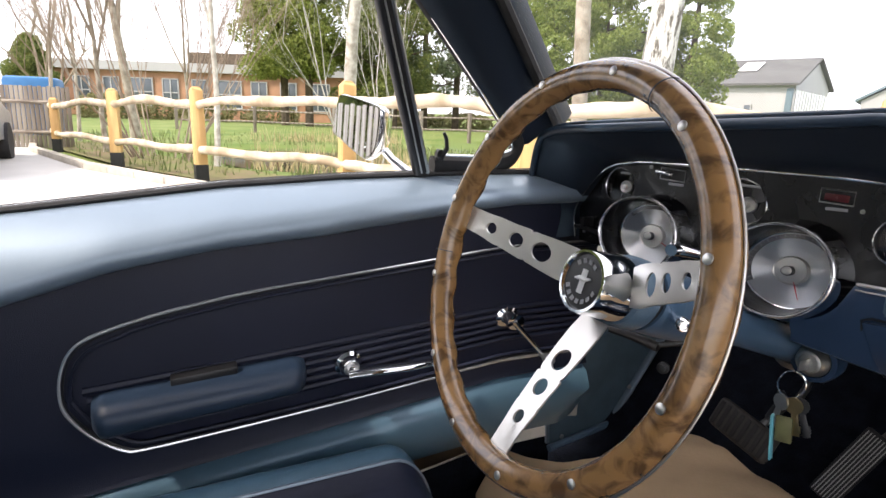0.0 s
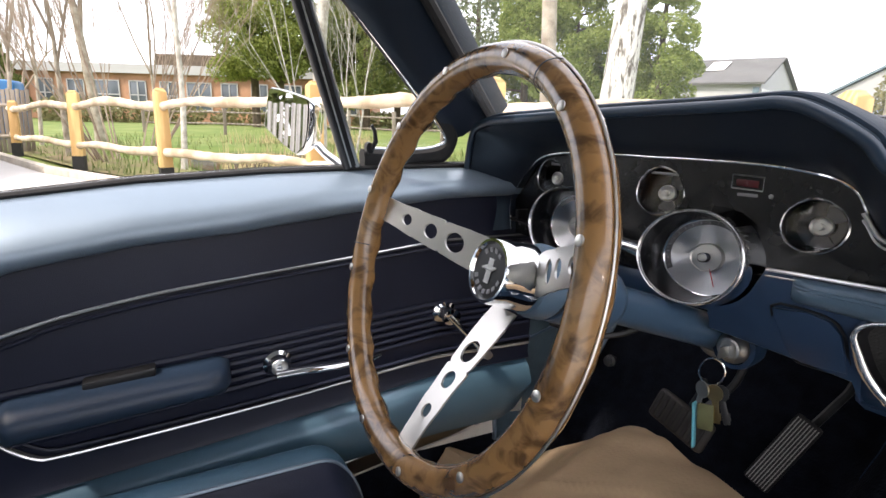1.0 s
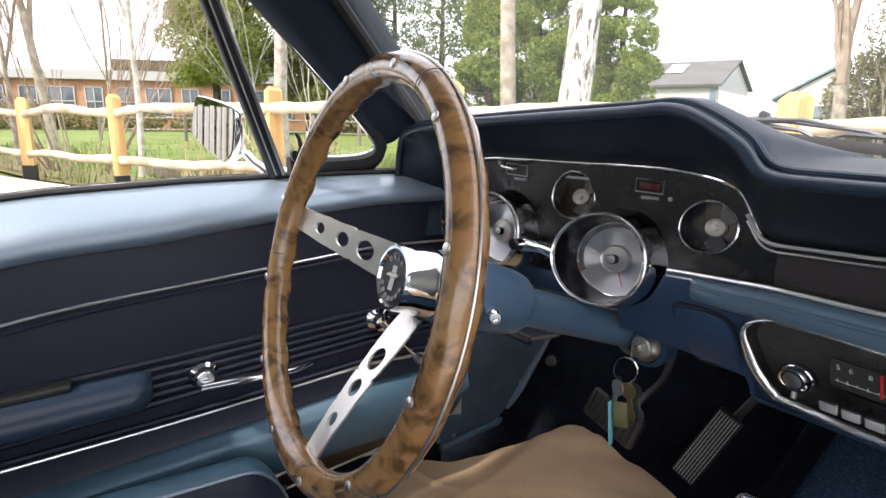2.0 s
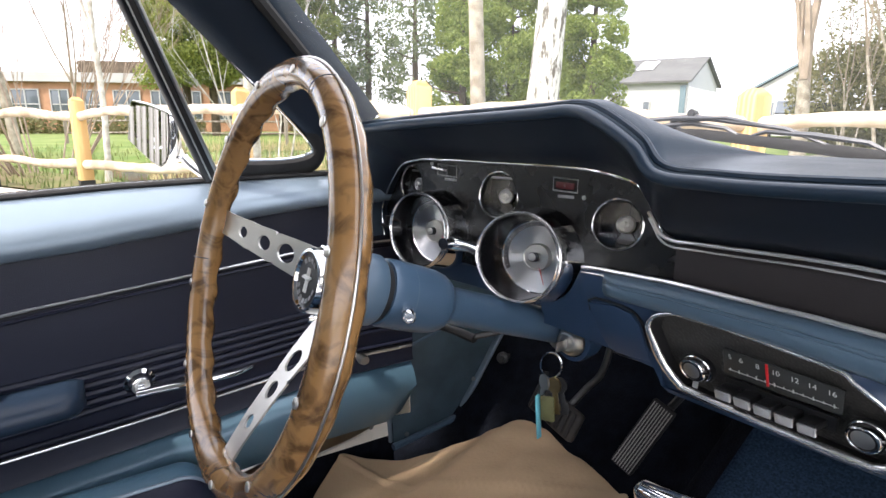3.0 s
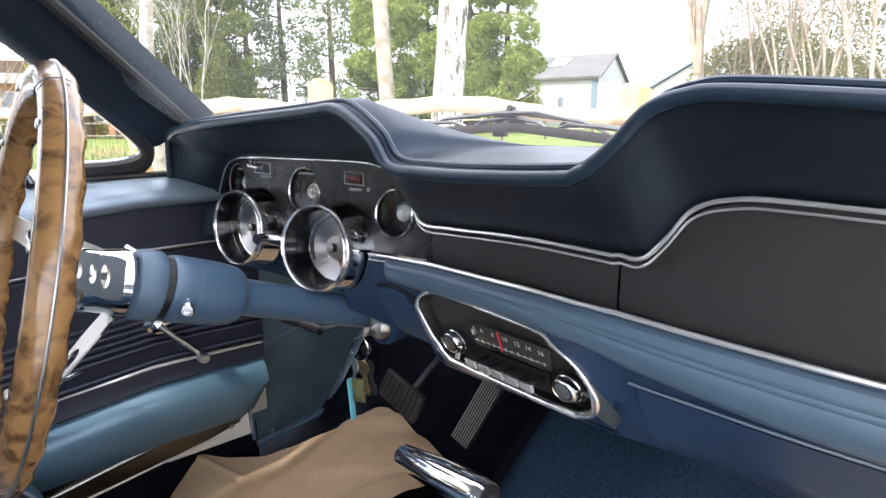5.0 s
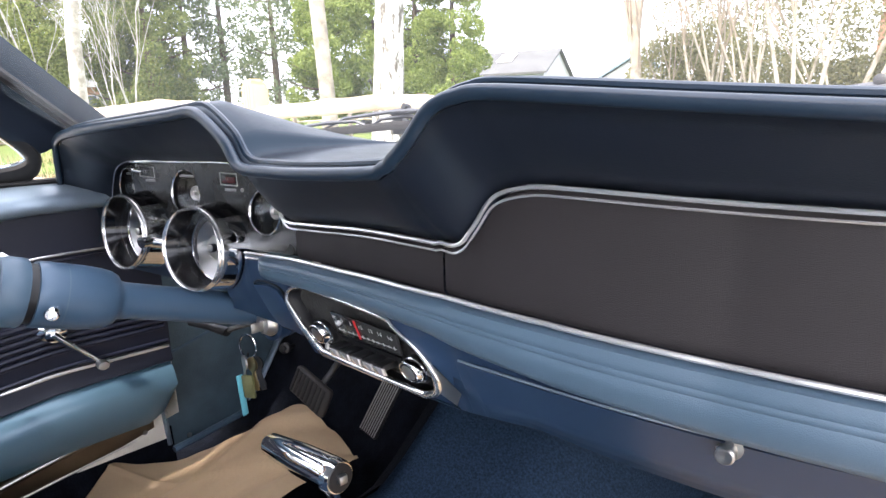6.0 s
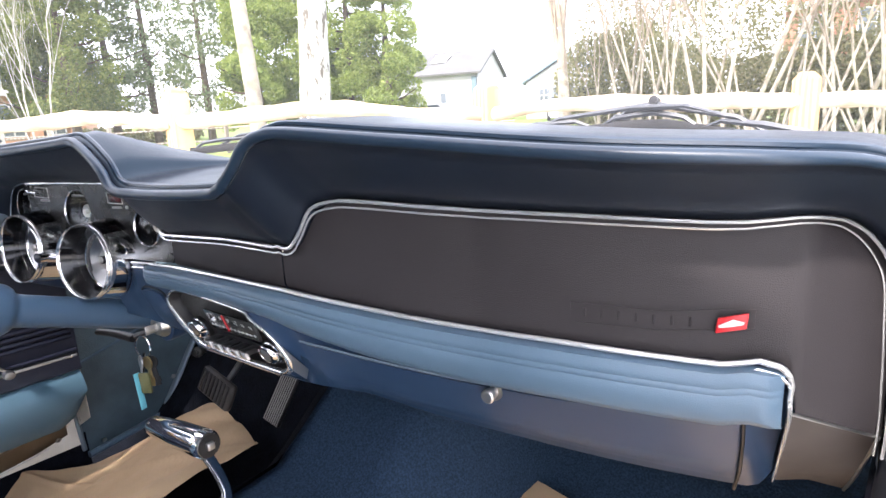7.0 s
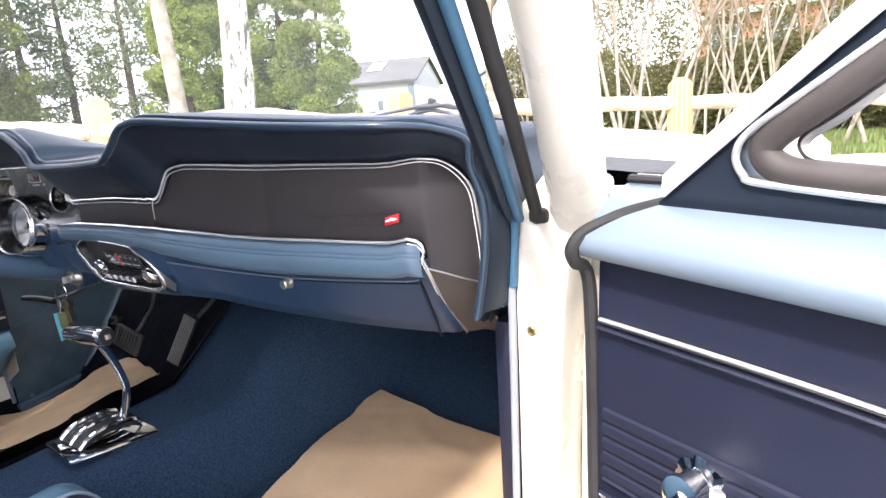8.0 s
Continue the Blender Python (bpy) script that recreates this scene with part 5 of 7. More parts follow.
def windscreen():
    root = tagged(new("window_3"), "curved windscreen with black rubber seal", "windscreen", kind="structure")
    bm = bmesh.new()
    rings = []
    for k in np.linspace(0, 1, 8):
        ring = []
        for x in np.linspace(-.60, .62, 21):
            e = ((x - 0.01) / 0.61) ** 2
            ring.append((x * (1 - 0.06 * k), .99 - .39 * e + .10 * x + (-.42 + 0.08 * e) * k, .955 + .02 * e + .30 * k - 0.05 * e * k))
        rings.append(ring)
    loft(bm, rings)
    ob = new("pane", finish(bm, "pane", SCREEN, 80))
    ob.parent = root
    ob.visible_shadow = False
    bm = bmesh.new()
    rod(bm, [(x, .997 - .395 * ((x - .01) / .61) ** 2 + .10 * x, .958 + .02 * ((x - .01) / .61) ** 2) for x in np.linspace(-.60, .62, 25)], 0.009, 8)
    ob = new("rubber_seal", finish(bm, "rubber_seal", RUBBER))
    ob.parent = root


windscreen()


def sill_and_kick():
    root = thing("sill_plate", (-.66, .0, .44), "bright scuff plate along the driver's door sill, coloured brown for its reflections", "sill plate")
    inset = lambda y: lerp(y, [.10, .58], [-.652, -.690])
    rail = lambda y: .458 + .145 * (y - .38)
    foot = lambda y: .414 + .100 * (y - .38)
    # the brown stands for paper and cabin mirrored in the bright plate
    steel = mat("sill_steel_brown_reflection", (0.34, 0.29, 0.23), 0.40, metal=1.0, var=0.15, scale=9, grain=0.15, grain_scale=500)
    bm = bmesh.new()
    rings = []
    for y in np.linspace(-.60, .578, 30):
        zr, zl, x = rail(y), foot(y), inset(y)
        rings.append([(x - .014, y, zr + .003), (x - .002, y, zr + .003), (x + .002, y, zr - .002), (x, y, zr - .008), (x - .004, y, zr - .011), (x - .007, y, zl + .012), (x - .010, y, zl + .002), (x - .014, y, zl - .006), (x - .04, y, zl - .010)])
    loft(bm, rings)
    part("plate", bm, steel, root, "folded metal with brown reflections in its colour", 30)
    bm = bmesh.new()
    rod(bm, [(inset(y), y, rail(y) - .001) for y in np.linspace(-.60, .560, 20)], 0.0034, 8)
    part("rib", bm, BRUSHED, root)
    bm = bmesh.new()
    rod(bm, [(inset(y) - .010, y, foot(y) + .001) for y in np.linspace(-.60, .573, 20)], 0.0022, 8)
    part("rib", bm, BRUSHED, root)
    for y, z in ((.560, foot(.56) + .010), (.515, rail(.515) + .001), (.30, foot(.30) + .008)):
        bm = bmesh.new()
        lathe(bm, [(.005, 0), (.004, .002), (0, .003)], (inset(y) - .005, y, z), (1, 0, -.2), 12)
        part("screw", bm, STEEL, root)
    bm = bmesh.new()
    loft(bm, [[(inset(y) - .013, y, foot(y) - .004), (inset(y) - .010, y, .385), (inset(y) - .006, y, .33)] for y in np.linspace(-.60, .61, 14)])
    part("inner_sill", bm, SHADE_CARPET, root, "dark carpeted side of the sill")
    # dark sheet added to shut out daylight between door and sill
    bm = bmesh.new()
    loft(bm, [[(inset(y) - .014, y, rail(y) + .001), (inset(y) - .050, y, rail(y) + .004), (inset(y) - .055, y, rail(y) + .12)] for y in np.linspace(-.60, .60, 14)])
    part("door_seal", bm, RUBBER, root, "added black sheet behind the plate, closing the gap under the door")
    # rubber strip between plate and door
    bm = bmesh.new()
    rod(bm, [(inset(y) - .022, y, rail(y) + .004) for y in np.linspace(-.60, .565, 16)], 0.007, 8)
    part("rubber_strip", bm, RUBBER, root)
    # flat moulded panel ahead of the door, its front edge leaning forward
    bm = bmesh.new()
    K = [(-.700, .535, .74), (-.700, .535, .57), (-.702, .55, .40), (-.704, .600, .386), (-.704, .640, .384), (-.714, .768, .402), (-.715, .822, .484), (-.714, .878, .570), (-.712, .930, .645), (-.710, .99, .74)]
    slab(bm, K, (-.03, .01, 0), 0.004)
    kick = single("trim", bm, mat("kick_panel_blue", (0.100, 0.155, 0.190), 0.50, var=0.16, scale=16, grain=0.5, grain_scale=420), "dark blue pebbled moulded kick panel beside the pedals", "kick panel", kind="structure")
    # rolled front edge in a paler blue that carries its highlight
    bm = bmesh.new()
    rod(bm, [(-.708, .764, .398), (-.709, .820, .480), (-.708, .876, .566), (-.706, .925, .640)], 0.0085, 10, flat=0.7)
    part("edge_roll", bm, LEDGE, kick, "rolled edge, paler for its highlight")
    bm = bmesh.new()
    rod(bm, [(-.699, .600, .574), (-.699, .66, .590), (-.702, .78, .622), (-.703, .90, .640)], 0.003, 8)
    part("rib", bm, BLUE_VINYL, kick)
    bm = bmesh.new()
    rod(bm, [(-.692, .606, .386), (-.700, .66, .388), (-.706, .764, .400)], 0.007, 8)
    part("lower_roll", bm, BLUE_VINYL, kick)
    bm = bmesh.new()
    rod(bm, [(-.698, .590, .70), (-.698, .594, .60), (-.694, .604, .575), (-.698, .597, .50), (-.692, .600, .40)], 0.0045, 8)
    part("near_edge", bm, LEDGE, kick)
    for y, z in ((.640, .400), (.80, .480)):
        bm = bmesh.new()
        lathe(bm, [(.005, 0), (.004, .002), (0, .0025)], (-.700, y, z), (1, -.1, 0), 12)
        part("screw", bm, STEEL, kick)


sill_and_kick()


# ---- pedals, shifter, keys, brake release ----
DARK_STEEL = mat("dark_steel", (0.10, 0.10, 0.10), 0.45, metal=0.8, var=0.15, scale=30)


def pedals():
    root = thing("brake_pedal", (-.40, .76, .56), "wide brake pedal with a ribbed black rubber pad", "pedal")
    M = Matrix.Rotation(radians(-24), 4, "X") @ Matrix.Rotation(radians(8), 4, "Y")
    c0 = Vector((-.404, .752, .556))
    bm = bmesh.new()
    box(bm, c0, (.108, .016, .050), .007, M)
    pad = part("rubber_pad", bm, mat("worn_brown_rubber", (.040, .034, .030), .6, var=.25, scale=40), root, "worn brown-black rubber pad", 50)
    bm = bmesh.new()
    for k in range(8):
        box(bm, c0 + M @ Vector((-.044 + .0126 * k, -.0085, 0)), (.0070, .003, .040), .001, M)
    part("rib", bm, RUBBER, pad)
    bm = bmesh.new()
    rod(bm, spline([(-.385, .765, .570), (-.372, .785, .600), (-.352, .80, .640), (-.34, .81, .74)], 5), 0.0055, 10)
    part("arm", bm, DARK_STEEL, root)
    root = thing("accelerator_pedal", (-.29, .80, .50), "long ribbed accelerator pedal", "pedal")
    lo, hi = Vector((-.296, .788, .503)), Vector((-.259, .829, .609))
    up = (hi - lo).normalized()
    side = Vector((.94, .30, -.12))
    side = (side - up * side.dot(up)).normalized()
    out = side.cross(up)
    M = Matrix((side, -out, up)).transposed().to_4x4()
    if (M @ Vector((0, -1, 0))).y > 0:
        M = M @ Matrix.Rotation(math.pi, 4, "Z")
    c0 = (lo + hi) / 2
    bm = bmesh.new()
    box(bm, c0, (.037, .010, .122), .004, M)
    pad = part("rubber_pad", bm, RUBBER, root, "black rubber with long grooves", 50)
    bm = bmesh.new()
    for k in range(8):
        box(bm, c0 + M @ Vector((-.0145 + .00415 * k, -.0055, 0)), (.0014, .0022, .114), 0, M)
    part("rib", bm, mat("pale_rubber", (.30, .29, .27), .5), pad)
    bm = bmesh.new()
    rod(bm, [(-.262, .845, .60), (-.255, .90, .64), (-.25, .95, .72)], 0.006, 8)
    part("arm", bm, DARK_STEEL, root)
    root = thing("parking_brake_handle", (-.55, .65, .66), "black T-handle parking brake under the dash", "brake handle")
    bm = bmesh.new()
    rod(bm, [(-.588, .634, .668), (-.548, .650, .667), (-.508, .664, .662)], [.0075, .009, .0095], 10, flat=.8)
    part("grip", bm, DARK, root)
    bm = bmesh.new()
    rod(bm, [(-.512, .664, .664), (-.492, .70, .672), (-.46, .76, .70)], 0.005, 8)
    part("stem", bm, DARK_STEEL, root)
    root = thing("pull_knob", (-.69, .86, .53), "small black pull knob on a rod under the dashboard", "knob")
    bm = bmesh.new()
    lathe(bm, [(.012, 0), (.012, .010), (.007, .012), (.007, .02), (0, .021)], (-.664, .850, .530), (.6, -1, .3), 18)
    part("knob_head", bm, DARK_STEEL, root)
    bm = bmesh.new()
    rod(bm, [(-.664, .850, .530), (-.690, .90, .515)], 0.006, 8)
    part("pull_rod", bm, DARK, root)

pedals()


def shifter():
    root = thing("gear_shifter", (-.04, .52, .53), "chrome T-handle automatic gear shifter on a chrome plate", "gear shifter")
    bm = bmesh.new()
    M = Matrix.Rotation(radians(-4), 4, "Z") @ Matrix.Rotation(radians(-6), 4, "X")
    box(bm, (-.048, .520, .532), (.100, .135, .010), .004, M)
    plate = part("base_plate", bm, CHROME, root, "polished base plate")
    bm = bmesh.new()
    rings = []
    for k in np.linspace(-1, 1, 17):
        y, h = .520 + .048 * k, .538 + .024 * math.sqrt(max(0, 1 - k * k * .9))
        rings.append([(-.080, y, h - .010), (-.080, y, h), (-.020, y, h), (-.020, y, h - .010)])
    loft(bm, rings)
    q = part("quadrant", bm, DARK, root, "black curved selector quadrant")
    bm = bmesh.new()
    for x in (-.081, -.050, -.019):
        rod(bm, [(x, .520 + .048 * k, .539 + .024 * math.sqrt(max(0, 1 - k * k * .9))) for k in np.linspace(-1, 1, 17)], .0042, 8)
    part("rail", bm, CHROME, q)
    for k, s_ in enumerate(("P", "R", "N", "D", "2", "1")):
        t = -.75 + .30 * k
        cu = bpy.data.curves.new("letter", "FONT")
        cu.body, cu.size, cu.align_x, cu.align_y = s_, .009, "CENTER", "CENTER"
        ob = new("letter", cu)
        me = bpy.data.meshes.new_from_object(ob.evaluated_get(bpy.context.evaluated_depsgraph_get()))
        bpy.data.objects.remove(ob)
        me.transform(Matrix.Translation((-.066, .520 - .048 * t, .5395 + .024 * math.sqrt(1 - t * t * .9))) @ Matrix.Rotation(math.asin(t * .6), 4, "X"))
        me.materials.clear()
        me.materials.append(WHITE)
        o2 = new("letter", me)
        o2.parent = q
    bm = bmesh.new()
    rod(bm, spline([(-.034, .545, .545), (-.030, .560, .600), (-.020, .552, .640), (.000, .530, .690), (.012, .512, .715)], 5), .0062, 12)
    part("stem", bm, CHROME, root, "bent chrome stem")
    bm = bmesh.new()
    a, b = Vector((-.045, .501, .722)), Vector((.057, .510, .730))
    d = (b - a).normalized()
    rod(bm, [a - d * .003, a, a + d * .004, a.lerp(b, .5), b - d * .012, b - d * .004, b], [.005, .0085, .0105, .0138, .0145, .0145, .0128], 20)
    h = part("handle", bm, CHROME, root, "tapered chrome T-handle")
    bm = bmesh.new()
    rod(bm, [b - d * .002, b + d * .0012], .0118, 18)
    part("handle_end", bm, DARK, h)
    bm = bmesh.new()
    box(bm, b + d * .003, (.005, .0075, .0075), .001)
    part("release_button", bm, STEEL, h)


shifter()


def keys():
    ig = Vector((-.234, .604, .764))
    root = thing("ignition_lock", tuple(ig), "round chrome ignition lock with a key in it", "ignition lock")
    bm = bmesh.new()
    lathe(bm, [(.0175, -.004), (.0175, .0), (.0145, .004), (.0125, .008), (.0100, .009), (.0096, .007), (0, .007)], ig, (.15, -1, .05), 32)
    part("bezel", bm, BRUSHED, root)
    bm = bmesh.new()
    lathe(bm, [(.023, -.03), (.025, -.008), (.024, -.003), (.019, -.002)], ig, (.15, -1, .05), 28)
    part("mount", bm, BLUE_PAINT, root)
    root = thing("key_ring", tuple(ig + Vector((0, -.02, -.05))), "bunch of keys with an olive leather fob and teal tag", "keys")
    bm = bmesh.new()
    box(bm, ig + Vector((.001, -.014, -.002)), (.0022, .018, .013), .001)
    part("ignition_key", bm, STEEL, root)
    c = ig + Vector((.002, -.030, -.022))
    bm = bmesh.new()
    rod(bm, [c + Vector((.002 * math.sin(t), .012 * math.cos(t) * .4, .016 * math.sin(t))) + Vector((.012 * math.cos(t), 0, 0)) for t in np.linspace(0, 2 * math.pi, 22)[:-1]], .0011, 6, closed=True)
    part("split_ring", bm, CHROME, root)
    for k, (dx, dy, ang, mt) in enumerate(((-.018, .002, 22, DARK), (-.010, -.004, 10, STEEL), (.012, .0, -14, BRASS), (.018, .004, -24, DARK))):
        bm = bmesh.new()
        M = Matrix.Rotation(radians(ang), 4, "Y") @ Matrix.Rotation(radians(20 * (k - 1.5)), 4, "Z")
        o = c + Vector((dx * .4, dy, -.014))
        lathe(bm, [(0, -.0012), (.0092, -.0012), (.0092, .0012), (0, .0012)], o + M @ Vector((0, 0, -.008)), M @ Vector((0, 1, 0)), 18)
        box(bm, o + M @ Vector((0, 0, -.027)), (.0070, .0020, .028), .0006, M)
        box(bm, o + M @ Vector((.003, 0, -.033)), (.004, .002, .008), .0004, M)
        part("key", bm, mt, root)
    bm = bmesh.new()
    M = Matrix.Rotation(radians(-6), 4, "Y") @ Matrix.Rotation(radians(25), 4, "Z")
    box(bm, c + Vector((.004, -.006, -.050)), (.017, .005, .030), .003, M)
    part("leather_fob", bm, OLIVE, root, "olive leather key fob")
    bm = bmesh.new()
    M = Matrix.Rotation(radians(-7), 4, "Y") @ Matrix.Rotation(radians(110), 4, "Z")
    box(bm, c + Vector((-.004, -.012, -.062)), (.009, .0025, .052), .0012, M)
    part("tag", bm, TEAL, root, "teal plastic tag")


keys()


# ---- paper mats ----
def paper_mat(label, edges, seed, ny=60, lift=0.006):
    bm = bmesh.new()
    far, near = [spline([Vector(p) for p in e], 10) for e in edges]
    n = min(len(far), len(near))
    rings = []
    for i in range(ny):
        k = i / (ny - 1)
        ring = []
        for j in range(n):
            p = far[j].lerp(near[j], k)
            w = noise.noise((p.x * 9 + seed, p.y * 9, 0)) * lift * 1.6 + noise.noise((p.x * 26 + seed, p.y * 22, 3)) * lift * .5 + lift * .5 * abs(noise.noise((p.x * 5 - p.y * 7, seed, 1)))
            crease = max(0.0, 1 - abs(noise.noise((p.x * 4 + seed, p.y * 3, 5))) * 9) + .7 * max(0.0, 1 - abs(noise.noise((p.x * 3 - p.y * 6, seed, 8))) * 11)
            ring.append(p + Vector((0, 0, w + .006 * math.sin(k * 3.1) + lift * .9 * crease)))
        rings.append(ring)
    loft(bm, rings)
    return single("paper_mat", bm, PAPER, label, "floor mat", smooth=55)


paper_mat("creased brown kraft paper mat over the driver's footwell", [
    [(-.690, .500, .398), (-.650, .555, .400), (-.600, .660, .405), (-.575, .725, .415), (-.530, .790, .470), (-.42, .775, .486), (-.32, .750, .50), (-.220, .715, .524)],
    [(-.64, .42, .368), (-.60, .40, .366), (-.55, .37, .366), (-.50, .33, .368), (-.45, .29, .372), (-.38, .25, .385), (-.31, .22, .42), (-.25, .20, .46)]], 2, lift=.009)
paper_mat("flat brown kraft paper mat on the passenger's carpet", [
    [(.130, .985, .446), (.22, .975, .444), (.32, .962, .442), (.42, .952, .440), (.56, .940, .438)],
    [(.215, .50, .432), (.28, .45, .432), (.36, .45, .432), (.46, .45, .432), (.56, .45, .432)]], 9, lift=.004)


# ---- seats ----
def seat(name_label, cx, front):
    root = thing("bucket_seat", (cx, front - .31, .34), name_label, "car seat", "front seats")
    back = front - .64

    def top(x, y):
        f = (y - back) / .64
        e = math.sqrt(max(0, 1 - (1 - min(1, (front - y) / .06 + .02)) ** 2))
        s_ = abs(x) / .215
        edge = math.sqrt(max(0, 1 - max(0, (s_ - .72) / .28) ** 2))
        return .378 + (.180 + .015 * f) * (.25 + .75 * edge) * (.45 + .55 * e) + .016 * math.exp(-((s_ - .70) / .16) ** 2) * e

    bm = bmesh.new()
    rings = []
    for y in np.r_[np.linspace(back, front - .08, 18), np.linspace(front - .07, front, 12)]:
        rings.append([(cx - .218, y, .33)] + [(cx + x, y, top(x, y)) for x in np.linspace(-.215, .215, 37)] + [(cx + .218, y, .33)])
    rings.append([(p[0], front + .004, min(p[2], .40)) for p in rings[-1]])
    loft(bm, rings)
    cush = part("cushion", bm, SEAT, root, "blue vinyl bucket cushion with raised bolsters", 70)
    bm = bmesh.new()
    rings = []
    for y in np.r_[np.linspace(back + .02, front - .06, 16), np.linspace(front - .05, front - .002, 8)]:
        rings.append([(cx + x, y, top(x, y) + .0025) for x in np.linspace(-.122, .122, 13)])
    loft(bm, rings)
    part("insert", bm, NAVY, cush, "dark navy centre insert", 70)
    for sx in (-1, 1):
        bm = bmesh.new()
        rod(bm, [(cx + sx * .124, y, top(.124, y) + .003) for y in np.r_[np.linspace(back + .02, front - .06, 12), np.linspace(front - .05, front - .003, 8)]], .0028, 6)
        part("piping", bm, LEDGE, cush)
    bm = bmesh.new()
    rings = []
    for k in np.linspace(0, 1, 16):
        z, y = .50 + .42 * k, back + .03 - .14 * k
        w = .21 - .04 * k * k
        t = .10 * math.sqrt(max(.05, 1 - max(0, (k - .85) / .15) ** 2))
        rings.append([(cx - w, y, z), (cx - w * .9, y + t * .7, z), (cx - w * .5, y + t * .55, z), (cx + w * .5, y + t * .55, z), (cx + w * .9, y + t * .7, z), (cx + w, y, z), (cx + w * .7, y - .05, z), (cx - w * .7, y - .05, z)])
    loft(bm, rings, closed=True, caps=True)
    part("backrest", bm, SEAT, root, "", 70)


seat("blue vinyl driver's bucket seat with piped edges", -.355, .265)
seat("blue vinyl passenger's bucket seat with piped edges", .275, .44)


def buckle():
    root = thing("seat_belt_buckle", (-.085, .33, .50), "black webbing seat belt end with a steel stud", "seat belt")
    bm = bmesh.new()
    M = Matrix.Rotation(radians(20), 4, "Z") @ Matrix.Rotation(radians(-8), 4, "Y")
    box(bm, (-.092, .328, .515), (.090, .046, .016), .004, M)
    part("strap", bm, RUBBER, root)
    bm = bmesh.new()
    lathe(bm, [(.010, 0), (.009, .004), (0, .005)], (-.074, .335, .522), (0, 0, 1), 18)
    part("stud", bm, STEEL, root)


buckle()


# ---- outside of the car ----
def wing_mirror():
    root = thing("wing_mirror", (-.76, .26, .92), "chrome door mirror with a five-sided head on a slim arm", "mirror")
    c = Vector((-.765, .243, .990))
    tocam = (Vector((.14, 0, 1.01)) - c).normalized()
    n = (tocam * .42 + Vector((0, -.70, .03))).normalized()
    s = Vector((0, 0, 1)).cross(n).normalized()
    u = n.cross(s)
    o = [(-.046, .052), (-.030, .060), (.040, .042), (.052, .028), (.046, -.040), (.030, -.062), (.010, -.060), (-.052, -.018), (-.056, -.004)]
    bm = bmesh.new()
    P = spline([Vector((a, 0, b)) for a, b in o], 3, closed=True)
    f = lambda p, k, d: c + s * (p.x * k * 1.02) + u * (p.z * k * .80) + n * d * .8
    loft(bm, [[f(p, k, d) for p in P] for k, d in ((.97, .004), (1.0, .0), (.98, -.012), (.80, -.040), (.35, -.058))], closed=True, caps=True)
    part("shell", bm, CHROME, root, "polished chrome shell", 50)
    bm = bmesh.new()
    bm.faces.new([bm.verts.new(f(p, .92, .0055)) for p in P])
    part("glass", bm, MIRROR, root)
    bm = bmesh.new()
    rod(bm, [c + Vector((0, .026, -.018)), c + Vector((.02, .05, -.05)), Vector((-.715, .345, .895))], [.010, .009, .013], 12, flat=.7)
    part("arm", bm, CHROME, root)


wing_mirror()


WIPER = mat("wiper_satin_grey", (0.085, 0.088, 0.095), 0.36, metal=0.3, var=0.1, scale=20)


def wipers():
    for a, b, c0 in (((-.58, .86, .996), (-.34, .94, 1.012), (-.07, .955, .988)), ((.04, 1.0, 1.000), (.29, 1.03, 1.020), (.49, 1.0, .990))):
        root = thing("windscreen_wiper", b, "black and grey windscreen wiper parked along the glass", "wiper", "wipers")
        A, Bv, C = Vector(a), Vector(b), Vector(c0)
        line = lambda k, h: (A.lerp(Bv, k * 2) if k < .5 else Bv.lerp(C, k * 2 - 1)) + Vector((0, 0, h))
        bm = bmesh.new()
        rod(bm, [Bv + Vector((-.06, .035, -.012)), line(.45, .006), line(.6, .010), line(.72, .004)], [.008, .008, .006, .004], 8, flat=.6)
        part("arm", bm, WIPER, root, "flat satin arm")
        bm = bmesh.new()
        rod(bm, [line(k, -.016) for k in np.linspace(0, 1, 14)], .0042, 6, flat=2.0)
        part("blade", bm, RUBBER, root)
        for k0, k1, h in ((.14, .86, .008), (.02, .34, 0), (.36, .64, -.002), (.66, .98, 0)):
            bm = bmesh.new()
            km = (k0 + k1) / 2
            rod(bm, [line(k0, -.012), line(k0 * .7 + km * .3, h * .8 - .002), line(km, h), line(k1 * .7 + km * .3, h * .8 - .002), line(k1, -.012)], [.0025, .004, .0055, .004, .0025], 6, flat=.8)
            part("yoke", bm, WIPER, root)
        bm = bmesh.new()
        lathe(bm, [(.014, -.02), (.014, .004), (.008, .010), (0, .011)], Bv + Vector((-.06, .035, -.014)), (0, 0, 1), 16)
        part("pivot", bm, DARK, root)
        bm = bmesh.new()
        lathe(bm, [(.006, -.006), (.006, .006), (0, .007)], line(.5, .012), (0, -1, .2), 12)
        part("clip", bm, DARK, root)


wipers()


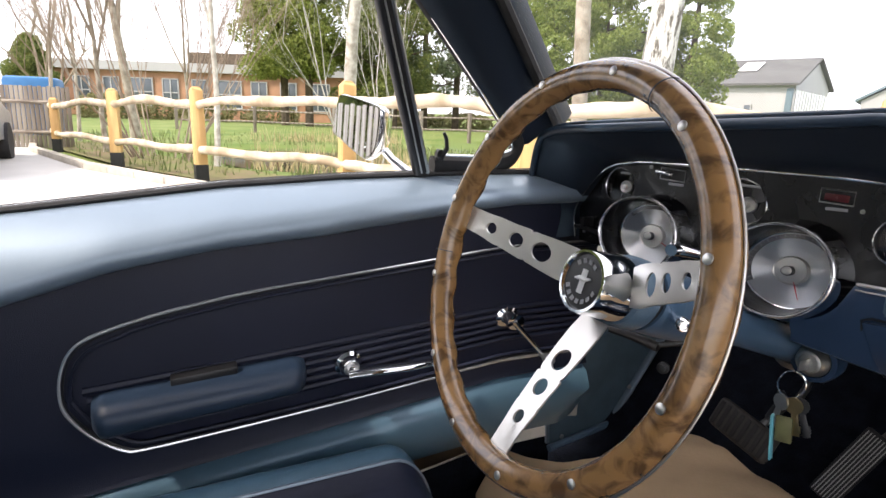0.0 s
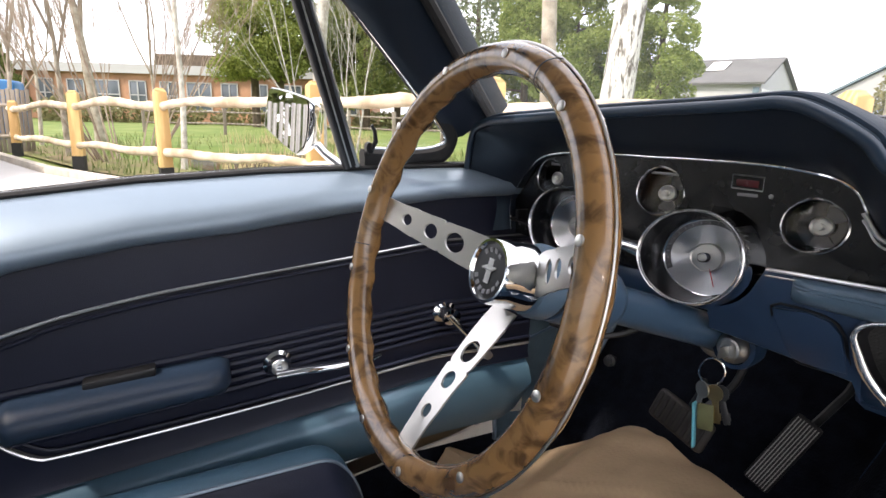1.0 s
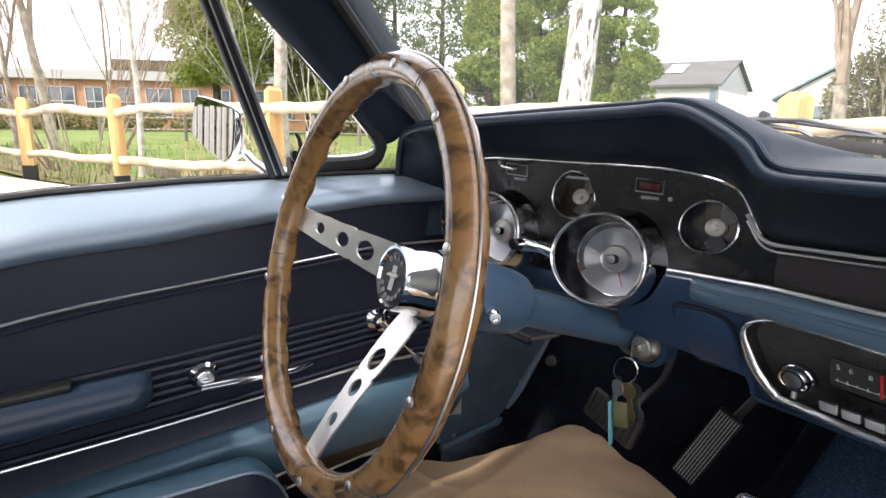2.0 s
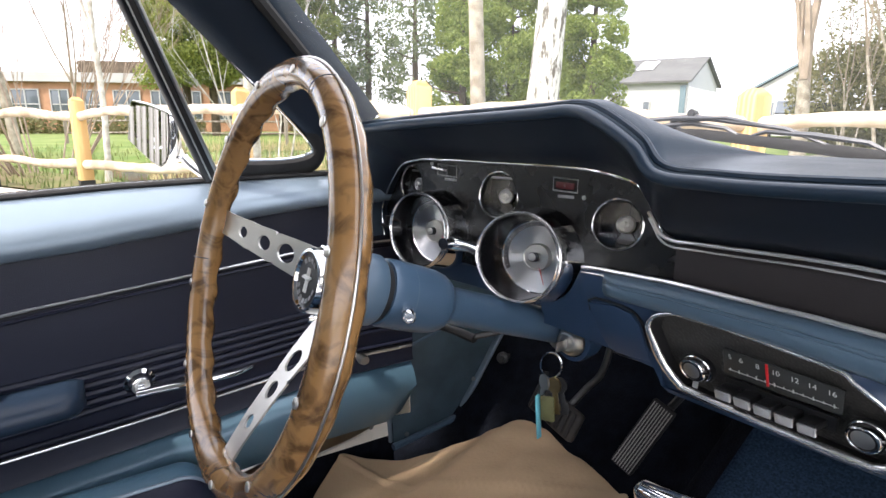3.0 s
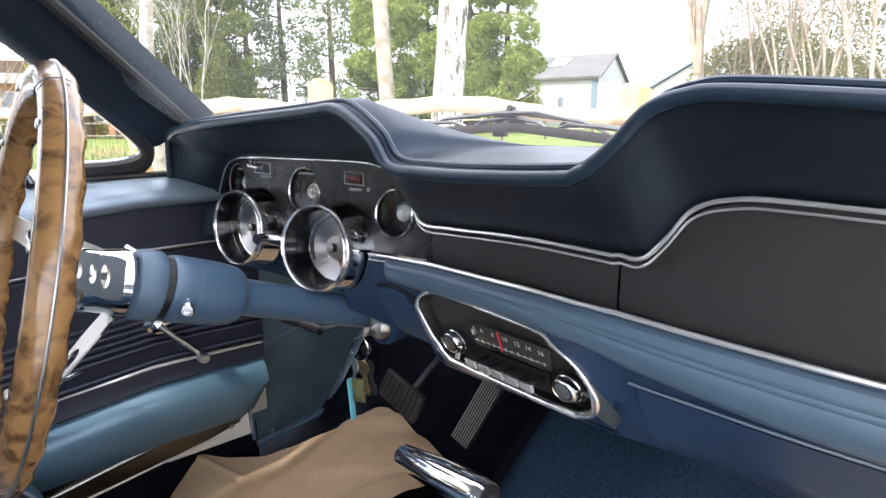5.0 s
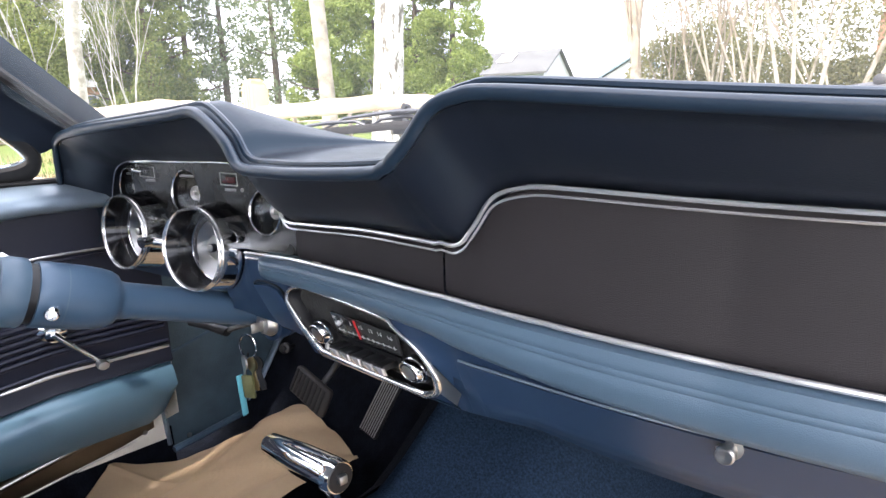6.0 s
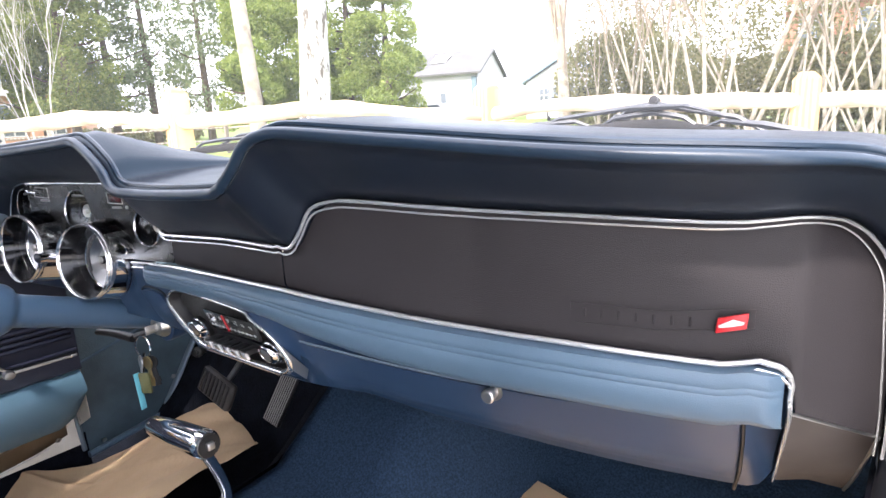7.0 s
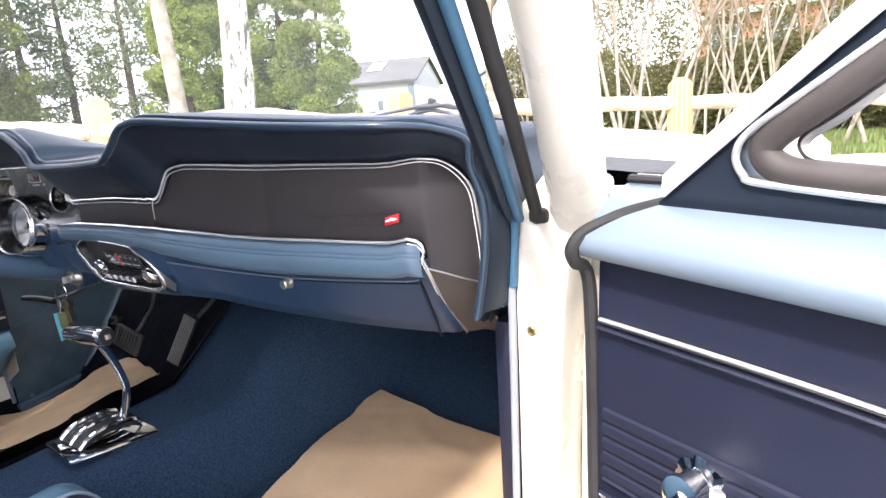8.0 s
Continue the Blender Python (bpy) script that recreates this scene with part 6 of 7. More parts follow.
def bonnet():
    bm = bmesh.new()
    rings = []
    for y in np.linspace(1.12, 2.45, 16):
        ring = []
        for x in np.linspace(-.86, .82, 29):
            e = abs(x + .02) / .84
            k = (y - 1.12) / 1.33
            z = .958 - .045 * k - .09 * e ** 3 - .30 * max(0, k - .86) * 2 + .018 * math.exp(-((e - .0) / .28) ** 2)
            ring.append((x, y - .17 * e * e, z))
        rings.append(ring)
    loft(bm, rings)
    root = single("bonnet", bm, CREAM, "long cream painted bonnet of the car", "car bonnet", smooth=70)
    bm = bmesh.new()
    rings = []
    for y in (.985, 1.03, 1.13):
        rings.append([(x, y - .17 * (abs(x + .02) / .84) ** 2, .940 - .02 * (abs(x + .02) / .84) ** 2) for x in np.linspace(-.80, .80, 25)])
    loft(bm, rings)
    single("cowl_panel", bm, DARK, "dark slotted cowl panel under the wipers", "cowl", smooth=70)
    for sx, nm in ((1, "front_wing"), (-1, "front_wing")):
        bm = bmesh.new()
        rings = []
        for y in np.linspace(.78, 2.35, 14):
            x0 = .80 if sx > 0 else -.84
            rings.append([(x0, y, .905 - .01 * (y - .8)), (x0 + sx * .05, y, .895 - .01 * (y - .8)), (x0 + sx * .085, y, .84), (x0 + sx * .095, y, .70), (x0 + sx * .08, y, .40)])
        loft(bm, rings)
        single(nm, bm, CREAM, "cream painted front wing beside the bonnet", "car wing", "front wings", smooth=70)


bonnet()


# ---- outdoors: ground, fence, trees, buildings ----
BEARING = [-100, -83, -80.4, -77.8, -75, -70.9, -68.4, -65.6, -63, -56.6, -50.5, -43.8, -40.2, -36.8, -33, -26.4, -19, -15.7, -12, -0.5, 14, 25]
BEARING_SEEN = [-110, -100.5, -97.5, -94, -91.8, -86.4, -81.1, -78.9, -75.4, -71, -65, -56, -51.5, -47.5, -44, -35.7, -29.4, -26.6, -23, -9.7, 6, 17]
POND = (-12.6, 2.36, 3.0, 1.6)


def polar(az, d, z=0.0):
    """A place at azimuth az (degrees right of straight ahead) and distance d from the car's middle."""
    az = lerp(az, BEARING, BEARING_SEEN)
    return Vector((0.2 + d * math.sin(radians(az)), 0.1 + d * math.cos(radians(az)), z))


GRASS = mat("spring_grass", (0.095, 0.150, 0.032), 0.9, var=0.2, scale=0.9, second=(0.165, 0.195, 0.060), grain=1.0, grain_scale=40, spec=0.2)
PAVING = mat("pale_tarmac", (0.58, 0.56, 0.53), 0.85, var=0.08, scale=0.7, grain=0.8, grain_scale=60, spec=0.2)
EARTH = mat("leaf_litter", (0.17, 0.13, 0.08), 0.95, var=0.2, scale=2.5, second=(0.15, 0.16, 0.06), grain=1.0, grain_scale=50, spec=0.1)
KERB = mat("kerb_concrete", (0.48, 0.43, 0.36), 0.85, var=0.1, scale=5, grain=0.5, grain_scale=90)
POST = wood_mat("sawn_post", (0.62, 0.42, 0.17), (0.42, 0.25, 0.09), 0.7, 9.0, 0, (1, 1, 0.15), 3.0)
RAIL = mat("split_rail", (0.62, 0.53, 0.40), 0.8, var=0.3, scale=4, second=(0.34, 0.26, 0.17), grain=0.6, grain_scale=40)
TAR = mat("tarred_foot", (0.015, 0.014, 0.013), 0.7, var=0.2, scale=12)
BARK = mat("pale_bark", (0.40, 0.36, 0.29), 0.9, var=0.2, scale=7, second=(0.22, 0.185, 0.14), grain=0.8, grain_scale=45)
TWIG = mat("twig_bark", (0.32, 0.265, 0.20), 0.9, var=0.2, scale=3, second=(0.21, 0.165, 0.12))
DARK_BARK = mat("dark_bark", (0.12, 0.09, 0.06), 0.9, var=0.2, scale=6)
BOARD = wood_mat("grey_boards", (0.30, 0.26, 0.21), (0.17, 0.14, 0.11), 0.85, 4.0, 0, (1, 1, 0.1), 3.0)
PALE_BOARD = wood_mat("pale_boards", (0.58, 0.55, 0.49), (0.40, 0.37, 0.32), 0.85, 4.0, 0, (1, 1, 0.1), 3.0)
WHITE_WALL = mat("white_render", (0.42, 0.42, 0.415), 0.8, var=0.04, scale=0.5)
ROOF = mat("fibre_roof", (0.105, 0.105, 0.10), 0.85, var=0.12, scale=0.6)
BRICK_FAR = mat("orange_brick", (0.46, 0.25, 0.15), 0.85, var=0.14, scale=1.2, grain=0.5, grain_scale=9)
RED_BRICK = mat("red_brick", (0.36, 0.17, 0.11), 0.85, var=0.14, scale=1.2, grain=0.5, grain_scale=9)
WINDOW_DARK = mat("window_glass_dark", (0.12, 0.14, 0.16), 0.12, var=0.1, scale=1.0)
WATER = mat("pond_water", (0.055, 0.055, 0.030), 0.06, var=0.15, scale=0.7, rough_var=0.03)
REED = mat("dry_reed", (0.55, 0.45, 0.25), 0.85, var=0.15, scale=4)
TARP = mat("blue_tarpaulin", (0.03, 0.16, 0.38), 0.5, var=0.1, scale=3)
CAR_DARK = mat("dark_car_paint", (0.03, 0.035, 0.045), 0.25, var=0.05, coat=0.6)
CAR_LIGHT = mat("silver_car_paint", (0.45, 0.46, 0.47), 0.3, var=0.05, coat=0.6)
BLUEGREY = mat("blue_door_paint", (0.13, 0.19, 0.22), 0.5, var=0.05)


def leaf_mat(name, a, b):
    m = bpy.data.materials.new(name)
    m.use_nodes = True
    nt = m.node_tree
    bs = nt.nodes["Principled BSDF"]
    g = nt.nodes.new("ShaderNodeNewGeometry")
    mx = nt.nodes.new("ShaderNodeMixRGB")
    mx.inputs["Color1"].default_value, mx.inputs["Color2"].default_value = (*a, 1), (*b, 1)
    nt.links.new(g.outputs["Random Per Island"], mx.inputs["Fac"])
    nt.links.new(mx.outputs["Color"], bs.inputs["Base Color"])
    bs.inputs["Roughness"].default_value = 0.7
    tl = nt.nodes.new("ShaderNodeBsdfTranslucent")
    nt.links.new(mx.outputs["Color"], tl.inputs["Color"])
    ms = nt.nodes.new("ShaderNodeMixShader")
    ms.inputs["Fac"].default_value = 0.45
    nt.links.new(bs.outputs["BSDF"], ms.inputs[1])
    nt.links.new(tl.outputs["BSDF"], ms.inputs[2])
    nt.links.new(ms.outputs["Shader"], nt.nodes["Material Output"].inputs["Surface"])
    return m


LEAF = leaf_mat("cypress_leaf", (0.13, 0.19, 0.035), (0.34, 0.40, 0.10))
LEAF_DARK = leaf_mat("yew_leaf", (0.085, 0.12, 0.03), (0.24, 0.27, 0.075))
# yellower, lighter copy of the yew leaf, with the sun put into its colour
LEAF_YEW = leaf_mat("sunlit_yew_leaf", (0.13, 0.17, 0.035), (0.32, 0.36, 0.09))
LEAF_PINE = leaf_mat("pine_leaf", (0.10, 0.14, 0.065), (0.26, 0.30, 0.15))
LEAF_HEDGE = leaf_mat("hedge_leaf", (0.12, 0.12, 0.05), (0.28, 0.26, 0.12))

POSTS = [(-15.5, -2.6), (-13.3, -2.2), (-9.9, -.9), (-7.92, .21), (-5.8, 1.55), (-3.68, 2.36), (-1.88, 3.70), (-.11, 4.9), (1.41, 6.6), (3.2, 8.1), (5.2, 9.6), (7.4, 11.0)]
TOPS = [1.0, 1.05, 1.20, 1.23, 1.30, 1.29, 1.21, 1.16, 1.04, 1.0, 1.0, 1.0]


def ground():
    # one sheet that dips under the pond
    bm = bmesh.new()
    pc = Vector((POND[0], POND[1], 0))
    xs = np.r_[np.linspace(-700, -40, 8), np.linspace(-38, 40, 100), np.linspace(45, 700, 8)]
    ys = np.r_[np.linspace(-300, -20, 6), np.linspace(-18, 40, 76), np.linspace(45, 900, 9)]
    rows = []
    for y in ys:
        row = []
        for x in xs:
            d = math.hypot((x - pc.x) / (POND[2] + .3), (y - pc.y) / (POND[3] + .3))
            z = -0.90 * max(0, 1 - d * d) if d < 1 else 0.0
            far = max(0, math.hypot(x, y) - 12)
            z += min(0.25, far * 0.012) * (0.6 + 0.4 * noise.noise((x * .08, y * .08, 2))) + 0.03 * noise.noise((x * .6, y * .6, 0)) * (far > 0)
            row.append((x, y, z))
        rows.append(row)
    loft(bm, rows)
    tagged(new("ground", finish(bm, "ground", GRASS, 80)), "spring grass reaching back to the trees", "grass", kind="structure")
    # car park
    bm = bmesh.new()
    edge = [Vector((x, y, 0)) for x, y in POSTS]
    off = [Vector((p.x + 0.10, p.y - 0.45, 0.035)) for p in edge]
    out = [(-30, -9, 0.035)] + [tuple(p) for p in off] + [(30, 14, 0.035), (30, -30, 0.035), (-30, -30, 0.035)]
    slab(bm, out, (0, 0, -0.2))
    tagged(new("pavement", finish(bm, "pavement", PAVING)), "pale sunlit tarmac of the car park", "car park", kind="structure")
    kerb = thing("kerb", (-9, 1.5, 0), "pale concrete kerb along the fence", "kerb", kind="structure")
    for a, b in zip(off, off[1:]):
        n = max(1, round((b - a).length / 0.9))
        for k in range(n):
            p, q = a.lerp(b, k / n), a.lerp(b, (k + 1) / n)
            d = (q - p).normalized()
            bm = bmesh.new()
            box(bm, (p + q) / 2 + Vector((0, .06, .02)), ((q - p).length - .012, .13, .16), .015, Matrix.Rotation(math.atan2(d.y, d.x), 4, "Z"))
            part("kerb_stone", bm, KERB, kerb)
    # strip of bare earth along the fence foot
    bm = bmesh.new()
    ring0 = [Vector((p.x - .2, p.y + .02, .05)) for p in edge]
    ring1 = [Vector((p.x - .35, p.y + 1.3, .045)) for p in edge]
    loft(bm, [[a, a.lerp(b, .5) + Vector((0, 0, .03)), b] for a, b in zip(ring0, ring1)])
    tagged(new("ground", finish(bm, "ground", EARTH, 80)), "leaf litter and thin grass under the fence", "earth", kind="structure")
    bm = bmesh.new()
    lathe(bm, [(POND[2] + .15, 0), (0, 0)], (0, 0, 0), (0, 0, 1), 40)
    bmesh.ops.transform(bm, matrix=Matrix.Translation((pc.x, pc.y, -.045)) @ Matrix.Diagonal((1, (POND[3] + .3) / (POND[2] + .3), 1, 1)), verts=bm.verts)
    tagged(new("water", finish(bm, "water", WATER)), "still brown-green pond", "pond", kind="structure")


ground()


def fence():
    root = thing("post_and_rail_fence", (-2, 5, 0), "chestnut post and rail fence with black-tarred post feet", "fence")
    rng = random.Random(4)
    for (x, y), h in zip(POSTS, TOPS):
        w = .145
        bm = bmesh.new()
        rot = Matrix.Rotation(rng.uniform(-.2, .2), 4, "Z") @ Matrix.Rotation(rng.uniform(-.02, .02), 4, "X")
        ring = [(-w / 2, -w / 2), (w / 2, -w / 2), (w / 2, w / 2), (-w / 2, w / 2)]
        loft(bm, [[Vector((x, y, 0)) + rot @ Vector((a * k, b * k, z)) for a, b in ring] for z, k in ((-.1, 1.02), (.3, 1.0), (h - .05, .98), (h, .45))], closed=True, caps=True)
        bmesh.ops.bevel(bm, geom=[e for e in bm.edges if abs((e.verts[0].co - e.verts[1].co).z) > .1], offset=.012, segments=2, affect="EDGES", profile=.5)
        p = part("post", bm, POST, root, "squared sawn timber post with a weathered cap")
        bm = bmesh.new()
        w2 = w + .008
        loft(bm, [[Vector((x, y, 0)) + rot @ Vector((a / w * w2, b / w * w2, z)) for a, b in ring] for z in (-.1, .27)], closed=True, caps=True)
        part("tarred_foot", bm, TAR, p, "black tarred foot")
    for i in range(len(POSTS) - 1):
        a, b = Vector((*POSTS[i], 0)), Vector((*POSTS[i + 1], 0))
        for k, fr in ((0, .82), (1, .36)):
            za, zb = TOPS[i] * fr, TOPS[i + 1] * fr
            n = 30
            bm = bmesh.new()
            pts, rr = [], []
            for j in range(n + 1):
                t = j / n
                p = a.lerp(b, t) + Vector((0, -.03, za + (zb - za) * t +   .07 * math.sin(math.pi * t) * (.7 if k == 0 else .2) + .016 * math.sin(t * 9 + i * 2 + k)))
                p += Vector((0, .02 * math.sin(t * 7 + i), 0))
                pts.append(p)
                rr.append((.045 + .015 * noise.noise((t * 3 + i * 5, k * 3, 0))) * (1 if 0 < j < n else .7))
            rod(bm, pts, rr, 9, flat=1.2)
            for v in bm.verts:
                v.co += Vector((0, .4, 1)) * (.012 * noise.noise(v.co * 6) + .007 * noise.noise(v.co * 19))
            part("rail", bm, RAIL, root, "", 60)


fence()


def leaves(n, blobs, size, rng):
    """Verts and faces of n small leaf clumps spread over ellipsoids (centre, radii)."""
    V, Fs = [], []
    w = np.array([b[1][0] * b[1][1] * b[1][2] for b in blobs]) ** .67
    pick = rng.choice(len(blobs), n, p=w / w.sum())
    d = rng.normal(size=(n, 3))
    d /= np.linalg.norm(d, axis=1)[:, None]
    r = rng.uniform(.45, 1.0, n) ** .5
    u = rng.normal(size=(n, 3))
    u /= np.linalg.norm(u, axis=1)[:, None]
    v = np.cross(u, rng.normal(size=(n, 3)))
    v /= np.linalg.norm(v, axis=1)[:, None]
    s = size * rng.uniform(.5, 1.4, n)
    for i in range(n):
        c, rad = blobs[pick[i]]
        p = np.array(c) + d[i] * np.array(rad) * r[i]
        k = len(V)
        a, b = u[i] * s[i], v[i] * s[i] * .55
        V += [tuple(p - a), tuple(p + b), tuple(p + a), tuple(p - b)]
        Fs.append((k, k + 1, k + 2, k + 3))
    return V, Fs


def mesh_from(name, V, Fs, material):
    me = bpy.data.meshes.new(name)
    me.from_pydata(V, [], Fs)
    me.materials.append(material)
    return me


def under(ob, parent):
    ob.parent = parent
    ob.matrix_parent_inverse = Matrix.Translation(-BASE[parent.name])
    return ob


def evergreen(at, h, w, seed, material, n=5200, bottom=.10, label="tall dense green cypress", size=.26, trunk=.22, lean=0):
    rng = np.random.default_rng(seed)
    at = Vector(at)
    root = thing("evergreen_tree", tuple(at), label, "tree", "evergreen trees")
    bm = bmesh.new()
    rod(bm, [at + Vector((0, 0, -.2)), at + Vector((lean * .3, 0, h * .4)), at + Vector((lean, 0, h * .9))], [trunk, trunk * .75, trunk * .15], 8)
    for k in range(10):
        z = h * (bottom + .05 + .08 * k)
        a = rng.uniform(0, 6.28)
        rr = w * (.9 - .07 * k)
        p = at + Vector((0, 0, z))
        rod(bm, [p, p + Vector((math.cos(a) * rr * .5, math.sin(a) * rr * .5, rr * .05)), p + Vector((math.cos(a) * rr, math.sin(a) * rr, rr * .25))], [trunk * .3, trunk * .2, trunk * .06], 5)
    part("trunk", bm, DARK_BARK, root)
    blobs = []
    for k in range(80):
        f = rng.uniform(bottom, 1)
        rr = w * (1 - ((f - bottom) / (1 - bottom)) ** 1.8) * rng.uniform(.55, 1.0) + .15
        a = rng.uniform(0, 6.28)
        q = rng.uniform(.75, 1.3)
        blobs.append(((at.x + lean * f + math.cos(a) * rr * .75, at.y + math.sin(a) * rr * .75, at.z + h * f), (w * .25 * q, w * .25 * q, w * .21 * q)))
    V, Fs = leaves(n, blobs, size, rng)
    under(new("crown", mesh_from("crown", V, Fs, material)), root)
    return root


def grow(bm, p, d, length, r, depth, rng, spread, segs=3, side=5, rise=.15):
    pts, rs = [p], [r]
    for k in range(segs):
        d = (d + Vector((rng.uniform(-1, 1), rng.uniform(-1, 1), rng.uniform(-.5, .8))) * .13 + Vector((0, 0, rise * .2))).normalized()
        p = p + d * (length / segs)
        pts.append(p)
        rs.append(r * (1 - .45 * (k + 1) / segs))
    rod(bm, pts, rs, side if r > .012 else 3, cap=False)
    if depth <= 0:
        return
    for k in range(rng.choice((3, 3, 4) if depth < 4 else (2, 3, 3))):
        q = pts[rng.choice((1, 2, segs))] if k else pts[-1]
        nd = (d + Vector((rng.uniform(-1, 1), rng.uniform(-1, 1), rng.uniform(-.25, .7))) * spread).normalized()
        grow(bm, q, nd, length * rng.uniform(.55, .8), r * rng.uniform(.46, .64), depth - 1, rng, spread, segs, side, rise)


def bare_tree(at, h, r, seed, label, stems=1, depth=5, spread=.75, material=None, trunk=.32, lean=(0, 0), name="bare_tree", group="bare trees"):
    rng = random.Random(seed)
    at = Vector(at)
    root = thing(name, tuple(at), label, "tree" if stems < 4 else "shrub", group)
    trunk_bm, twig_bm = bmesh.new(), bmesh.new()
    for s_ in range(stems):
        a = rng.uniform(0, 6.28)
        o = Vector((math.cos(a), math.sin(a), 0)) * (.18 if stems > 1 else 0) * (1 + stems * .05)
        d = (Vector((lean[0], lean[1], 1)) + o * rng.uniform(.6, 1.8)).normalized()
        p = at + o + Vector((0, 0, -.15))
        L = h * trunk * rng.uniform(.85, 1.15)
        pts = [p]
        rs = [r * 1.15]
        for k in range(5):
            d = (d + Vector((rng.uniform(-1, 1), rng.uniform(-1, 1), 0)) * .06).normalized()
            p = p + d * L / 5
            pts.append(p)
            rs.append(r * (1 - .07 * (k + 1)))
        rod(trunk_bm, pts, rs, 10, cap=False)
        for k in range(3 if stems < 4 else 2):
            nd = (d + Vector((rng.uniform(-1, 1), rng.uniform(-1, 1), rng.uniform(0, .5))) * spread * (.25 if k == 0 else .8)).normalized()
            grow(twig_bm, pts[-1] if k < 2 else pts[-2], nd, h * .34, r * (.66 if k == 0 else .5), depth - 1, rng, spread)
    part("trunk", trunk_bm, material or BARK, root, "", 70)
    part("branchwork", twig_bm, TWIG if not material else material, root, "", 70)
    return root


# evergreen belt ahead and beside the drive
_rng = random.Random(8)
for _az, _d, _h, _w, _m, _lab in (
        (-33.0, 30, 9.6, 2.3, LEAF, "tall bright green cypress at the end of the belt"), (-36.8, 31, 10.5, 2.6, LEAF, "tall dense green cypress"), (-40.2, 31, 9.2, 2.6, LEAF, "tall dense green cypress"),
        (-43.8, 30, 9.0, 2.4, LEAF, "dense bright green cypress tree"), (-47.2, 33, 11.0, 2.4, LEAF_PINE, "tall thin pine with gaps in its crown"), (-50.5, 34, 11.5, 2.2, LEAF_PINE, "tall thin pine with gaps in its crown"),
        (-53.6, 33, 11.0, 2.4, LEAF_PINE, "tall thin pine with gaps in its crown"), (-56.6, 31, 10.0, 2.8, LEAF_DARK, "broad dark evergreen beside the pines"), (-59.6, 34, 9.5, 2.4, LEAF_DARK, "dark green yew behind the birch"),
        (-65.6, 31, 10.5, 2.7, LEAF_YEW, "tall green yew on a straight trunk"), (-68.4, 31.5, 10.0, 2.8, LEAF_YEW, "tall green yew on a straight trunk"), (-83.2, 44, 4.4, 1.9, LEAF_DARK, "round dark evergreen behind the board fence")):
    _pine = _m is LEAF_PINE
    evergreen(polar(_az, _d), _h, _w, int(-_az * 10), _m, n=11000 if _pine else 46000, bottom=.12 if _m is LEAF else .27 if _m is LEAF_YEW else .17, label=_lab, size=.085 if _pine else .072)

for _k in range(9):
    evergreen((-24 + 4.2 * _k, -17 - (_k % 3), 0), 7 + _k % 3, 2.6, 300 + _k, LEAF_DARK, n=2500, bottom=.05, label="dark evergreen behind the rear board fence", size=.34)
# bare trees and shrubs
bare_tree((-5.3, 4.1, 0), 12, .098, 11, "pale-barked tree trunk beyond the fence", trunk=.45, depth=4, lean=(-.03, 0))
bare_tree(polar(-15.7, 15.5), 9, .19, 17, "bare tree forking into two pale limbs", trunk=.20, depth=5, spread=.6)
PALE = mat("white_birch_bark", (0.56, 0.54, 0.48), 0.85, var=0.25, scale=9, second=(0.30, 0.27, 0.22), grain=0.6, grain_scale=50)
RUSSET = mat("russet_stems", (0.23, 0.165, 0.12), 0.9, var=0.2, scale=5, second=(0.34, 0.28, 0.21))
bare_tree((-9.75, 2.62, 0), 9, .122, 5, "white-stemmed birch with pale limbs behind the fence", trunk=.40, depth=6, spread=.75, material=PALE)
bare_tree((-9.1, 2.75, 0), 4.6, .020, 6, "young birch sapling beside the white birch", stems=3, trunk=.25, depth=5, spread=.55, material=PALE)
bare_tree((-9.95, .50, 0), 6.2, .052, 29, "slender pale birch fanning into twigs by the pond", trunk=.42, depth=7, spread=.5, material=PALE, lean=(0, .05))
bare_tree((-17.5, -1.08, 0), 12, .135, 31, "tall pale grey bare tree across the lawn", trunk=.30, depth=7, spread=.55)
bare_tree((-12.7, -1.31, 0), 7.0, .055, 35, "bare pale-twigged tree behind the fence", trunk=.30, depth=7, spread=.55)
bare_tree((-14.6, -2.48, 0), 7.5, .050, 37, "thin bare tree by the board fence", trunk=.28, depth=7, spread=.6)
bare_tree((-16.5, -2.25, 0), 8.0, .050, 38, "thin bare tree by the board fence", trunk=.26, depth=7, spread=.6)
bare_tree((-21.0, .3, 0), 8.5, .060, 43, "bare spreading tree on the lawn", trunk=.28, depth=7, spread=.6)
bare_tree((-11.5, -.30, 0), 3.3, .017, 41, "many-stemmed bare shrub by the fence", stems=22, trunk=.50, depth=4, spread=.42, name="bare_shrub", group="bare shrubs", material=RUSSET)
bare_tree((-33.0, -5.4, 0), 6.6, .12, 44, "round-crowned bare tree behind the board fence", stems=2, trunk=.22, depth=7, spread=.75, material=RUSSET)
for _k, (_az, _d, _h) in enumerate(((-12.0, 18, 5), (-9.6, 15, 6.5), (-7.6, 12.5, 7.5), (-5.2, 13, 8), (-2.8, 11.5, 7), (-0.4, 13, 7.5), (2.2, 11.8, 7), (4.8, 13, 7), (7.6, 12, 6.5), (10.6, 13, 6.5), (14.0, 13, 6.5))):
    bare_tree(polar(_az, _d), _h, .027 + .016 * (_k % 3 == 1), 60 + _k, "thicket of pale leaning bare stems" if _k % 3 else "bare tree with pale leaning trunks", stems=4 + (_k % 3), trunk=.36, depth=6 if _k % 2 else 5, spread=.6, lean=(.10 * math.sin(_k * 2.1), .04), name="bare_shrub", group="thicket")


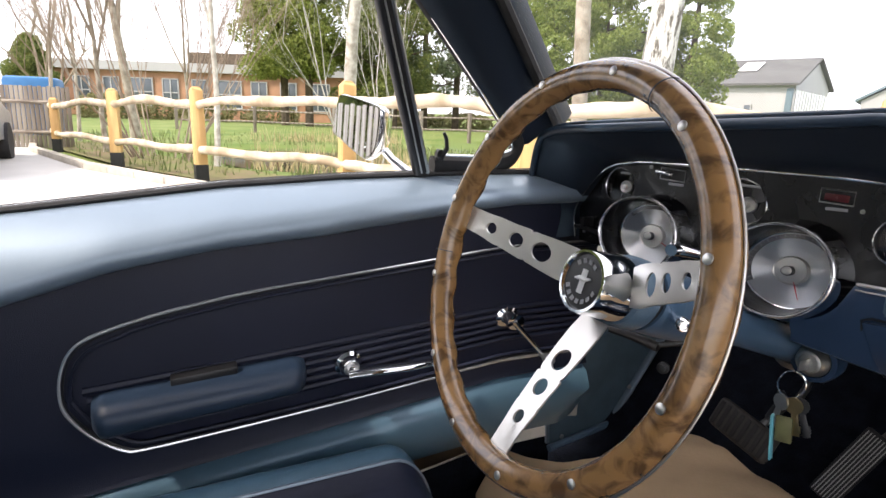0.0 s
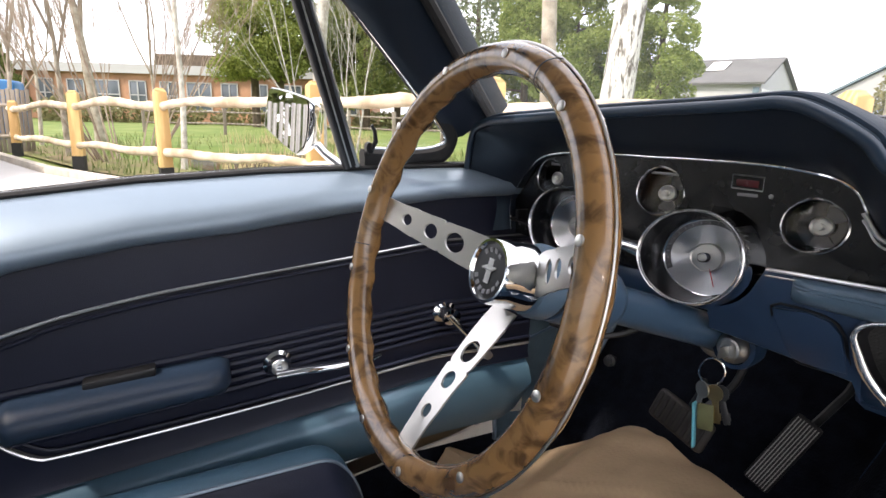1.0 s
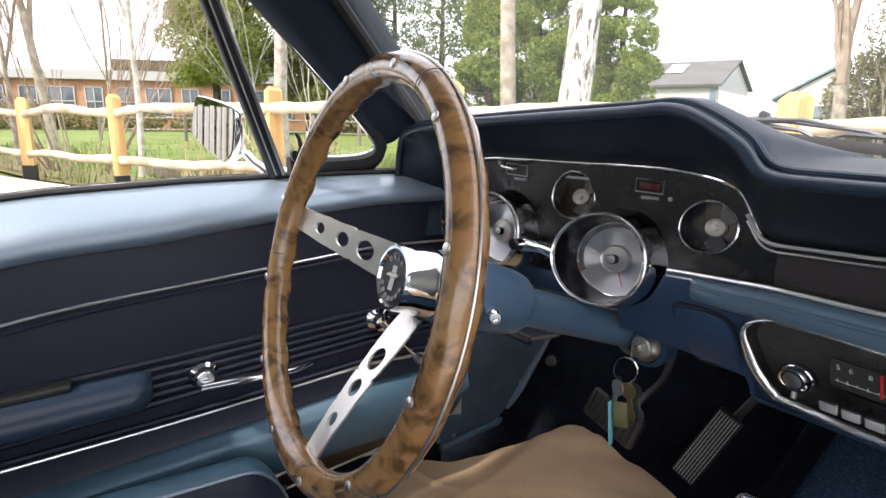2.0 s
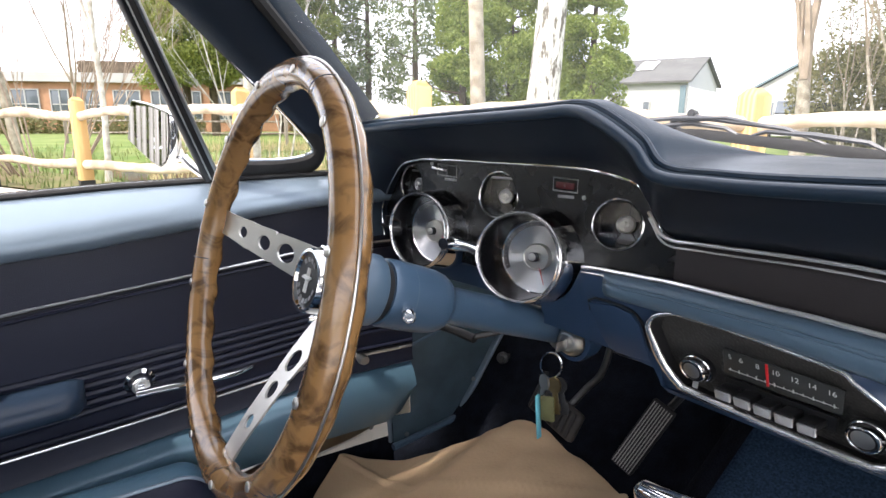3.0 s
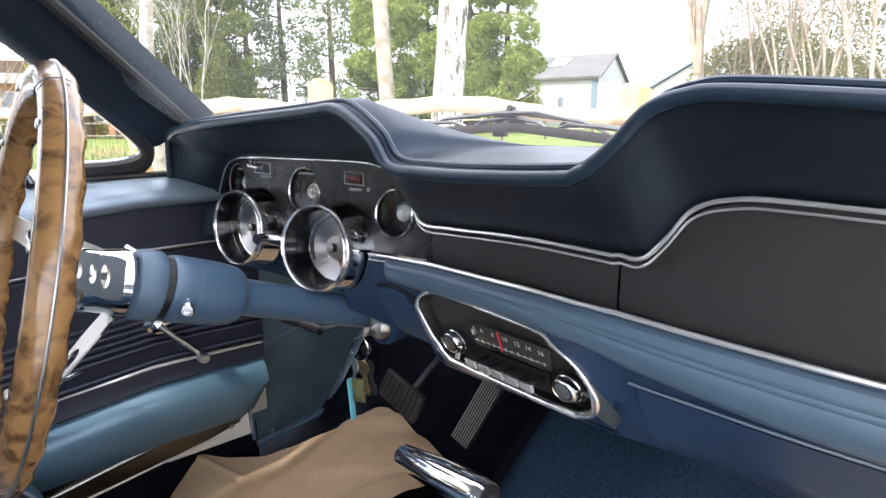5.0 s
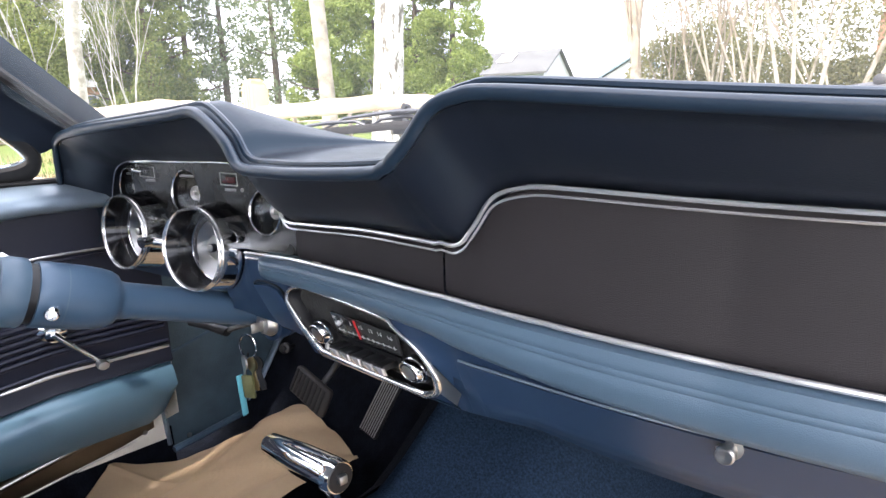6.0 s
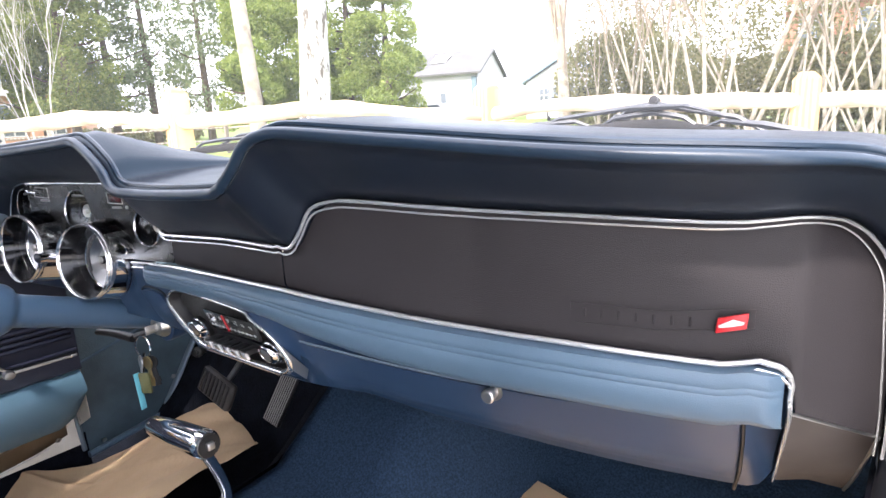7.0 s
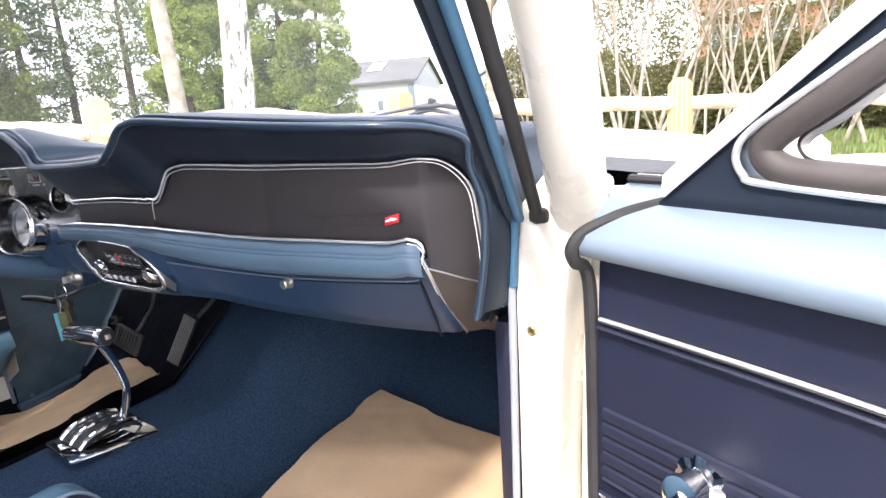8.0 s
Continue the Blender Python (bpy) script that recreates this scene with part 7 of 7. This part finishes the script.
def birch(at, h, r):
    """A thick birch with a chequered white bark, leaning a little."""
    at = Vector(at)
    root = thing("birch_tree", tuple(at), "thick leaning birch with white and dark cracked bark", "tree")
    m = bpy.data.materials.new("birch_bark")
    m.use_nodes = True
    nt = m.node_tree
    b = nt.nodes["Principled BSDF"]
    tc, mp, vo, ns, cr = (nt.nodes.new(k) for k in ("ShaderNodeTexCoord", "ShaderNodeMapping", "ShaderNodeTexNoise", "ShaderNodeTexNoise", "ShaderNodeValToRGB"))
    mp.inputs["Scale"].default_value = (13, 13, 3.5)
    vo.inputs["Scale"].default_value, vo.inputs["Detail"].default_value = 1.7, 6
    ns.inputs["Scale"].default_value, ns.inputs["Detail"].default_value = 9, 5
    nt.links.new(tc.outputs["Object"], mp.inputs["Vector"])
    nt.links.new(mp.outputs["Vector"], vo.inputs["Vector"])
    nt.links.new(mp.outputs["Vector"], ns.inputs["Vector"])
    mu = nt.nodes.new("ShaderNodeMath")
    mu.operation = "MULTIPLY_ADD"
    mu.inputs[1].default_value = 0.35
    nt.links.new(ns.outputs["Fac"], mu.inputs[0])
    nt.links.new(vo.outputs["Fac"], mu.inputs[2])
    cr.color_ramp.elements[0].position, cr.color_ramp.elements[0].color = .56, (.10, .09, .07, 1)
    cr.color_ramp.elements[1].position, cr.color_ramp.elements[1].color = .69, (.58, .58, .53, 1)
    nt.links.new(mu.outputs["Value"], cr.inputs["Fac"])
    nt.links.new(cr.outputs["Color"], b.inputs["Base Color"])
    b.inputs["Roughness"].default_value = .8
    bm = bmesh.new()
    pts = [at + Vector((0, 0, -.2)), at + Vector((.10, 0, .8)), at + Vector((.22, 0, 2.0)), at + Vector((.30, 0, 3.6)), at + Vector((.5, .1, 6)), at + Vector((.6, .1, 9))]
    rod(bm, pts, [r * 1.35, r * 1.12, r, r * .9, r * .7, r * .4], 16, cap=False)
    for v in bm.verts:
        v.co += Vector((1, 1, 0)) * .03 * noise.noise(v.co * 2.2)
    part("trunk", bm, m, root, "", 70)
    bm = bmesh.new()
    rg = random.Random(3)
    for k in range(5):
        grow(bm, pts[4], Vector((rg.uniform(-1, 1), rg.uniform(-1, 1), .6)).normalized(), 2.4, .08, 4, rg, .7)
    part("branchwork", bm, TWIG, root, "", 70)


birch((-4.30, 4.02, 0), 9, .135)


def hedge(label, pts, n, material, size, seed):
    rng = np.random.default_rng(seed)
    blobs = [((p[0], p[1], p[2]), (p[3], p[3], p[4])) for p in pts]
    V, Fs = leaves(n, blobs, size, rng)
    ob = new("hedge", mesh_from("hedge", V, Fs, material))
    return tagged(ob, label, "hedge", kind="stuff")


hedge("mixed evergreen scrub behind the thicket", [(*polar(a, d)[:2], z, w, hgt) for a, d, z, w, hgt in ((-13.0, 21, 1.6, 1.5, 1.7), (-10.2, 22, 1.8, 1.6, 2.0), (-7, 23, 1.5, 1.5, 1.5), (-3.5, 20, 1.1, 1.5, 1.1), (0.5, 18, 1.0, 1.6, 1.1), (4.5, 18, 1.2, 1.7, 1.2), (8.5, 18, 1.2, 1.7, 1.3), (12.5, 18, 1.2, 1.8, 1.3), (16, 18, 1.2, 1.8, 1.3))], 70000, LEAF_HEDGE, .06, 5)
hedge("sparse olive brushwood among the bare stems", [(*polar(a, d)[:2], z, w, hgt) for a, d, z, w, hgt in ((-11.6, 22, 3.6, 1.4, 1.9), (-8.6, 21, 3.2, 1.7, 2.2), (-5, 19, 2.6, 1.7, 1.9), (-1.5, 18, 2.9, 1.7, 2.0), (2.5, 17, 2.6, 1.6, 1.9), (6.5, 18, 3.0, 1.7, 2.0), (10.5, 18, 2.8, 1.7, 1.9), (14.5, 18, 2.8, 1.7, 1.9))], 30000, LEAF_HEDGE, .05, 7)
hedge("low dark shrubs along the far building", [(*polar(a, d)[:2], z, w, hgt) for a, d, z, w, hgt in ((-72, 34, .6, 1.6, .7), (-69, 34, .5, 1.6, .6), (-75, 36, .6, 1.6, .7), (-79, 36, .7, 1.6, .8), (-55, 36, .5, 2.0, .6), (-50, 37, .5, 2.0, .6))], 5000, LEAF_HEDGE, .14, 6)


def reeds():
    rng = np.random.default_rng(2)
    V, Fs = [], []
    for k in range(900):
        t = rng.uniform(0, 1)
        if k < 420:
            p = polar(-70 + 16 * t, 9.9 + 1.2 * rng.uniform(0, 1))
        else:
            p = polar(-70 + 14 * t, 17.8 + 1.0 * rng.uniform(0, 1))
        if p.y < np.interp(p.x, [q[0] for q in POSTS], [q[1] for q in POSTS]) + .15:
            continue
        h = rng.uniform(.15, .60)
        a = rng.uniform(0, 3.14)
        w = .012
        dx, dy = math.cos(a) * w, math.sin(a) * w
        lx, ly = rng.uniform(-.15, .15), rng.uniform(-.15, .15)
        i = len(V)
        V += [(p.x - dx, p.y - dy, -.05), (p.x + dx, p.y + dy, -.05), (p.x + lx, p.y + ly, h)]
        Fs.append((i, i + 1, i + 2))
    tagged(new("reeds", mesh_from("reeds", V, Fs, REED)), "dry straw-coloured reeds at the pond's edge", "reeds", kind="stuff")
    V, Fs = [], []
    for k in range(12000):
        t = rng.uniform(0, 1)
        az = -84 + 100 * t
        p = polar(az, rng.uniform(8.6, 22) if az < -56 else rng.uniform(7.5, 16))
        if p.y < np.interp(p.x, [q[0] for q in POSTS], [q[1] for q in POSTS]) + .15 or math.hypot((p.x - POND[0]) / (POND[2] + .3), (p.y - POND[1]) / (POND[3] + .3)) < 1.02:
            continue
        h = rng.uniform(.05, .20)
        dx, dy = rng.uniform(-.02, .02), rng.uniform(-.02, .02)
        i = len(V)
        V += [(p.x - dx, p.y - dy, 0), (p.x + dx, p.y + dy, 0), (p.x + rng.uniform(-.06, .06), p.y + rng.uniform(-.06, .06), h + .05)]
        Fs.append((i, i + 1, i + 2))
    tagged(new("grass_tufts", mesh_from("grass_tufts", V, Fs, leaf_mat("tuft_green", (.10, .15, .04), (.21, .23, .09)))), "rough tufts of spring grass", "grass", kind="stuff")


reeds()


def block(root, a, b, h, depth, material, name="wall", z0=-.2):
    """A wall block between two plan points, its depth to the far side."""
    a, b = Vector((a[0], a[1], 0)), Vector((b[0], b[1], 0))
    d = (b - a).normalized()
    nrm = Vector((-d.y, d.x, 0))
    bm = bmesh.new()
    slab(bm, [a + Vector((0, 0, z0)), b + Vector((0, 0, z0)), b + Vector((0, 0, h)), a + Vector((0, 0, h))], nrm * depth)
    return part(name, bm, material, root), a, b, d, nrm


def windows(root, a, d, nrm, items, frame_mat=None):
    for s, z, w, h, bars in items:
        c = a + d * s - nrm * .03
        R = Matrix.Rotation(math.atan2(d.y, d.x), 4, "Z")
        bm = bmesh.new()
        box(bm, c + Vector((0, 0, z)), (w, .06, h), .01, R)
        p = part("window", bm, WINDOW_DARK, root)
        bm = bmesh.new()
        for k in range(bars + 1):
            box(bm, c - nrm * .04 + d * (-w / 2 + w * k / bars) + Vector((0, 0, z)), (.07, .06, h + .07), 0, R)
        for k in range(3 if h > .8 else 2):
            box(bm, c - nrm * .04 + Vector((0, 0, z - h / 2 + h * k / (2 if h > .8 else 1))), (w + .07, .06, .07), 0, R)
        part("frame", bm, frame_mat or WHITE_WALL, p)


def buildings():
    root = thing("brick_building", tuple(polar(-72, 44)), "long low orange brick building with white fascia and tall windows", "building")
    a, b = polar(-83.5, 47), polar(-56, 39)
    w, A, B_, d, n = block(root, a, b, 3.0, 10, BRICK_FAR)
    L = (b - a).length
    windows(root, A, d, n, [(s, 1.7, 1.0 if k % 3 else 1.5, 1.7, 2) for k, s in enumerate(np.linspace(1.5, L - 1.5, 12))])
    bm = bmesh.new()
    slab(bm, [A - n * .3 + Vector((0, 0, 3.0)), B_ - n * .3 + Vector((0, 0, 3.0)), B_ - n * .3 + Vector((0, 0, 3.55)), A - n * .3 + Vector((0, 0, 3.55))], n * 10.5)
    part("fascia", bm, WHITE_WALL, root, "white painted fascia")
    bm = bmesh.new()
    slab(bm, [A + d * 9 + n * 3 + Vector((0, 0, 3.5)), A + d * 14 + n * 3 + Vector((0, 0, 3.5)), A + d * 14 + n * 3 + Vector((0, 0, 4.5)), A + d * 9 + n * 3 + Vector((0, 0, 4.5))], n * 4)
    part("roof_housing", bm, DARK_BARK, root)
    # white works building with a pitched roof
    root = thing("white_workshop", tuple(polar(-31, 48)), "white workshop with a grey pitched roof and blue-grey door", "building")
    a, b = polar(-42, 54), polar(-26.4, 47)
    w, A, B_, d, n = block(root, a, b, 3.9, 9, WHITE_WALL)
    bm = bmesh.new()
    e0, e1 = A - n * .4 + Vector((0, 0, 3.85)), B_ + d * .3 - n * .4 + Vector((0, 0, 3.85))
    r0, r1 = A + n * 4.5 + Vector((0, 0, 5.9)), B_ + d * .3 + n * 4.5 + Vector((0, 0, 5.9))
    f0, f1 = A + n * 9.4 + Vector((0, 0, 3.85)), B_ + d * .3 + n * 9.4 + Vector((0, 0, 3.85))
    up = Vector((0, 0, .15))
    loft(bm, [[e0, r0, f0, f0 - up, r0 - up, e0 - up], [e1, r1, f1, f1 - up, r1 - up, e1 - up]], closed=True, caps=True)
    part("roof", bm, ROOF, root, "grey fibre cement roof")
    bm = bmesh.new()
    slab(bm, [B_ + Vector((0, 0, 3.9)), B_ + n * 4.5 + Vector((0, 0, 5.75)), B_ + n * 9 + Vector((0, 0, 3.9))], d * -.2)
    part("gable", bm, WHITE_WALL, root)
    for s in (4.5, 7.5):
        bm = bmesh.new()
        L = (b - a).length
        q = lambda u, v: A + d * (L - s + u) - n * .4 + n * 4.9 * v + Vector((0, 0, 3.93 + 2.05 * v))
        slab(bm, [q(0, .45), q(1.3, .45), q(1.3, .8), q(0, .8)], (0, 0, .05))
        part("rooflight", bm, WHITE, root)
    windows(root, A, d, n, [((b - a).length - 6.5, 1.5, 1.9, 1.1, 3), ((b - a).length - 2.9, 1.2, .5, 2.4, 1)], WHITE_WALL)
    bm = bmesh.new()
    box(bm, B_ + Vector((0, 0, 1.8)) - n * .06 - d * .3, (.4, .12, 3.4), 0, Matrix.Rotation(math.atan2(d.y, d.x), 4, "Z"))
    part("downpipe", bm, BLUEGREY, root)
    # slatted yard screen beside it
    root = thing("yard_screen", tuple(polar(-24.5, 46)), "pale vertical slatted yard screen", "fence")
    for k in range(18):
        p = polar(-26.2 + k * .22, 45)
        bm = bmesh.new()
        box(bm, p + Vector((0, 0, 1.7)), (.10, .04, 3.2 - .07 * k), 0)
        part("slat", bm, mat("screen_slat", (.62, .66, .68), .6) if k == 0 else bpy.data.materials["screen_slat"], root)
    # small white shed with a gable to the road
    root = thing("white_shed", tuple(polar(-18, 42)), "white gabled shed with a barred window and open bay", "building")
    a, b = polar(-21.0, 42), polar(-12.8, 42)
    w, A, B_, d, n = block(root, a, b, 2.6, 8, WHITE_WALL)
    L = (b - a).length
    bm = bmesh.new()
    slab(bm, [A + Vector((0, 0, 2.6)), B_ + Vector((0, 0, 2.6)), (A + B_) / 2 + Vector((0, 0, 4.2))], n * 8)
    part("gable", bm, WHITE_WALL, root)
    bm = bmesh.new()
    mid = (A + B_) / 2 + Vector((0, 0, 4.3))
    loft(bm, [[A - d * .3 - n * .2 + Vector((0, 0, 2.5)), mid - n * .2, B_ + d * .3 - n * .2 + Vector((0, 0, 2.5)), B_ + d * .3 - n * .2 + Vector((0, 0, 2.65)), mid - n * .2 + up, A - d * .3 - n * .2 + Vector((0, 0, 2.65))], [A - d * .3 + n * 8.2 + Vector((0, 0, 2.5)), mid + n * 8.2, B_ + d * .3 + n * 8.2 + Vector((0, 0, 2.5)), B_ + d * .3 + n * 8.2 + Vector((0, 0, 2.65)), mid + n * 8.2 + up, A - d * .3 + n * 8.2 + Vector((0, 0, 2.65))]], closed=True, caps=True)
    part("roof", bm, BLUEGREY, root, "pale blue edged roof")
    windows(root, A, d, n, [(1.5, 1.7, 1.2, .9, 4)])
    # flat dark panel on the wall; the bay's inner shade is its colour
    bm = bmesh.new()
    box(bm, A + d * 4.4 - n * .04 + Vector((0, 0, 1.05)), (2.2, .1, 2.1), 0, Matrix.Rotation(math.atan2(d.y, d.x), 4, "Z"))
    part("open_bay", bm, DARK, root)
    # red brick block of flats behind the thicket
    root = thing("red_brick_house", tuple(polar(4, 38)), "three-storey red brick house with white windows", "building")
    a, b = polar(-0.5, 38), polar(20, 34)
    w, A, B_, d, n = block(root, a, b, 8.5, 9, RED_BRICK)
    L = (b - a).length
    windows(root, A, d, n, [(s, z, 1.6, 1.4, 2) for s in np.linspace(1.6, L - 1.5, 5) for z in (1.5, 4.1, 6.7)])
    bm = bmesh.new()
    slab(bm, [A - n * .3 + Vector((0, 0, 5.2)), B_ - n * .3 + Vector((0, 0, 5.2)), B_ - n * .3 + Vector((0, 0, 5.5)), A - n * .3 + Vector((0, 0, 5.5))], n * .4)
    part("band_course", bm, WHITE_WALL, root)


buildings()


def board_fence():
    root = thing("board_fence", tuple(polar(-86, 15)), "weathered grey vertical board fence", "fence")
    a, b = polar(-97, 15.5), polar(-81.2, 14.5)
    n = 34
    for k in range(n):
        p = a.lerp(b, (k + .5) / n)
        d = (b - a).normalized()
        bm = bmesh.new()
        box(bm, p + Vector((0, 0, .62)), ((b - a).length / n - .012, .025, 1.28 + .02 * math.sin(k * 3.3)), .004, Matrix.Rotation(math.atan2(d.y, d.x), 4, "Z"))
        part("board", bm, BOARD, root)
    root2 = thing("board_fence", (-6, -12, 0), "pale weathered board fence behind the car park", "fence")
    for k in range(180):
        bm = bmesh.new()
        box(bm, (-20 + k * .15, -12 - .03 * (k % 2), .95), (.10, .03, 1.9 + .04 * math.sin(k * 2.7)), .005)
        part("board", bm, PALE_BOARD, root2)
    for z in (.35, .95):
        bm = bmesh.new()
        rod(bm, [a + Vector((0, -.05, z)), b + Vector((0, -.05, z))], .04, 6)
        part("rail", bm, BOARD, root)
    bm = bmesh.new()
    box(bm, polar(-83.2, 20) + Vector((0, 0, .78)), (1.5, 1.2, 1.60), .12)
    single("tarpaulin_cover", bm, TARP, "bright blue tarpaulin over a heap behind the fence", "tarpaulin")


board_fence()


def far_fence():
    root = thing("paddock_fence", tuple(polar(-50, 22)), "low weathered paddock fence behind the trees", "fence")
    for i, (a0, d0, a1, d1) in enumerate(((-74, 24, -64, 22), (-64, 22, -54, 20.5), (-54, 20.5, -46, 20), (-46, 20, -38, 21), (-38, 21, -30, 23), (-30, 23, -22, 26))):
        a, b = polar(a0, d0), polar(a1, d1)
        for k in range(2):
            p = a.lerp(b, k / 2)
            bm = bmesh.new()
            box(bm, p + Vector((0, 0, .5)), (.11, .11, 1.15), .01)
            part("post", bm, BOARD, root)
        for z in (.45, .85):
            bm = bmesh.new()
            rod(bm, [a + Vector((0, 0, z)), a.lerp(b, .5) + Vector((0, 0, z + .03)), b + Vector((0, 0, z))], .035, 6)
            part("rail", bm, RAIL if i > 2 else BOARD, root)


far_fence()


def parked_car(at, rot, paint, label, van=False):
    at = Vector(at)
    root = thing("parked_van" if van else "parked_car", tuple(at), label, "van" if van else "car", "parked cars")
    R = Matrix.Translation(at) @ Matrix.Rotation(radians(rot), 4, "Z")
    prof = [(-2.1, .35), (-2.15, .75), (-1.5, .88), (-.8, 1.40), (.7, 1.45), (1.5, .95), (2.1, .82), (2.15, .40)] if not van else [(-2.4, .35), (-2.4, 2.0), (-2.2, 2.15), (1.0, 2.15), (1.6, 1.35), (2.3, 1.1), (2.4, .4)]
    bm = bmesh.new()
    loft(bm, [[R @ Vector((x * .97, y * (1 if z < 1 else .84), z)) for x, z in prof] for y in (-.85, -.80, .80, .85)], closed=False)
    for y in (-.85, .85):
        bm.faces.new([bm.verts.new(R @ Vector((x * .97, y * (1 if z < 1 else .84), z))) for x, z in prof])
    part("body", bm, paint, root, "", 30)
    glass = [(-1.3, .95), (-.78, 1.34), (.65, 1.38), (1.3, .96)] if not van else [(.6, 1.3), (.6, 1.9), (1.05, 1.9), (1.5, 1.32)]
    for s in (-1, 1):
        bm = bmesh.new()
        slab(bm, [R @ Vector((x, s * .80, z)) for x, z in glass], R.to_3x3() @ Vector((0, s * .045, 0)))
        part("side_window", bm, WINDOW_DARK, root)
    if van:
        bm = bmesh.new()
        slab(bm, [R @ Vector(p) for p in ((1.03, -.62, 2.0), (1.03, .62, 2.0), (1.55, .68, 1.40), (1.55, -.68, 1.40))], R.to_3x3() @ Vector((.06, 0, .05)))
        part("windscreen", bm, WINDOW_DARK, root)
    for x in (-1.35, 1.35):
        for s in (-1, 1):
            bm = bmesh.new()
            lathe(bm, [(0, 0), (.20, .0), (.31, .02), (.31, .18), (0, .18)], R @ Vector((x, s * .72, .31)), R.to_3x3() @ Vector((0, s, 0)), 20)
            part("wheel", bm, RUBBER, root)


parked_car(polar(-34.6, 37), 20, CAR_DARK, "dark hatchback parked beyond the grass")
parked_car(polar(-29.8, 36), 15, CAR_LIGHT, "silver car parked beyond the grass")
parked_car(polar(-39.0, 38), 20, CAR_DARK, "dark saloon parked beyond the grass")
parked_car(polar(-17.0, 37), -60, WHITE_WALL, "white van parked by the shed", van=True)
parked_car(polar(-97.0, 11.0), 5, CAR_LIGHT, "pale car parked beside the kerb")
